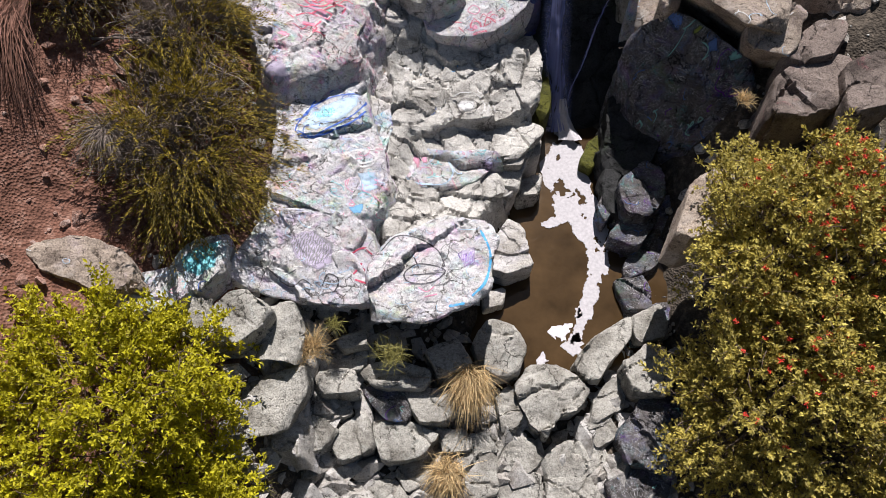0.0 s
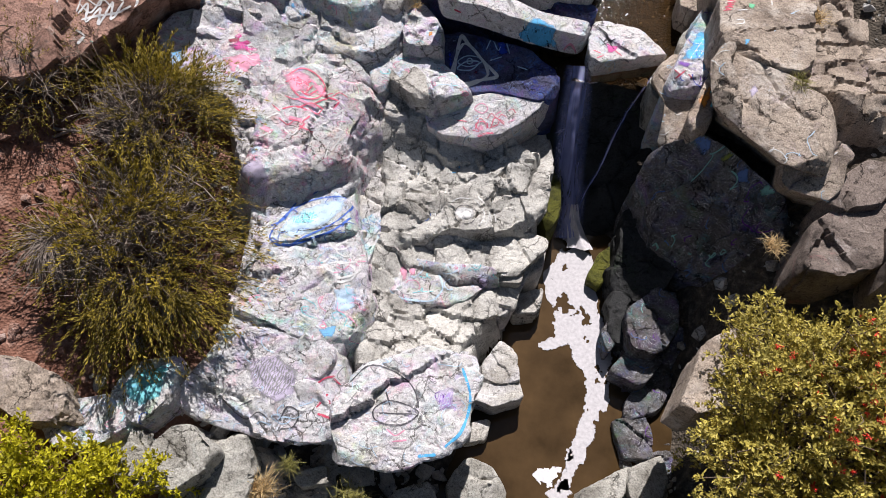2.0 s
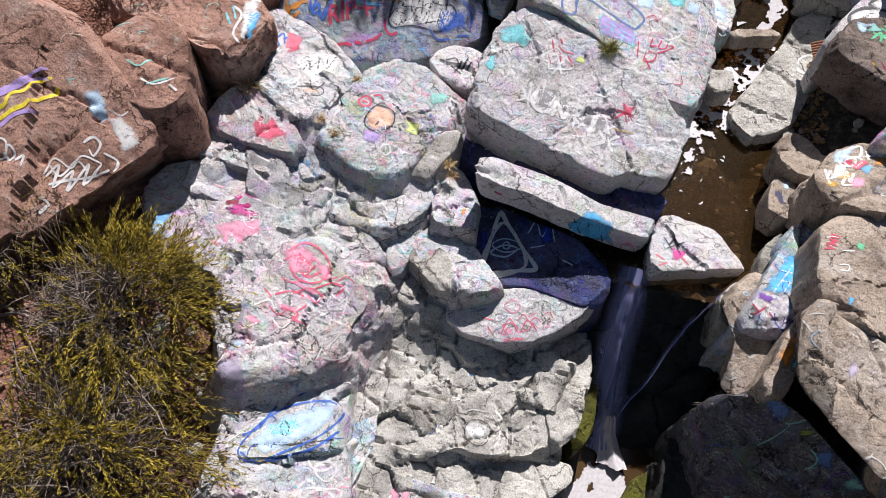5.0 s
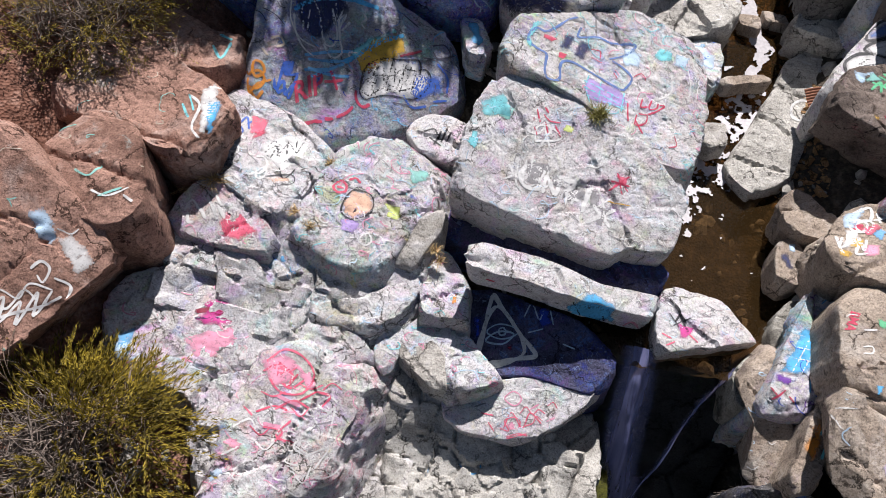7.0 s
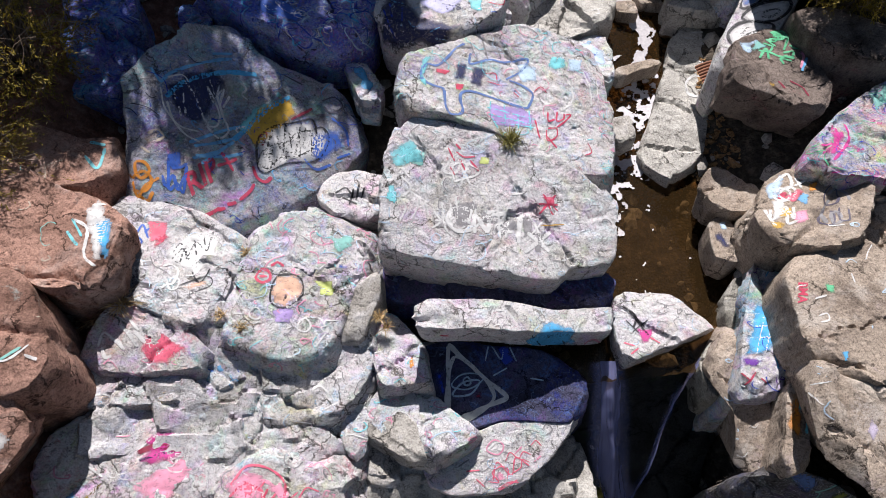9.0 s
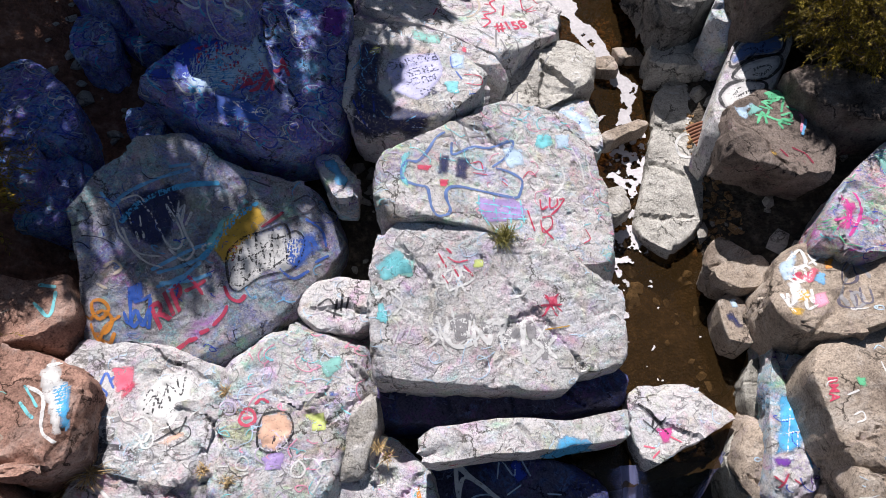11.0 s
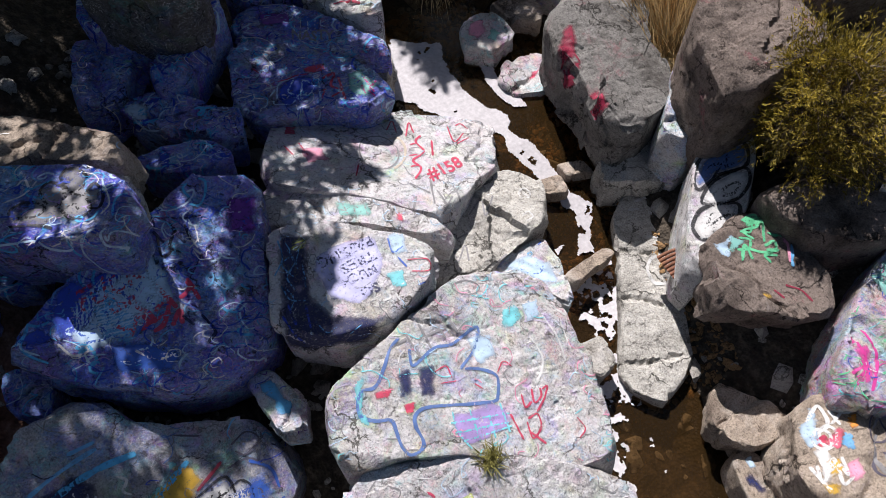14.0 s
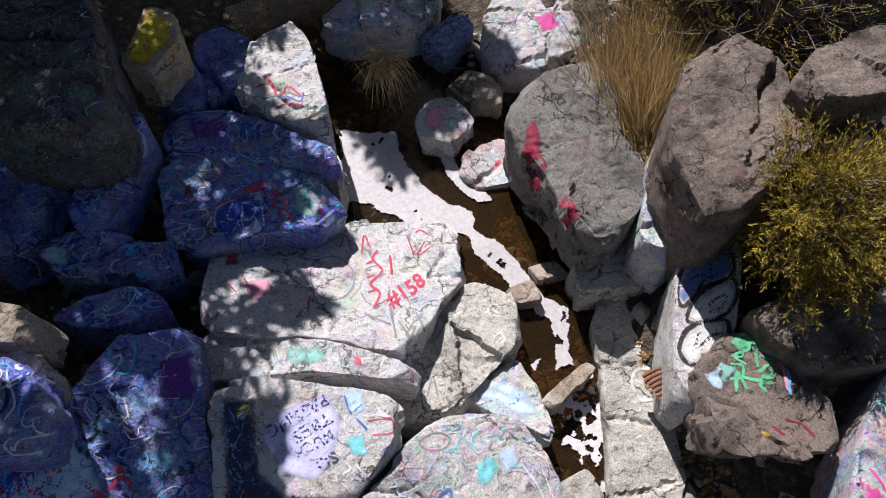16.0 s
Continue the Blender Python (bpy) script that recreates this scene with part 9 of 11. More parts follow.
lines("big_g", "white", 0.019, [[(-0.38, 14.33), (-0.30, 14.18), (-0.41, 13.98)], [(-0.29, 14.47), (-0.10, 14.30), (-0.22, 14.03)], [(-0.02, 14.29), (0.01, 14.07)], [(2.24, 14.25), (2.38, 14.31), (2.47, 14.19), (2.33, 14.13)], [(-0.30, 14.76), (-0.19, 14.60)]])
lines("big_g", "ochre", 0.015, [[(1.62, 13.91), (1.98, 13.92)]])
patch("slab_c", "lavender", [(0.31, 18.31), (0.79, 18.33), (1.10, 18.23), (1.02, 17.83), (0.81, 17.50), (0.57, 17.44), (0.26, 17.65), (0.15, 18.10)])
patch("slab_c", "paleblue", [(1.18, 18.25), (1.44, 18.18), (1.38, 17.86), (1.18, 17.88)])
patch("slab_c", "cyan", [(1.02, 17.69), (1.21, 17.66), (1.19, 17.47), (1.00, 17.49)])
patch("slab_c", "olive", [(0.06, 18.61), (0.24, 18.57), (0.14, 18.36), (0.02, 18.45)])
lines("slab_c", "blue", 0.022, [[(1.21, 18.16), (1.20, 17.95), (1.35, 17.98)], [(1.23, 17.86), (1.29, 17.69)], [(1.44, 17.41), (1.33, 17.40)]])
lines("slab_c", "white", 0.022, [[(1.49, 17.91), (1.52, 17.76), (1.61, 17.78)], [(1.46, 17.79), (1.59, 17.70)], [(0.93, 17.49), (0.95, 17.38), (0.85, 17.37)], [(1.14, 17.49), (1.24, 17.51)], [(1.03, 17.41), (1.05, 17.30)]])
lines("slab_c", "red", 0.015, [[(1.33, 17.78), (1.57, 17.69), (1.54, 17.54), (1.32, 17.61)]])
lines("slab_c", "skyblue", 0.022, [[(-0.11, 18.67), (-0.13, 18.40), (-0.29, 18.20)], [(-0.03, 18.49), (-0.01, 18.27), (-0.15, 18.13), (-0.10, 17.91)], [(0.08, 18.22), (0.03, 17.91)], [(-0.25, 18.04), (-0.20, 17.82), (-0.03, 17.74)]])
patch("slab_b", "teal", [(0.76, 19.19), (1.21, 19.01), (1.17, 18.78), (0.74, 18.95)])
lines("slab_b", "gray", 0.022, [[(0.73, 19.00), (0.85, 19.15), (0.88, 18.92)], [(1.01, 19.07), (0.97, 18.86)], [(1.14, 19.02), (1.14, 18.79)], [(1.37, 18.84), (1.32, 18.62)], [(1.46, 18.78), (1.41, 18.59)]])
patch("slab_b", "red", [(1.51, 18.71), (1.65, 18.66), (1.56, 18.51), (1.47, 18.56)])
lines("slab_b", "white", 0.022, [[(1.83, 18.57), (1.86, 18.39)], [(1.94, 18.56), (1.75, 18.40)]])
lines("slab_a", "red", 0.034, [[(2.02, 19.32), (2.19, 19.53), (2.14, 19.73), (2.38, 19.90), (2.34, 20.15), (2.47, 20.29)], [(2.05, 19.60), (2.19, 19.61)], [(2.13, 19.85), (2.26, 19.86)], [(2.60, 20.14), (2.48, 19.78)], [(2.22, 20.10), (2.32, 20.11)]])
words("slab_a", "red", "#158", (2.24, 19.24), (2.87, 19.45), (2.22, 19.49))
lines("slab_a", "gray", 0.022, [[(1.43, 20.11), (1.55, 20.34), (1.76, 20.40), (1.93, 20.30), (2.00, 20.06), (1.93, 19.81), (1.73, 19.64), (1.54, 19.66), (1.42, 19.82), (1.43, 20.11)]])
lines("slab_a", "tan", 0.038, [[(1.93, 20.30), (2.10, 20.28), (2.12, 20.02), (1.98, 19.74), (1.79, 19.60)]])
lines("slab_a", "red", 0.022, [[(1.99, 20.51), (2.15, 20.72), (2.12, 20.41)], [(2.23, 20.30), (2.40, 20.63), (2.39, 20.37)], [(2.99, 20.43), (2.96, 20.05), (3.20, 20.23)], [(2.98, 19.99), (3.23, 20.10)], [(2.08, 20.81), (2.20, 20.89)], [(1.21, 19.56), (1.33, 19.82)], [(3.14, 20.44), (3.24, 20.47), (3.31, 20.32)], [(0.40, 20.43), (0.48, 20.19)], [(0.62, 20.45), (0.68, 20.12)]])
patch("slab_a", "red", [(0.49, 20.88), (0.67, 20.88), (0.61, 20.65), (0.46, 20.68)])
patch("slab_a", "pink", [(0.60, 20.36), (0.95, 20.28), (0.93, 19.97), (0.64, 19.98)])
lines("slab_a", "gray", 0.03, [[(1.90, 19.25), (2.12, 18.99)], [(1.90, 18.97), (1.76, 18.71)], [(2.23, 19.27), (2.10, 18.76)], [(2.24, 19.02), (2.27, 18.69)], [(2.41, 18.85), (2.15, 18.55)], [(2.52, 19.01), (2.49, 18.72)]])
lines("round_d", "gray", 0.026, [[(1.95, 18.02), (2.17, 18.27), (2.18, 18.08), (2.37, 18.28), (2.32, 18.02)], [(2.64, 18.75), (2.90, 18.92), (2.85, 18.64), (3.09, 18.92)], [(2.30, 18.43), (2.50, 18.46)], [(2.69, 17.84), (2.90, 17.91)]])
lines("round_d", "white", 0.022, [[(3.53, 18.84), (3.63, 18.86), (3.67, 18.74), (3.58, 18.67), (3.50, 18.75), (3.53, 18.84)], [(3.56, 18.80), (3.62, 18.69)], [(3.34, 18.41), (3.45, 18.45), (3.48, 18.34), (3.36, 18.31)], [(3.01, 18.96), (3.19, 18.96)]])
patch("small_e", "paleblue", [(2.82, 17.79), (3.24, 17.88), (3.42, 17.59), (3.40, 17.18), (3.18, 17.33), (2.98, 17.57)])
patch("fk", "paleblue", [(-2.57, 18.47), (-2.01, 18.85), (-1.67, 18.99), (-1.62, 18.41), (-2.05, 17.95), (-2.48, 17.86), (-2.61, 18.08)])
patch("fk", "cobalt", [(-3.19, 18.24), (-2.87, 18.33), (-2.80, 18.15), (-2.99, 18.07)])
patch("fk", "cobalt", [(-2.40, 18.72), (-2.07, 18.86), (-1.84, 18.81), (-1.94, 18.62), (-2.26, 18.56)])
words("fk", "red", "FUCK", (-2.46, 18.34), (-1.72, 18.62), (-2.47, 18.62))
patch("fk", "cobalt", [(-2.67, 18.72), (-2.41, 18.82), (-2.21, 18.56), (-2.36, 18.17), (-2.69, 18.11), (-2.79, 18.32)])
patch("fk", "blue", [(-2.36, 17.98), (-1.90, 17.87), (-1.58, 17.63), (-1.70, 17.42), (-2.25, 17.60)])
patch("fk", "paleblue", [(-1.94, 18.73), (-1.59, 18.96), (-1.45, 18.64), (-1.49, 18.31), (-1.82, 18.16), (-1.97, 18.41)])
patch("fk", "skyblue", [(-2.35, 18.42), (-2.02, 18.43), (-1.89, 18.12), (-2.07, 17.87), (-2.36, 17.98)])
patch("fk", "violet", [(-0.53, 19.51), (-0.18, 19.45), (-0.35, 18.86), (-0.67, 18.99)])
lines("fk", "black", 0.03, [[(-1.46, 19.12), (-1.48, 18.85), (-1.35, 18.88)], [(-1.24, 19.16), (-1.36, 18.95), (-1.26, 18.85)], [(-1.12, 19.20), (-1.11, 18.98)]])
lines("fk", "white", 0.025, [[(-1.11, 18.87), (-1.05, 18.78)], [(-2.04, 17.80), (-1.86, 17.64), (-1.64, 17.65)], [(-2.75, 18.07), (-2.64, 17.90), (-2.48, 17.91)]])
lines("fk", "red", 0.05, [[(-2.04, 17.96), (-1.90, 18.19), (-1.82, 18.07), (-1.92, 18.01)], [(-1.73, 18.20), (-1.54, 18.33), (-1.66, 18.04), (-1.80, 17.96)], [(-1.59, 17.98), (-1.47, 18.14), (-1.48, 17.98)], [(-1.43, 18.29), (-1.26, 18.40)], [(-1.28, 18.51), (-1.22, 18.22)]])
words("fk", "red", "the", (-2.17, 18.26), (-1.86, 18.36), (-2.21, 18.42))
lines("fk", "red", 0.053, [[(-1.64, 18.52), (-1.58, 18.39), (-1.49, 18.18)], [(-2.19, 18.16), (-2.10, 18.08), (-2.00, 18.02)], [(-1.91, 18.05), (-1.77, 18.09), (-1.65, 18.12), (-1.57, 18.14)], [(-1.91, 18.30), (-1.80, 18.20), (-1.75, 18.06)], [(-1.30, 18.48), (-1.23, 18.36)]])
patch("fk", "violet", [(-0.54, 19.50), (-0.21, 19.41), (-0.30, 18.93), (-0.56, 18.94), (-0.63, 19.09)])
lines("fk", "navy", 0.038, [[(-1.28, 19.25), (-1.24, 19.09), (-1.18, 18.96)], [(-1.73, 18.86), (-1.68, 18.68)], [(-1.49, 19.18), (-1.41, 19.01)], [(-1.26, 18.04), (-1.17, 17.81), (-1.27, 17.69)], [(-1.47, 18.09), (-1.36, 17.93)]])
lines("fk", "blue", 0.03, [[(-2.54, 18.35), (-2.53, 18.14), (-2.43, 18.05)], [(-2.29, 18.42), (-2.21, 18.27), (-2.31, 18.09)], [(-2.02, 18.57), (-1.94, 18.41), (-1.77, 18.58)], [(-2.50, 18.01), (-2.27, 18.02), (-2.11, 18.18)], [(-2.00, 17.95), (-1.84, 18.11)], [(-2.75, 18.40), (-2.70, 18.12)]])
lines("fk", "white", 0.015, [[(-1.11, 19.03), (-1.06, 18.87)], [(-1.16, 18.88), (-1.01, 18.98)], [(-1.01, 19.17), (-1.03, 18.94)], [(-0.05, 19.22), (0.06, 19.12)]])
patch("pk", "gray", [(-2.76, 19.33), (-2.50, 19.40), (-2.36, 19.59), (-2.11, 19.57), (-2.10, 19.76), (-1.90, 19.76), (-1.87, 19.40), (-1.69, 19.31), (-1.73, 19.07), (-2.00, 18.98), (-2.24, 19.05), (-2.48, 19.07), (-2.73, 19.21)])
lines("pk", "black", 0.035, [[(-2.37, 19.53), (-2.26, 19.63), (-2.13, 19.51), (-2.17, 19.32), (-2.31, 19.32), (-2.37, 19.53)], [(-2.14, 19.62), (-2.04, 19.75), (-1.88, 19.62), (-1.89, 19.41), (-2.04, 19.39), (-2.14, 19.62)], [(-2.17, 19.23), (-2.05, 19.35), (-1.88, 19.22), (-1.87, 19.03), (-2.06, 19.00), (-2.17, 19.23)], [(-1.89, 19.28), (-1.77, 19.40), (-1.70, 19.20), (-1.77, 19.04), (-1.89, 19.09)], [(-2.72, 19.39), (-2.53, 19.45), (-2.36, 19.32), (-2.46, 19.22), (-2.67, 19.29), (-2.72, 19.39)], [(-2.76, 19.19), (-2.47, 19.10), (-2.28, 18.96)], [(-2.10, 19.17), (-2.01, 19.19), (-1.99, 19.08), (-2.06, 19.09)]])
lines("pk", "white", 0.022, [[(-2.76, 19.53), (-2.55, 19.56), (-2.38, 19.70)], [(-2.59, 19.71), (-2.50, 19.77), (-2.48, 19.62)], [(-2.14, 19.84), (-1.95, 19.85), (-1.78, 19.66)], [(-1.67, 19.32), (-1.65, 19.06), (-1.76, 18.94)], [(-2.20, 18.89), (-2.10, 18.73), (-1.97, 18.75)]])
patch("srp", "cobalt", [(0.57, 21.31), (0.81, 21.49), (1.22, 21.43), (1.19, 21.07), (0.95, 20.95), (0.63, 20.89), (0.54, 21.08)])
lines("srp", "paleblue", 0.026, [[(0.55, 21.12), (0.66, 21.40), (0.89, 21.43), (0.74, 21.20), (0.86, 21.09), (0.72, 20.95), (0.57, 20.99)], [(1.00, 21.36), (0.85, 20.95)], [(1.00, 21.36), (1.14, 21.25), (1.04, 21.07), (0.92, 21.08)], [(1.25, 21.34), (1.14, 20.87)], [(0.57, 21.28), (0.46, 21.17)]])
lines("srp", "red", 0.038, [[(1.31, 21.32), (1.50, 21.37), (1.38, 21.14), (1.50, 20.99), (1.32, 20.90)], [(1.54, 21.30), (1.49, 20.78)], [(1.27, 21.09), (1.18, 20.93)]])
patch("srp", "red", [(1.09, 21.62), (1.41, 21.62), (1.41, 21.45), (1.08, 21.47)])
patch("srp", "teal", [(1.68, 21.35), (1.92, 21.33), (2.07, 20.92), (1.84, 20.73), (1.56, 20.80)])
lines("srp", "magenta", 0.03, [[(1.74, 21.22), (1.81, 21.03), (1.81, 20.80)], [(1.89, 21.23), (1.94, 20.79)], [(2.05, 21.01), (1.89, 20.87), (1.93, 20.73)]])
lines("srp", "white", 0.015, [[(0.26, 22.58), (0.55, 22.50), (0.76, 22.33), (0.78, 22.09), (0.64, 22.11)], [(0.58, 22.17), (0.67, 21.79)], [(0.58, 22.17), (0.71, 22.08)], [(-0.00, 21.27), (0.22, 21.27)], [(0.10, 21.37), (0.29, 21.26)]])
lines("srp", "red", 0.022, [[(0.37, 21.83), (0.45, 21.69)], [(0.65, 21.45), (0.96, 21.48), (1.12, 21.47)]])
words("nasty", "gray", "NASTY", (1.10, 22.25), (1.74, 21.99), (1.16, 22.47))
patch("nasty", "violet", [(0.73, 23.09), (1.27, 22.90), (1.26, 22.55), (0.70, 22.69)])
patch("nasty", "blue", [(1.35, 22.80), (1.68, 22.57), (1.62, 22.22), (1.26, 22.46)])
lines("nasty", "white", 0.015, [[(1.38, 22.69), (1.32, 22.46)], [(1.49, 22.66), (1.42, 22.39)], [(1.59, 22.58), (1.52, 22.33)], [(0.78, 23.27), (1.17, 23.11)], [(0.88, 23.16), (1.00, 23.13)]])
lines("spire_p7", "red", 0.034, [[(1.85, 23.18), (2.09, 23.16), (2.08, 22.89), (2.29, 22.98), (2.40, 22.73)], [(1.96, 22.68), (2.18, 22.68), (2.36, 22.52)], [(2.06, 23.34), (2.10, 23.20)]])
lines("spire_p7", "blue", 0.026, [[(1.85, 22.94), (2.16, 22.86), (2.34, 22.63), (2.46, 22.77)]])
patch("yellow", "yellow", [(0.34, 23.49), (0.60, 24.00), (0.88, 24.39), (1.08, 24.05), (1.06, 23.60), (0.59, 23.27)])
lines("yellow", "red", 0.038, [[(0.64, 23.67), (0.64, 23.46)], [(0.69, 23.77), (0.78, 23.62), (0.91, 23.63)], [(0.74, 23.87), (0.65, 23.43)]])
lines("eve_q7", "green", 0.038, [[(5.42, 16.17), (5.59, 16.36), (5.56, 16.14)], [(5.46, 16.33), (5.61, 16.29), (5.71, 16.40), (5.59, 16.48)], [(5.67, 16.56), (5.78, 16.50), (5.88, 16.61), (5.79, 16.69)], [(5.75, 16.01), (5.74, 16.13), (5.90, 16.07)], [(5.83, 16.25), (5.99, 16.27), (5.94, 16.16), (5.81, 16.19)], [(5.99, 16.41), (6.09, 16.33), (6.20, 16.46), (6.10, 16.52)]])
lines("eve_q7", "pink", 0.038, [[(6.20, 16.31), (6.13, 16.15), (6.00, 15.92)]])
lines("eve_q7", "skyblue", 0.038, [[(6.19, 16.14), (6.09, 16.00), (5.99, 15.85)]])
patch("eve_q7", "paleblue", [(5.22, 16.52), (5.53, 16.55), (5.26, 16.27), (5.14, 16.33)])
patch("eve_q7", "ochre", [(5.32, 15.73), (5.55, 15.64), (5.47, 15.55), (5.28, 15.64)])
patch("eve_q7", "green", [(5.85, 16.72), (6.10, 16.67), (6.03, 16.54), (5.78, 16.59)])
lines("pillar_q8", "white", 0.045, [[(5.32, 18.21), (5.58, 18.20)], [(5.67, 18.18), (5.47, 17.75)], [(5.43, 17.96), (5.64, 17.76)], [(5.20, 17.60), (5.58, 17.43)], [(5.59, 17.63), (5.45, 17.34)], [(5.33, 17.17), (5.12, 17.25), (4.94, 17.11), (4.94, 16.88), (5.11, 16.79)], [(5.16, 18.12), (5.33, 18.07)]])
patch("col_w2", "azure", [(4.57, 12.59), (4.96, 12.55), (4.80, 12.26), (4.55, 11.79), (4.17, 11.82), (4.35, 12.20)])
lines("col_w2", "white", 0.017, [[(4.49, 12.41), (4.84, 12.38)], [(4.40, 12.23), (4.76, 12.20)], [(4.32, 12.06), (4.64, 12.04)], [(4.72, 12.56), (4.33, 11.82)], [(4.85, 12.55), (4.45, 11.81)]])
patch("col_w2", "violet", [(4.73, 12.84), (4.97, 12.75), (4.87, 12.60), (4.64, 12.64)])
patch("col_w2", "violet", [(4.13, 11.80), (4.41, 11.74), (4.27, 11.61), (4.09, 11.65)])
lines("col_w2", "red", 0.022, [[(4.05, 11.57), (4.15, 11.44)], [(4.24, 11.56), (4.08, 11.39)], [(4.28, 11.48), (4.35, 11.39)], [(4.77, 12.67), (4.87, 12.71)]])
lines("col_w2", "skyblue", 0.022, [[(5.10, 13.44), (5.06, 13.19), (4.88, 12.97)], [(5.18, 13.34), (4.99, 13.12)], [(4.58, 11.78), (4.56, 11.57)], [(4.72, 11.90), (4.66, 11.69)]])
lines("face_w3", "white", 0.038, [[(5.10, 14.11), (5.34, 14.21), (5.28, 13.97), (5.04, 13.95)], [(5.03, 13.90), (5.11, 13.98), (5.19, 13.97), (5.23, 13.88), (5.16, 13.77), (5.06, 13.77), (5.01, 13.84), (5.03, 13.90)], [(4.87, 13.66), (4.82, 13.48), (5.08, 13.64), (4.99, 13.38), (5.14, 13.39)], [(5.41, 14.11), (5.40, 13.92)], [(4.80, 13.68), (4.81, 13.46), (4.83, 13.36)]])
patch("face_w3", "red", [(5.09, 13.95), (5.22, 13.91), (5.13, 13.76), (5.04, 13.80)])
patch("face_w3", "ochre", [(4.98, 13.67), (5.19, 13.66), (5.12, 13.48), (4.93, 13.49)])
patch("face_w3", "pink", [(5.14, 13.56), (5.30, 13.56), (5.16, 13.36), (5.06, 13.40)])
patch("face_w3", "orange", [(5.52, 14.04), (5.61, 13.99), (5.54, 13.86), (5.46, 13.89)])
patch("face_w3", "ochre", [(4.79, 13.46), (4.97, 13.40), (4.88, 13.32), (4.78, 13.37)])
lines("face_w3", "dusk", 0.022, [[(5.65, 13.74), (5.81, 13.85), (5.84, 13.67), (5.72, 13.53), (5.62, 13.57), (5.65, 13.74)], [(5.57, 13.50), (5.42, 13.29), (5.52, 13.21), (5.63, 13.43)], [(5.71, 13.45), (5.62, 13.26), (5.72, 13.23), (5.79, 13.40)]])
words("tan_w4", "red", "BMA", (4.79, 12.47), (4.67, 12.17), (4.91, 12.45))
lines("tan_w4", "white", 0.022, [[(4.86, 11.97), (4.98, 11.99), (4.97, 11.90), (4.85, 11.88)], [(4.91, 12.21), (5.08, 12.24)], [(5.53, 12.52), (5.51, 12.38)]])
patch("tan_w4", "azure", [(4.92, 11.51), (5.04, 11.52), (4.97, 11.30), (4.84, 11.33)])
patch("tan_w4", "green", [(5.11, 12.42), (5.29, 12.42), (5.20, 12.26), (5.05, 12.26)])
patch("rock_m4", "white", [(-3.70, 13.87), (-3.45, 14.18), (-3.13, 14.26), (-2.96, 14.13), (-2.99, 13.77), (-3.26, 13.50), (-3.39, 13.64), (-3.63, 13.69)])
lines("rock_m4", "black", 0.022, [[(-3.57, 13.77), (-3.45, 13.95), (-3.47, 13.72), (-3.56, 13.77)], [(-3.42, 14.03), (-3.38, 13.78), (-3.33, 13.87)], [(-3.31, 14.10), (-3.26, 13.86)], [(-3.19, 14.15), (-3.14, 13.93), (-3.08, 14.25)], [(-3.26, 13.72), (-3.07, 13.86)], [(-3.33, 13.65), (-3.20, 13.43), (-3.07, 13.65)]])
patch("rock_m4", "red", [(-3.86, 14.02), (-3.67, 14.22), (-3.59, 14.14), (-3.72, 13.95), (-3.81, 13.80)])
lines("rock_m4", "blue", 0.026, [[(-4.14, 14.23), (-3.96, 14.04), (-4.08, 13.95)], [(-4.01, 14.26), (-4.05, 14.11)], [(-3.94, 14.19), (-3.89, 14.26)]])
lines("rock_m4", "charcoal", 0.075, [[(-4.25, 13.42), (-4.02, 13.39), (-3.77, 13.35)], [(-4.10, 13.58), (-3.98, 13.36), (-4.02, 13.16)], [(-3.95, 13.60), (-4.00, 13.37)]])
lines("rock_m4", "white", 0.019, [[(-3.68, 13.56), (-3.59, 13.42), (-3.65, 13.32)], [(-3.57, 13.42), (-3.53, 13.50), (-3.45, 13.46), (-3.46, 13.34), (-3.55, 13.31), (-3.59, 13.42)], [(-3.92, 13.50), (-3.86, 13.54)], [(-3.85, 13.25), (-3.76, 13.19)]])
patch("rock_m4", "peach", [(-3.45, 13.37), (-3.11, 13.52), (-3.06, 13.40), (-3.33, 13.25)])
lines("rock_m4", "black", 0.018, [[(-3.45, 13.37), (-3.11, 13.53), (-3.05, 13.39), (-3.33, 13.24)]])
patch("rock_m5", "peach", [(-2.27, 13.30), (-2.18, 13.53), (-1.95, 13.55), (-1.85, 13.43), (-1.88, 13.23), (-2.07, 13.07), (-2.26, 13.12)])
lines("rock_m5", "black", 0.03, [[(-2.27, 13.30), (-2.18, 13.53), (-1.95, 13.55), (-1.85, 13.43), (-1.88, 13.23), (-2.07, 13.07), (-2.26, 13.12), (-2.27, 13.30)], [(-2.07, 13.26), (-2.11, 13.11)]])
lines("rock_m5", "red", 0.038, [[(-2.46, 13.54), (-2.38, 13.63), (-2.29, 13.58), (-2.29, 13.47), (-2.39, 13.43), (-2.46, 13.48), (-2.46, 13.54)], [(-2.27, 13.68), (-2.18, 13.74), (-2.10, 13.68)], [(-2.42, 13.52), (-2.32, 13.52)]])
lines("rock_m5", "white", 0.022, [[(-2.54, 13.00), (-2.47, 13.07), (-2.40, 13.00), (-2.44, 12.90), (-2.54, 12.93), (-2.54, 13.00)], [(-2.51, 12.84), (-2.42, 12.86)], [(-1.92, 12.84), (-1.83, 12.92), (-1.76, 12.82), (-1.82, 12.73), (-1.92, 12.75), (-1.92, 12.84)], [(-1.71, 12.74), (-1.65, 12.58)], [(-1.52, 12.76), (-1.71, 12.51)]])
patch("rock_m5", "blue", [(-1.41, 13.72), (-1.22, 13.75), (-1.08, 13.66), (-1.25, 13.62)])
patch("rock_m5", "teal", [(-1.46, 14.15), (-1.15, 14.21), (-1.08, 13.98), (-1.35, 13.93)])
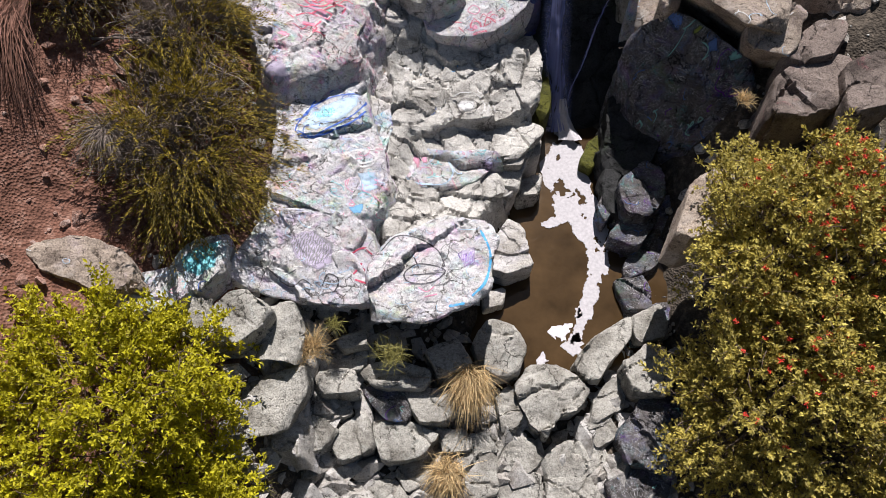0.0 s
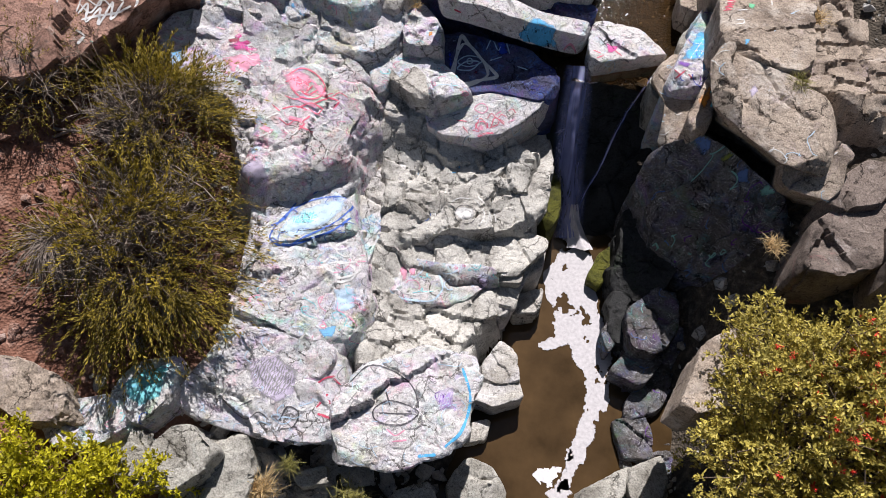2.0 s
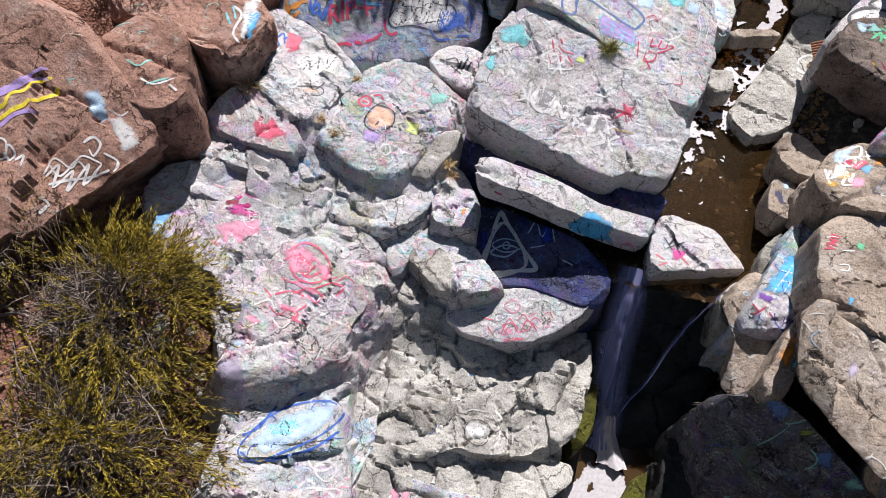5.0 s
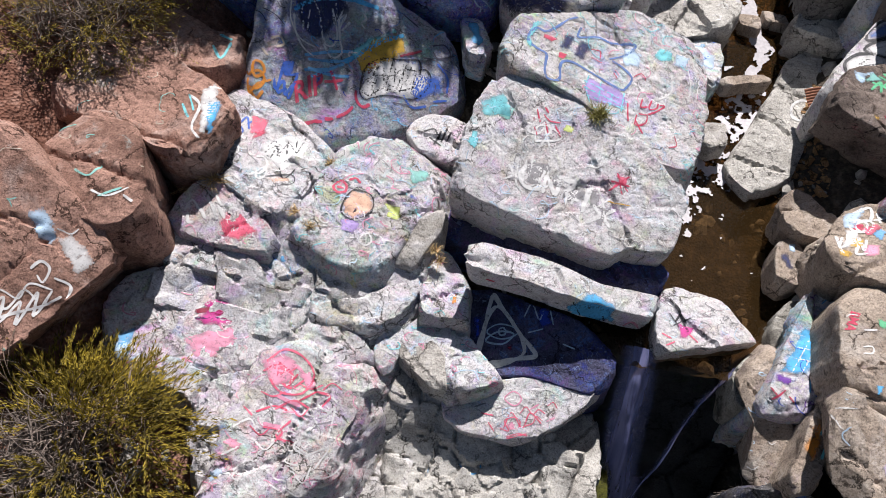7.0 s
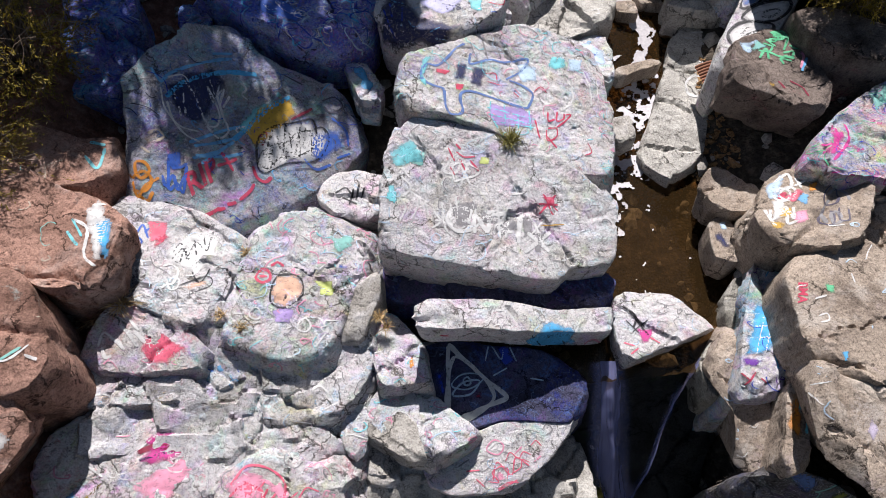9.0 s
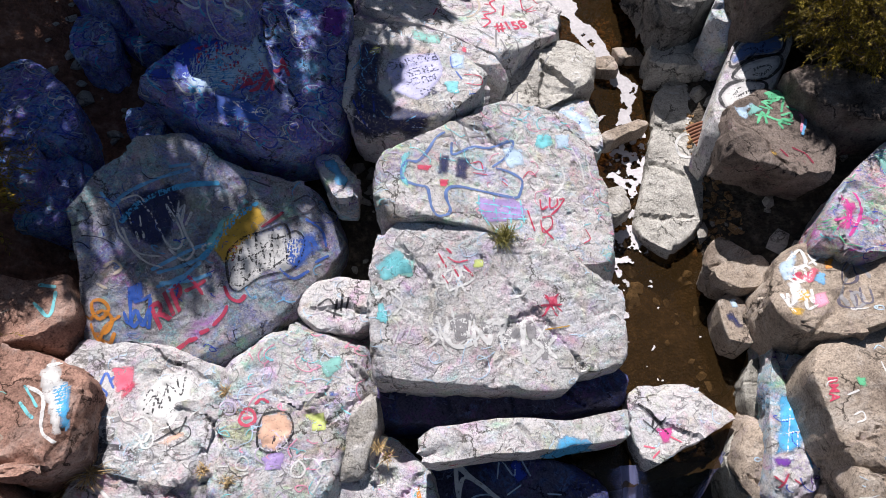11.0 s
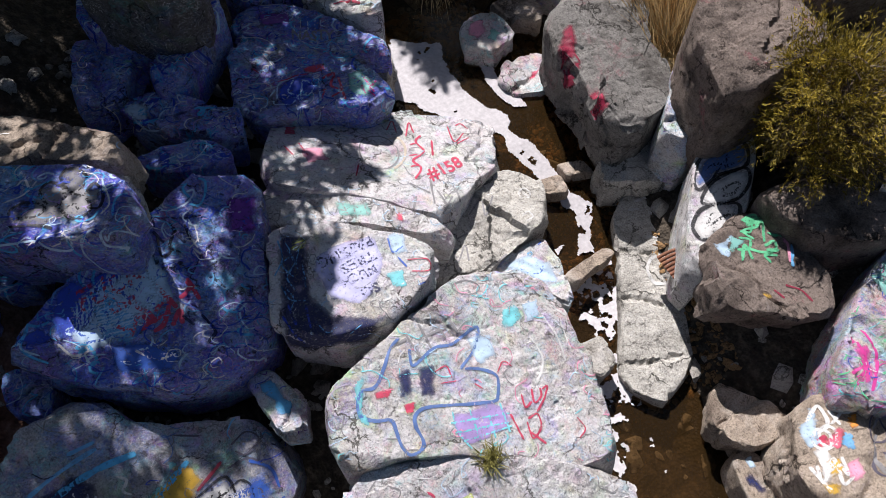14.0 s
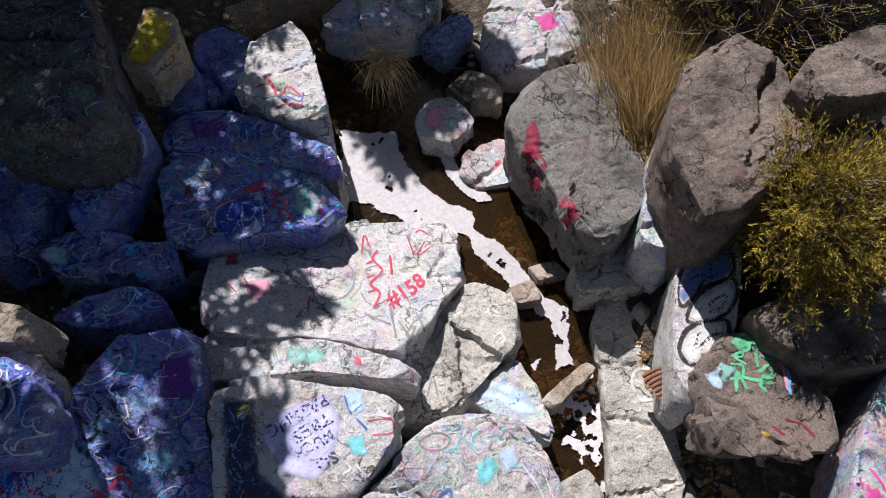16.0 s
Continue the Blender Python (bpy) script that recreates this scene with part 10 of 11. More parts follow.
patch("rock_m5", "lilac", [(-2.26, 13.04), (-2.00, 13.05), (-2.03, 12.83), (-2.23, 12.85)])
patch("rock_m5", "lime", [(-1.68, 13.46), (-1.44, 13.47), (-1.44, 13.27), (-1.64, 13.25)])
lines("rock_m5", "gray", 0.019, [[(-1.96, 14.03), (-1.88, 14.17), (-1.75, 14.09)], [(-1.18, 14.07), (-1.02, 14.13)], [(-1.51, 13.73), (-1.67, 13.59)], [(-1.27, 13.43), (-1.16, 13.28), (-1.31, 13.16)]])
lines("white_p4", "black", 0.03, [[(-1.37, 15.04), (-1.21, 15.12), (-1.13, 15.01)], [(-1.17, 14.82), (-1.08, 15.09)], [(-1.06, 14.89), (-0.99, 15.16)], [(-0.98, 14.91), (-0.91, 15.09)], [(-1.27, 14.95), (-1.16, 14.88), (-1.05, 14.81)]])
patch("lip_m1", "magenta", [(-3.97, 11.18), (-3.84, 11.45), (-3.61, 11.54), (-3.36, 11.38), (-3.57, 11.18), (-3.81, 11.10)])
lines("lip_m1", "navy", 0.03, [[(-3.94, 11.21), (-3.65, 11.29), (-3.35, 11.35)]])
patch("lip_m1", "pink", [(-4.02, 10.94), (-3.72, 11.12), (-3.37, 11.23), (-3.33, 10.93), (-3.72, 10.58)])
patch("lip_m1", "paleblue", [(-4.84, 10.64), (-4.62, 10.80), (-4.54, 10.50), (-4.71, 10.43)])
lines("lip_m1", "white", 0.022, [[(-3.97, 11.33), (-3.77, 11.51)], [(-4.50, 11.16), (-4.33, 11.03)], [(-4.34, 11.42), (-4.13, 11.31)]])
lines("pink_long", "white", 0.022, [[(-1.93, 10.63), (-2.07, 10.48), (-1.91, 10.40), (-2.03, 10.31)], [(-2.03, 10.21), (-2.16, 10.07), (-2.01, 10.03)], [(-2.18, 10.02), (-2.26, 9.86), (-2.11, 9.78)], [(-2.26, 9.82), (-2.33, 9.66), (-2.17, 9.63)], [(-2.36, 9.60), (-2.42, 9.45), (-2.26, 9.40)], [(-2.45, 9.35), (-2.31, 9.30)], [(-2.17, 10.40), (-1.97, 10.15)], [(-2.23, 9.87), (-2.03, 9.77)], [(-2.51, 9.95), (-2.44, 10.16)], [(-3.08, 9.92), (-2.88, 10.08), (-2.76, 9.95)], [(-3.12, 9.55), (-2.93, 9.71)]])
lines("pink_long", "red", 0.026, [[(-2.87, 10.73), (-2.70, 10.89), (-2.51, 10.82)], [(-2.52, 10.59), (-2.42, 10.81)], [(-2.83, 10.19), (-2.61, 10.32), (-2.44, 10.30)], [(-2.32, 10.47), (-2.11, 10.65)]])
words("inck_up", "black", "inck", (-2.49, 8.99), (-2.10, 9.25), (-2.63, 9.18))
patch("inck_up", "cyan", [(-2.45, 8.38), (-2.33, 8.59), (-2.14, 8.66), (-2.04, 8.54), (-2.20, 8.35)])
lines("inck_up", "black", 0.02, [[(-2.31, 8.46), (-2.29, 8.58), (-2.20, 8.52), (-2.20, 8.40), (-2.28, 8.41), (-2.31, 8.46)], [(-2.61, 8.15), (-2.06, 8.30), (-1.52, 8.52)]])
lines("inck_up", "blue", 0.03, [[(-2.76, 8.10), (-2.57, 8.52), (-2.25, 8.84), (-1.82, 9.03), (-1.58, 8.99), (-1.54, 8.80), (-1.78, 8.47), (-2.18, 8.14), (-2.50, 7.89), (-2.71, 7.95), (-2.76, 8.10)]])
patch("inck_up", "paleblue", [(-2.68, 8.14), (-2.47, 8.50), (-2.15, 8.82), (-1.68, 8.96), (-1.62, 8.80), (-1.86, 8.46), (-2.40, 8.05)])
lines("inck_low", "white", 0.03, [[(-1.80, 7.66), (-1.71, 7.78), (-1.52, 7.82), (-1.30, 7.86), (-1.24, 7.73), (-1.41, 7.58), (-1.64, 7.53), (-1.80, 7.66)], [(-1.68, 8.09), (-1.55, 8.20), (-1.40, 8.12), (-1.47, 7.94), (-1.63, 7.98), (-1.68, 8.09)], [(-1.79, 7.90), (-1.62, 7.86)]])
lines("inck_low", "black", 0.025, [[(-2.66, 7.76), (-2.39, 7.71), (-1.98, 7.60)], [(-2.89, 7.95), (-2.78, 8.13), (-2.56, 7.94)], [(-3.05, 7.74), (-2.80, 7.96)]])
lines("inck_low", "white", 0.03, [[(-1.83, 8.30), (-1.63, 8.40), (-1.42, 8.27), (-1.55, 8.07), (-1.76, 8.08), (-1.83, 8.30)], [(-1.71, 7.64), (-1.53, 7.81), (-1.32, 7.73), (-1.35, 7.54), (-1.60, 7.46), (-1.71, 7.64)], [(-2.93, 7.42), (-2.71, 7.29), (-2.78, 7.06)], [(-2.08, 6.81), (-1.87, 6.73)]])
patch("inck_low", "paleblue", [(-1.63, 7.32), (-1.25, 7.44), (-1.21, 7.06), (-1.50, 6.90)])
patch("inck_low", "skyblue", [(-1.76, 6.59), (-1.48, 6.69), (-1.46, 6.48), (-1.65, 6.43)])
lines("inck_low", "gray", 0.019, [[(-2.56, 7.60), (-2.28, 7.77), (-2.07, 7.63)], [(-2.43, 7.40), (-2.14, 7.39)], [(-2.77, 7.78), (-2.60, 7.93)]])
patch("eyes_top", "paleblue", [(-0.62, 10.17), (-0.50, 10.30), (-0.30, 9.85), (-0.37, 9.54)])
lines("eyes_top", "skyblue", 0.03, [[(-0.05, 10.41), (0.13, 10.50), (0.29, 10.39), (0.29, 10.18), (0.11, 10.14), (-0.01, 10.26)], [(0.11, 10.36), (0.21, 10.32)]])
lines("eye_i", "white", 0.041, [[(0.13, 12.65), (0.35, 12.42), (0.62, 12.13), (0.91, 11.84), (0.50, 11.72), (0.04, 11.58), (0.07, 12.03), (0.13, 12.65)]])
lines("eye_i", "paleblue", 0.022, [[(0.12, 12.08), (0.21, 12.19), (0.34, 12.23), (0.51, 12.21), (0.60, 12.15), (0.48, 12.05), (0.30, 12.01), (0.12, 12.08)], [(0.30, 12.15), (0.37, 12.18), (0.40, 12.09), (0.32, 12.07), (0.30, 12.15)], [(0.65, 12.38), (0.75, 12.60), (0.89, 12.38), (0.98, 12.64), (1.11, 12.33)], [(1.28, 12.07), (1.47, 12.02)], [(0.74, 12.16), (0.96, 12.25)]])
patch("eye_i", "wine", [(0.36, 11.92), (0.59, 12.01), (0.53, 11.81)])
patch("eye_i", "cobalt", [(0.80, 12.56), (1.02, 12.65), (1.11, 12.33), (0.91, 12.24)])
patch("eye_i", "cobalt", [(-0.14, 12.27), (0.03, 12.36), (0.05, 12.02), (-0.04, 11.91)])
lines("slab_j", "pinkred", 0.017, [[(0.56, 10.76), (0.65, 10.99), (0.83, 10.80), (0.92, 11.02), (1.10, 10.90)], [(0.62, 10.62), (0.91, 10.73)], [(0.43, 10.69), (0.32, 10.81)], [(0.20, 10.92), (0.39, 10.91)]])
lines("slab_j", "pink", 0.022, [[(0.52, 11.17), (0.64, 11.29), (0.77, 11.20), (0.68, 11.09), (0.52, 11.17)], [(0.91, 11.07), (1.03, 11.16)], [(1.17, 10.94), (1.29, 11.01)]])
lines("slab_j", "gray", 0.019, [[(1.36, 11.36), (1.44, 11.43), (1.50, 11.33), (1.40, 11.28)], [(0.09, 10.99), (0.26, 11.07)]])
patch("slab_h", "azure", [(1.22, 12.35), (1.85, 12.39), (2.03, 12.19), (1.57, 12.07), (1.30, 12.07)])
lines("slab_h", "black", 0.025, [[(1.31, 12.34), (1.47, 12.16)], [(1.54, 12.34), (1.66, 12.12)], [(1.72, 12.36), (1.85, 12.16)]])
lines("slab_h", "white", 0.015, [[(0.21, 12.19), (0.35, 12.14), (0.46, 12.29), (0.61, 12.19), (0.72, 12.32), (0.87, 12.24)], [(0.32, 12.08), (0.58, 12.10), (0.84, 12.16)]])
lines("slab_h", "red", 0.022, [[(-0.00, 12.36), (0.13, 12.35)]])
lines("block_k", "black", 0.03, [[(2.80, 12.94), (2.96, 12.76), (2.89, 12.58)], [(2.88, 12.85), (3.06, 12.58)], [(2.95, 12.71), (3.09, 12.45)]])
lines("block_k", "white", 0.022, [[(3.29, 12.68), (3.43, 12.72), (3.50, 12.61)], [(3.54, 12.59), (3.70, 12.55)]])
patch("block_k", "magenta", [(2.93, 12.58), (3.18, 12.54), (3.07, 12.31), (2.94, 12.31)])
lines("block_k", "gray", 0.019, [[(2.89, 12.22), (3.05, 12.18), (3.23, 12.25), (3.39, 12.22)]])
lines("red_n1", "yellow", 0.038, [[(-6.51, 10.87), (-6.39, 11.01), (-6.37, 11.17), (-6.24, 11.28), (-6.21, 11.41), (-6.06, 11.58)]])
lines("red_n1", "lilac", 0.038, [[(-6.56, 11.04), (-6.38, 11.31), (-6.29, 11.45), (-6.13, 11.66)]])
patch("red_n1", "paleblue", [(-5.71, 11.56), (-5.51, 11.74), (-5.34, 11.54), (-5.54, 11.35)])
lines("red_n1", "white", 0.022, [[(-5.83, 10.38), (-5.77, 10.62), (-5.56, 10.59), (-5.48, 10.79), (-5.23, 10.80)], [(-5.81, 10.52), (-5.65, 10.44), (-5.52, 10.70), (-5.36, 10.62)], [(-6.33, 10.45), (-6.32, 10.59), (-6.23, 10.59), (-6.20, 10.43), (-6.28, 10.35), (-6.33, 10.45)], [(-5.34, 11.50), (-5.19, 11.49), (-5.11, 11.58)]])
lines("red_n2", "teal", 0.03, [[(-5.42, 12.38), (-5.22, 12.32), (-5.13, 12.50)], [(-5.01, 12.05), (-4.74, 12.21)]])
lines("red_n2", "white", 0.03, [[(-5.13, 12.12), (-4.89, 12.07), (-4.66, 12.23)], [(-4.70, 12.12), (-4.56, 12.04)]])
patch("red_n3", "azure", [(-4.26, 13.89), (-4.08, 13.94), (-4.02, 13.43), (-4.12, 13.34)])
lines("red_n3", "white", 0.038, [[(-4.55, 13.98), (-4.35, 13.80), (-4.34, 13.43), (-4.19, 13.25)], [(-4.36, 14.18), (-4.16, 14.18)]])
lines("red_n4", "cyan", 0.045, [[(-4.67, 15.23), (-4.48, 15.03), (-4.42, 15.36)], [(-4.63, 15.46), (-4.42, 15.41)]])
patch("face_left", "lilacpale", [(-2.74, 5.91), (-2.28, 6.09), (-2.01, 5.83), (-1.93, 5.49), (-2.21, 5.32), (-2.59, 5.50)])
lines("face_left", "gray", 0.015, [[(-2.67, 5.88), (-2.22, 5.41)], [(-2.59, 5.96), (-2.07, 5.47)], [(-2.46, 6.02), (-1.98, 5.58)], [(-2.32, 6.06), (-1.95, 5.72)]])
lines("face_left", "charcoal", 0.022, [[(-2.86, 5.11), (-2.63, 5.03), (-2.45, 5.17), (-2.28, 5.08)], [(-2.12, 5.10), (-2.03, 5.31), (-1.86, 5.24), (-1.91, 5.03), (-2.09, 4.97)], [(-2.74, 5.22), (-2.57, 5.33)], [(-2.45, 5.03), (-2.31, 4.91)], [(-3.01, 5.28), (-2.82, 5.12)], [(-2.01, 6.16), (-1.71, 6.01), (-1.60, 5.84)]])
lines("face_left", "red", 0.03, [[(-1.70, 5.66), (-1.55, 5.80), (-1.40, 5.86)], [(-1.61, 5.35), (-1.47, 5.57)], [(-1.58, 5.26), (-1.30, 5.20)], [(-1.44, 5.48), (-1.38, 5.30)], [(-1.41, 5.82), (-1.29, 5.74)]])
lines("face_left", "charcoal", 0.015, [[(-1.79, 5.58), (-1.69, 5.71), (-1.59, 5.65), (-1.67, 5.54)]])
lines("face_right", "charcoal", 0.026, [[(-1.13, 5.85), (-0.86, 6.15), (-0.46, 6.10), (-0.10, 5.84), (0.04, 5.50)], [(-0.70, 5.39), (-0.47, 5.57), (-0.13, 5.52), (0.04, 5.40), (-0.21, 5.20), (-0.59, 5.21), (-0.70, 5.39)], [(-0.60, 5.35), (-0.06, 5.39)], [(-0.53, 5.72), (-0.44, 5.50)], [(-0.96, 6.15), (-0.77, 6.31)]])
patch("face_right", "lilacpale", [(0.29, 5.84), (0.60, 5.92), (0.61, 5.51), (0.35, 5.46)])
lines("face_right", "violet", 0.019, [[(0.28, 5.74), (0.36, 5.79), (0.42, 5.71), (0.35, 5.63), (0.28, 5.74)]])
lines("face_right", "azure", 0.045, [[(0.69, 6.22), (0.85, 5.74), (0.76, 5.21), (0.51, 4.91)], [(0.38, 4.78), (0.10, 4.73)]])
lines("face_right", "pink", 0.022, [[(-0.44, 5.11), (-0.29, 5.02), (-0.15, 5.12)], [(-0.33, 4.92), (-0.10, 4.97)]])
patch("cyan_j5", "cyan", [(-4.41, 5.27), (-4.17, 5.54), (-3.78, 5.65), (-3.78, 5.16), (-4.07, 4.95), (-4.32, 5.06)])
lines("rock_m3", "white", 0.03, [[(-4.38, 12.57), (-4.31, 12.75), (-4.15, 12.61)], [(-4.14, 12.85), (-3.98, 12.70)], [(-4.04, 12.94), (-3.92, 12.79)]])
patch("rock_m3", "pinkred", [(-3.89, 12.55), (-3.62, 12.70), (-3.43, 12.57), (-3.54, 12.32), (-3.80, 12.33)])
patch("strip_m2", "lime", [(-4.74, 12.23), (-4.55, 12.30), (-4.49, 12.16), (-4.68, 12.08)])
patch("rock_m7b", "violet", [(-3.57, 11.99), (-3.39, 12.04), (-3.33, 11.86), (-3.49, 11.80)])
patch("rock_m7", "skyblue", [(-3.13, 12.59), (-2.90, 12.69), (-2.83, 12.33), (-3.06, 12.27)])
lines("rock_m9", "white", 0.022, [[(-2.29, 12.05), (-2.13, 12.15), (-1.96, 11.98)], [(-1.95, 11.90), (-1.73, 12.08), (-1.56, 11.92)], [(-1.70, 11.74), (-1.48, 11.84)], [(-2.09, 11.63), (-1.85, 11.56)], [(-1.83, 12.25), (-1.67, 12.18)]])
patch("strip_l1", "orange", [(-0.49, 12.39), (-0.37, 12.43), (-0.37, 12.26), (-0.46, 12.23)])
patch("col_q3", "azure", [(6.23, 19.05), (6.42, 19.06), (6.38, 18.81), (6.04, 18.46), (5.88, 18.50)])
lines("col_q3", "white", 0.03, [[(6.40, 19.29), (6.68, 19.48), (7.04, 19.77)], [(6.30, 19.01), (6.03, 18.52)], [(6.40, 18.96), (6.16, 18.56)]])
patch("big_q1", "wine", [(5.00, 20.66), (5.32, 20.78), (5.19, 20.33), (4.86, 20.01), (4.81, 20.24)])
patch("big_q1", "wine", [(4.83, 19.42), (5.07, 19.43), (4.89, 19.05), (4.71, 19.07)])
lines("color_q12", "magenta", 0.038, [[(6.03, 14.80), (5.97, 14.49), (5.65, 14.30)], [(6.22, 14.81), (6.14, 14.50), (5.76, 14.17)], [(5.68, 14.44), (5.85, 14.45)]])
patch("color_q12", "teal", [(6.83, 15.37), (7.33, 15.55), (7.43, 15.31), (6.81, 15.01)])
patch("color_q12", "magenta", [(5.93, 14.67), (6.23, 14.72), (5.97, 14.33), (5.66, 14.21)])
patch("rock_q17", "magenta", [(6.87, 23.44), (7.31, 23.38), (7.17, 22.96), (6.83, 22.98)])
patch("pink_q14", "pink", [(4.26, 22.51), (4.57, 22.56), (4.53, 22.17), (4.26, 22.04), (4.14, 22.23)])
patch("pink_q14", "teal", [(4.59, 22.28), (4.74, 22.06), (4.55, 21.89), (4.41, 22.03)])
patch("stone_q16", "pinkred", [(4.96, 21.35), (5.20, 21.30), (5.02, 21.07), (4.87, 21.14)])
patch("blue_peb", "azure", [(-0.99, 17.29), (-0.79, 17.30), (-0.63, 16.90), (-0.69, 16.71), (-0.82, 16.76)])
patch("blk_p3", "paleblue", [(-1.53, 21.57), (-1.34, 21.63), (-1.21, 21.48), (-1.30, 21.26), (-1.48, 21.34)])
patch("blk_p4", "cobalt", [(-1.25, 20.68), (-1.09, 20.64), (-1.13, 20.28), (-1.29, 20.33)])
lines("blk_p4", "white", 0.015, [[(-1.23, 20.58), (-1.13, 20.58)], [(-1.24, 20.42), (-1.14, 20.41)]])
lines("long_p9", "skyblue", 0.022, [[(-0.33, 22.77), (-0.16, 22.85), (-0.18, 22.59)], [(-0.50, 22.33), (-0.33, 22.45), (-0.22, 22.29)], [(-0.53, 22.04), (-0.35, 22.05), (-0.46, 21.86)], [(-0.99, 21.74), (-0.84, 21.76), (-0.74, 21.57)], [(-0.90, 21.84), (-0.88, 21.59)], [(-0.43, 22.19), (-0.22, 22.14)]])
patch("rock_p10", "cobalt", [(-1.38, 22.88), (-1.00, 22.69), (-0.72, 22.32), (-1.07, 22.28), (-1.43, 22.56)])
words("slab_c", "navy", "PASSING", (1.01, 18.28), (0.26, 18.22), (1.03, 18.13))
words("slab_c", "navy", "TRES", (0.97, 18.07), (0.50, 18.03), (0.99, 17.93))
words("slab_c", "navy", "MUCH", (0.92, 17.88), (0.46, 17.85), (0.94, 17.75))
words("slab_c", "navy", "SO", (0.87, 17.64), (0.62, 17.63), (0.89, 17.51))
patch("eyes_rock", "navy", [(-0.44, 9.25), (-0.40, 9.34), (-0.29, 9.35), (-0.22, 9.23), (-0.27, 9.16), (-0.36, 9.17)])
lines("eyes_rock", "steel", 0.015, [[(-0.50, 9.25), (-0.44, 9.39), (-0.28, 9.42), (-0.15, 9.30), (-0.18, 9.11), (-0.33, 9.06), (-0.46, 9.14), (-0.50, 9.25)]])
lines("eyes_rock", "white", 0.022, [[(-0.57, 9.26), (-0.52, 9.46), (-0.30, 9.54), (-0.11, 9.41), (-0.04, 9.19)]])
patch("eyes_rock", "white", [(0.31, 9.31), (0.36, 9.45), (0.50, 9.48), (0.65, 9.45), (0.69, 9.29), (0.63, 9.17), (0.46, 9.14), (0.36, 9.20)])
lines("eyes_rock", "gray", 0.013, [[(0.43, 9.30), (0.48, 9.38), (0.58, 9.40), (0.63, 9.32), (0.58, 9.23), (0.48, 9.22), (0.43, 9.30)]])
lines("eyes_rock", "charcoal", 0.012, [[(0.31, 9.31), (0.36, 9.45), (0.50, 9.50), (0.67, 9.45), (0.71, 9.29), (0.63, 9.15), (0.46, 9.12), (0.35, 9.18), (0.31, 9.31)]])
lines("eyes_rock", "white", 0.019, [[(0.66, 9.65), (0.80, 9.51), (0.87, 9.32), (0.80, 9.13)], [(0.71, 9.71), (0.87, 9.57), (0.95, 9.33), (0.90, 9.12)], [(0.22, 9.53), (0.36, 9.63), (0.58, 9.65)], [(-0.63, 8.82), (-0.61, 9.03), (-0.55, 9.14)], [(0.92, 9.64), (1.00, 9.24)], [(1.00, 9.71), (1.10, 9.24)]])
lines("mouth_rock", "white", 0.022, [[(-0.61, 8.58), (-0.53, 8.78), (-0.45, 8.86)], [(-0.32, 8.52), (-0.22, 8.60), (-0.09, 8.54), (0.02, 8.62), (0.17, 8.56)], [(0.71, 9.01), (0.82, 8.81), (0.74, 8.65)], [(-0.34, 8.71), (-0.18, 8.65), (-0.04, 8.73)]])
patch("mouth_rock", "pinkred", [(0.50, 8.97), (0.61, 9.03), (0.65, 8.91), (0.53, 8.85)])
lines("mouth_rock", "navy", 0.022, [[(-0.59, 8.48), (-0.29, 8.44), (0.11, 8.45)]])
lines("eyes_low", "paleblue", 0.03, [[(-0.80, 8.00), (-0.76, 8.19), (-0.65, 8.29)], [(-0.84, 7.90), (-0.72, 7.72), (-0.51, 7.61), (-0.22, 7.60)], [(-0.50, 7.59), (-0.03, 7.59), (0.14, 7.72), (0.20, 7.92), (0.11, 8.15)]])
lines("eyes_low", "white", 0.022, [[(-0.68, 7.97), (-0.54, 7.75), (-0.24, 7.71), (0.02, 7.83), (0.04, 8.04)], [(0.30, 8.19), (0.45, 8.11), (0.44, 7.92)], [(0.62, 8.24), (0.83, 8.13)]])
patch("eyes_low", "pink", [(-0.64, 8.25), (-0.49, 8.27), (-0.43, 7.97), (-0.55, 7.93)])
patch("eyes_low", "pink", [(-0.44, 8.24), (-0.33, 8.26), (-0.31, 8.08), (-0.41, 8.07)])
lines("eyes_foot", "white", 0.022, [[(-0.40, 7.48), (-0.10, 7.43), (0.16, 7.57)], [(0.35, 7.56), (0.56, 7.45), (0.83, 7.59)]])
patch("foot_e4", "cyan", [(-0.95, 6.78), (-0.78, 6.90), (-0.65, 6.83), (-0.68, 6.64), (-0.89, 6.61)])
patch("col_q6", "steel", [(5.60, 17.56), (5.84, 17.84), (6.16, 17.88), (6.46, 17.89), (6.57, 17.78), (6.47, 17.55), (6.29, 17.49), (5.96, 17.53), (5.63, 17.44)])
patch("col_q6", "white", [(5.56, 17.30), (5.82, 17.46), (6.21, 17.50), (6.39, 17.44), (6.30, 17.25), (6.05, 17.11), (5.81, 17.13), (5.59, 17.20)])
patch("col_q6", "white", [(5.24, 16.98), (5.46, 17.16), (5.71, 17.14), (5.98, 17.03), (5.85, 16.82), (5.55, 16.74), (5.27, 16.77)])
lines("col_q6", "black", 0.05, [[(5.60, 17.56), (5.84, 17.84), (6.16, 17.88), (6.46, 17.89), (6.57, 17.78), (6.47, 17.55), (6.29, 17.49), (5.96, 17.53), (5.63, 17.44), (5.60, 17.56)], [(5.56, 17.30), (5.82, 17.46), (6.21, 17.50), (6.39, 17.44), (6.30, 17.25), (6.05, 17.11), (5.81, 17.13), (5.59, 17.20), (5.56, 17.30)], [(5.24, 16.98), (5.46, 17.16), (5.71, 17.14), (5.98, 17.03), (5.85, 16.82), (5.55, 16.74), (5.27, 16.77), (5.24, 16.98)]])
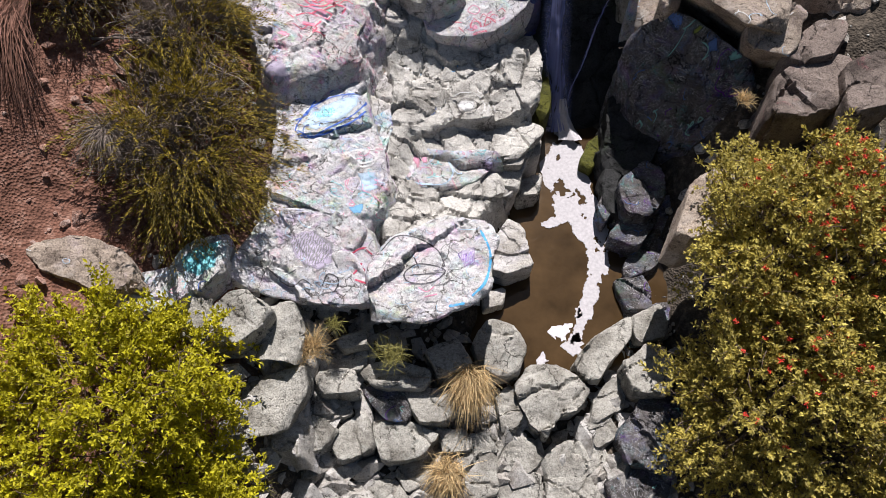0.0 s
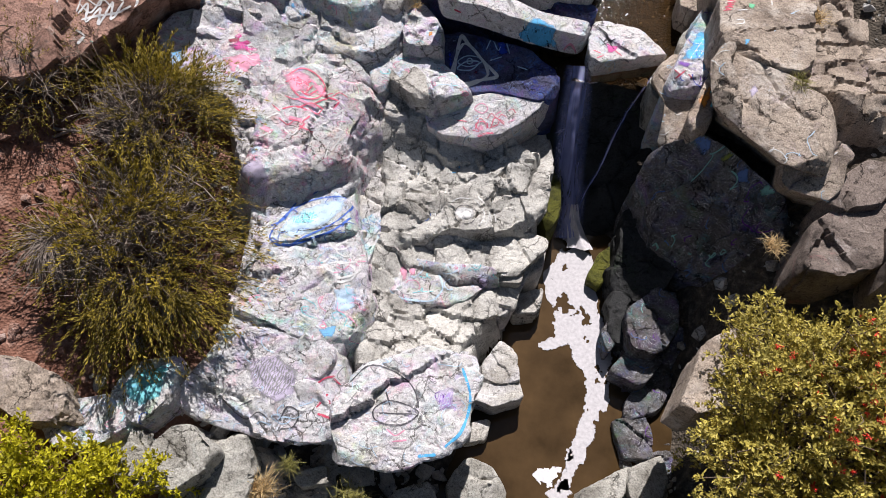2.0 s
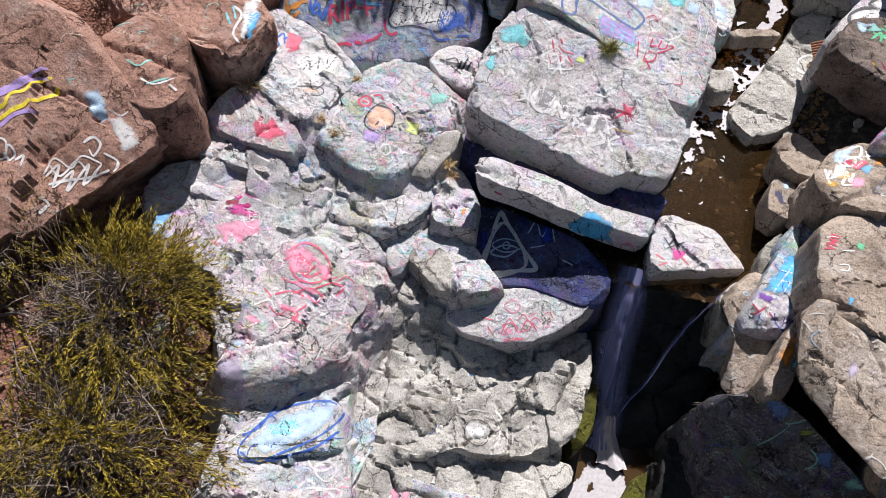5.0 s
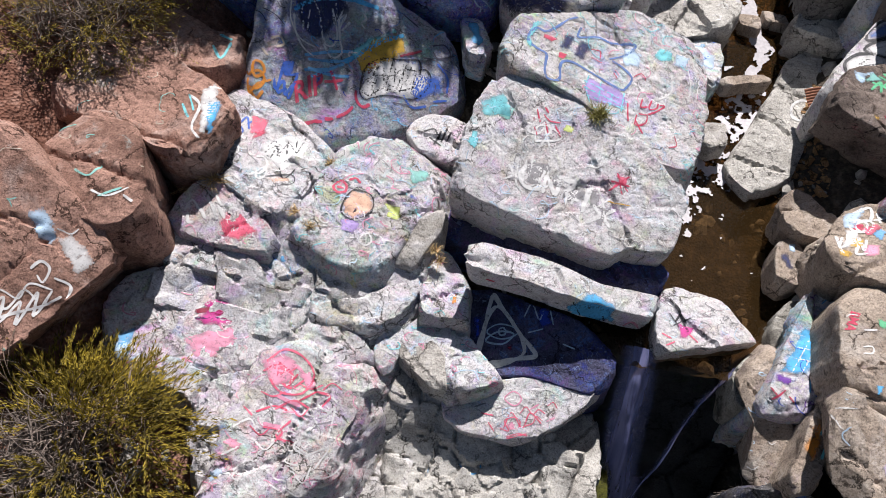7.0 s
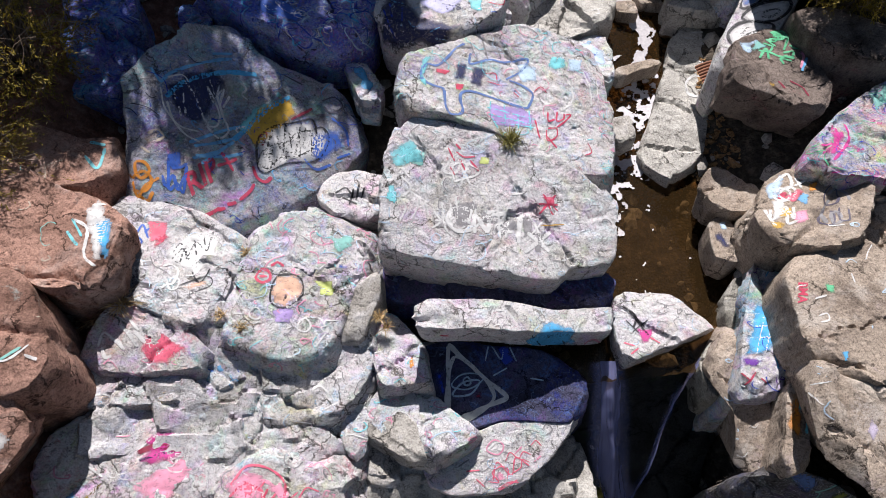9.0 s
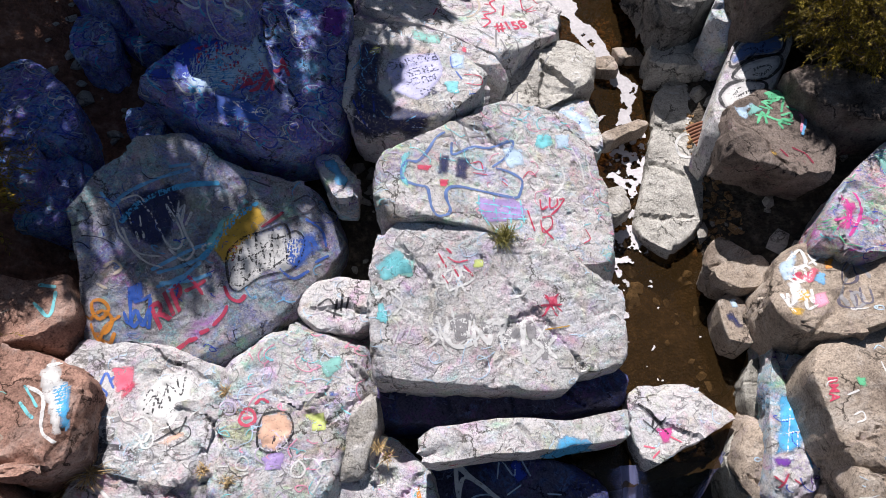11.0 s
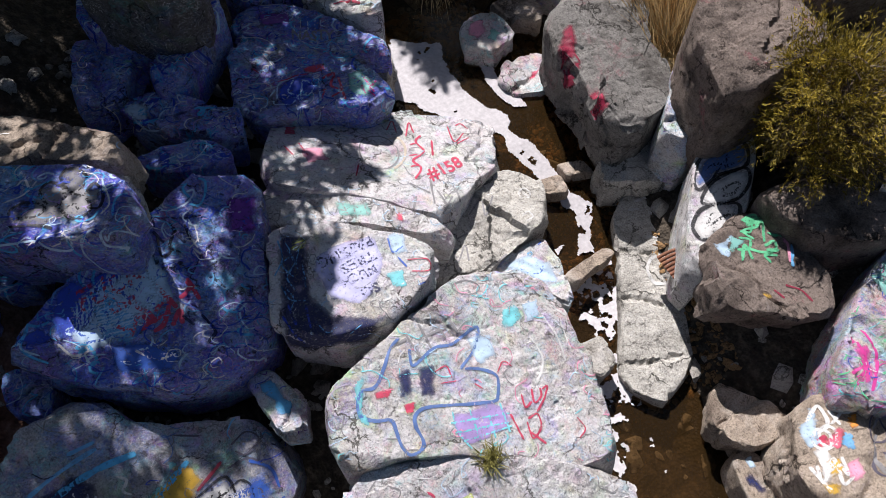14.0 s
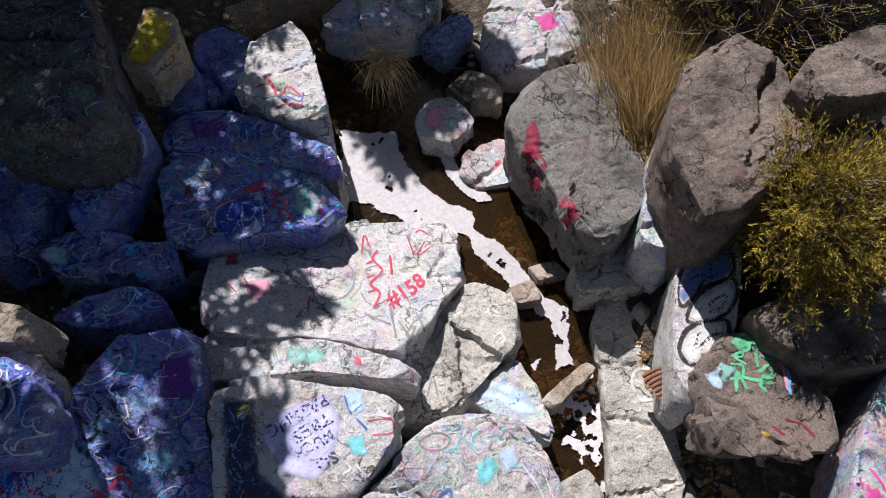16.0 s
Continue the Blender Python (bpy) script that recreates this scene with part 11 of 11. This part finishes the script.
lines("col_q6", "black", 0.045, [[(5.88, 17.69), (6.10, 17.68), (5.88, 17.52)], [(6.26, 17.75), (6.12, 17.62), (6.27, 17.60)], [(5.89, 17.30), (6.06, 17.34), (6.17, 17.29), (6.02, 17.20), (5.85, 17.22)], [(5.60, 17.07), (5.44, 16.92), (5.73, 16.95), (5.84, 16.91)], [(5.49, 16.90), (5.46, 16.73)]])
lines("col_q6", "steel", 0.022, [[(5.88, 18.38), (6.05, 18.20), (6.32, 18.27)], [(6.00, 18.42), (6.06, 18.14)], [(6.12, 18.42), (5.92, 18.19)]])
patch("big_q1", "wine", [(4.93, 20.50), (5.15, 20.58), (5.12, 20.24), (4.95, 20.05), (4.84, 20.19)])
patch("big_q1", "wine", [(4.87, 20.06), (5.06, 20.02), (4.94, 19.67), (4.76, 19.65)])
patch("big_q1", "red", [(4.82, 19.30), (4.98, 19.36), (5.00, 19.12), (4.75, 18.90), (4.64, 18.97)])
lines("big_q1", "wine", 0.03, [[(4.88, 20.35), (4.86, 19.96), (4.82, 19.63)], [(5.04, 20.37), (5.05, 20.02)], [(4.88, 19.36), (4.85, 19.00), (4.69, 18.88)]])
patch("pink_long", "pink", [(-2.96, 10.88), (-2.67, 11.08), (-2.47, 10.98), (-2.49, 10.68), (-2.68, 10.53), (-2.82, 10.64)])
patch("pink_long", "pink", [(-2.42, 10.81), (-2.28, 10.92), (-2.12, 10.75), (-2.26, 10.59)])
patch("pink_long", "pinkred", [(-2.78, 10.84), (-2.66, 10.93), (-2.59, 10.80), (-2.68, 10.71)])
patch("pink_long", "pink", [(-3.17, 9.71), (-3.05, 9.84), (-2.87, 9.77), (-2.94, 9.61)])
patch("pink_long", "lilacpale", [(-3.41, 8.85), (-3.18, 8.97), (-3.03, 8.80), (-3.16, 8.68)])
patch("pink_long", "paleblue", [(-3.29, 9.31), (-3.10, 9.45), (-2.99, 9.32), (-3.16, 9.20)])
lines("pink_long", "pinkred", 0.019, [[(-2.87, 10.73), (-2.70, 10.89), (-2.55, 10.81), (-2.45, 10.90)], [(-2.83, 10.46), (-2.66, 10.44), (-2.52, 10.54)], [(-2.42, 10.35), (-2.26, 10.27), (-2.17, 10.40)], [(-2.86, 10.00), (-2.70, 9.92), (-2.61, 10.02)], [(-3.01, 10.22), (-2.86, 10.13)], [(-2.38, 10.69), (-2.20, 10.66), (-2.05, 10.76)], [(-2.04, 10.69), (-1.94, 10.81), (-1.79, 10.76)]])
patch("orange_w", "orange", [(4.36, 10.76), (4.56, 11.21), (4.69, 11.27), (4.62, 10.90), (4.44, 10.55)])
lines("orange_w", "cyan", 0.03, [[(4.59, 10.99), (4.66, 11.14)], [(4.62, 10.81), (4.57, 10.67)]])
patch("dark_w6", "steel", [(4.31, 10.33), (4.56, 10.30), (4.69, 10.12), (4.61, 10.01), (4.44, 10.15)])
patch("dark_w6", "olive", [(4.76, 9.97), (5.00, 10.01), (5.04, 9.90), (4.85, 9.86)])
patch("dark_w6", "teal", [(5.38, 9.50), (5.60, 9.54), (5.82, 9.40), (5.81, 9.32), (5.52, 9.37)])
patch("dark_w6", "steel", [(5.07, 9.75), (5.22, 9.76), (5.31, 9.58), (5.16, 9.62)])
patch("tan_w5", "lilacpale", [(4.90, 10.48), (5.06, 10.61), (5.12, 10.47), (4.98, 10.33)])
lines("left_1", "black", 0.035, [[(-3.40, 19.42), (-3.32, 19.54), (-3.25, 19.42), (-3.17, 19.54)], [(-3.30, 19.28), (-3.22, 19.33)]])
lines("eye_i", "white", 0.053, [[(0.13, 12.65), (0.35, 12.42), (0.62, 12.13), (0.91, 11.84)], [(0.91, 11.84), (0.50, 11.72), (0.04, 11.58)], [(0.04, 11.58), (0.07, 12.03), (0.13, 12.65)]])
lines("slab_j", "pinkred", 0.015, [[(0.49, 10.75), (0.64, 10.73), (0.56, 10.86), (0.69, 10.93), (0.79, 10.88), (0.77, 10.76)], [(0.77, 10.99), (0.85, 11.10), (0.96, 11.01), (1.04, 11.09), (1.14, 11.04)], [(0.85, 10.82), (0.98, 10.89), (1.01, 10.99), (1.11, 10.94)], [(0.61, 10.64), (0.78, 10.71), (0.92, 10.70)], [(1.16, 11.16), (1.24, 11.22), (1.31, 11.14)]])
patch("slab_j", "pink", [(0.57, 10.81), (0.70, 10.88), (0.77, 10.76), (0.64, 10.69)])
lines("slab_j", "white", 0.015, [[(0.51, 11.13), (0.68, 11.25), (0.87, 11.20)], [(0.95, 11.31), (1.12, 11.39), (1.32, 11.33)], [(0.26, 10.99), (0.38, 11.06)]])
lines("eve_q7", "green", 0.038, [[(5.77, 16.70), (6.00, 16.71), (5.93, 16.55), (5.70, 16.55), (5.76, 16.39)], [(6.08, 16.63), (5.86, 16.31)], [(6.16, 16.55), (6.29, 16.41), (6.11, 16.30)], [(5.58, 16.33), (5.74, 16.18), (5.98, 16.13)]])
patch("eve_q7", "pink", [(6.20, 16.35), (6.22, 16.25), (6.09, 16.13), (6.07, 16.22)])
patch("eve_q7", "teal", [(5.47, 16.55), (5.66, 16.43), (5.46, 16.29), (5.35, 16.38)])
lines("eve_q7", "wine", 0.03, [[(5.72, 15.67), (5.87, 15.53), (5.90, 15.35)], [(5.53, 15.67), (5.59, 15.52)]])
# navy graffiti on left and front, which also paints in their shade
patch("slab_c", "navy", [(-0.09, 18.78), (0.28, 18.60), (0.07, 17.80), (0.23, 17.44), (0.87, 17.18), (0.51, 16.92), (-0.12, 17.05), (-0.48, 17.24)])
lines("slab_c", "skyblue", 0.015, [[(-0.03, 18.60), (-0.01, 18.42), (-0.16, 18.31), (-0.07, 18.10)], [(0.11, 18.45), (0.01, 18.24), (0.04, 17.98)], [(-0.21, 18.00), (-0.16, 17.81), (-0.29, 17.63)], [(0.00, 17.43), (0.09, 17.24), (0.25, 17.29)], [(0.34, 17.13), (0.50, 17.18)]])
lines("slab_c", "cobalt", 0.026, [[(-0.35, 17.65), (-0.29, 17.39), (-0.21, 17.20)], [(-0.25, 17.77), (-0.23, 17.48)], [(-0.05, 17.69), (-0.08, 17.38)]])
patch("rip", "cobalt", [(3.30, 17.08), (3.97, 16.90), (4.03, 16.51), (3.39, 16.31), (3.22, 16.70)])
lines("big_g", "white", 0.022, [[(0.34, 14.25), (0.34, 13.88), (0.54, 13.93), (0.55, 14.08), (0.44, 14.07)], [(0.72, 14.24), (0.63, 13.88), (0.85, 14.08), (0.84, 13.89)], [(1.01, 14.09), (1.15, 14.11), (1.04, 13.96), (1.16, 13.85), (0.96, 13.79)], [(1.35, 14.09), (1.24, 13.73)], [(1.46, 14.08), (1.64, 13.68)], [(1.70, 14.00), (1.37, 13.69)]])
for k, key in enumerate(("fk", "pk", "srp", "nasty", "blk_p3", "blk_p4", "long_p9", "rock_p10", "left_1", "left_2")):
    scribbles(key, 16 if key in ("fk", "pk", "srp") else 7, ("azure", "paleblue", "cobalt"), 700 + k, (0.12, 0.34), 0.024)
SCRAWLED = dict(
    white=(16, ("gray", "paleblue", "white", "gray")), pastel=(14, ("white", "paleblue", "gray", "pink", "cyan", "lilacpale")), pink=(16, ("white", "pink", "gray", "white")),
    cyan=(8, ("white", "skyblue", "blue")), blue=(22, ("cobalt", "skyblue", "azure", "paleblue", "blue", "lilac", "white")), bluepaint=(8, ("white", "cobalt", "violet")), multi=(12, ("magenta", "cyan", "white", "cobalt", "green")),
    rip=(7, ("steel", "gray", "skyblue", "navy", "cobalt")), letters=(4, ("gray", "white")), dark=(6, ("steel", "teal", "violet")), red=(3, ("tan", "teal")), tan=(3, ("white", "paleblue")), grey=(2, ("white", "gray")))
for i, (key, ob) in enumerate(list(ROCKS.items())):
    style = ROCK_STYLE[key]
    if style in SCRAWLED:
        n, cols = SCRAWLED[style]
        big = min(1.6, max(0.25, (ob.dimensions.x * ob.dimensions.y) / 4.0)) if ob.dimensions.x else 1
        n = int(n * big)
        if n:
            scribbles(key, n, cols, 900 + i)
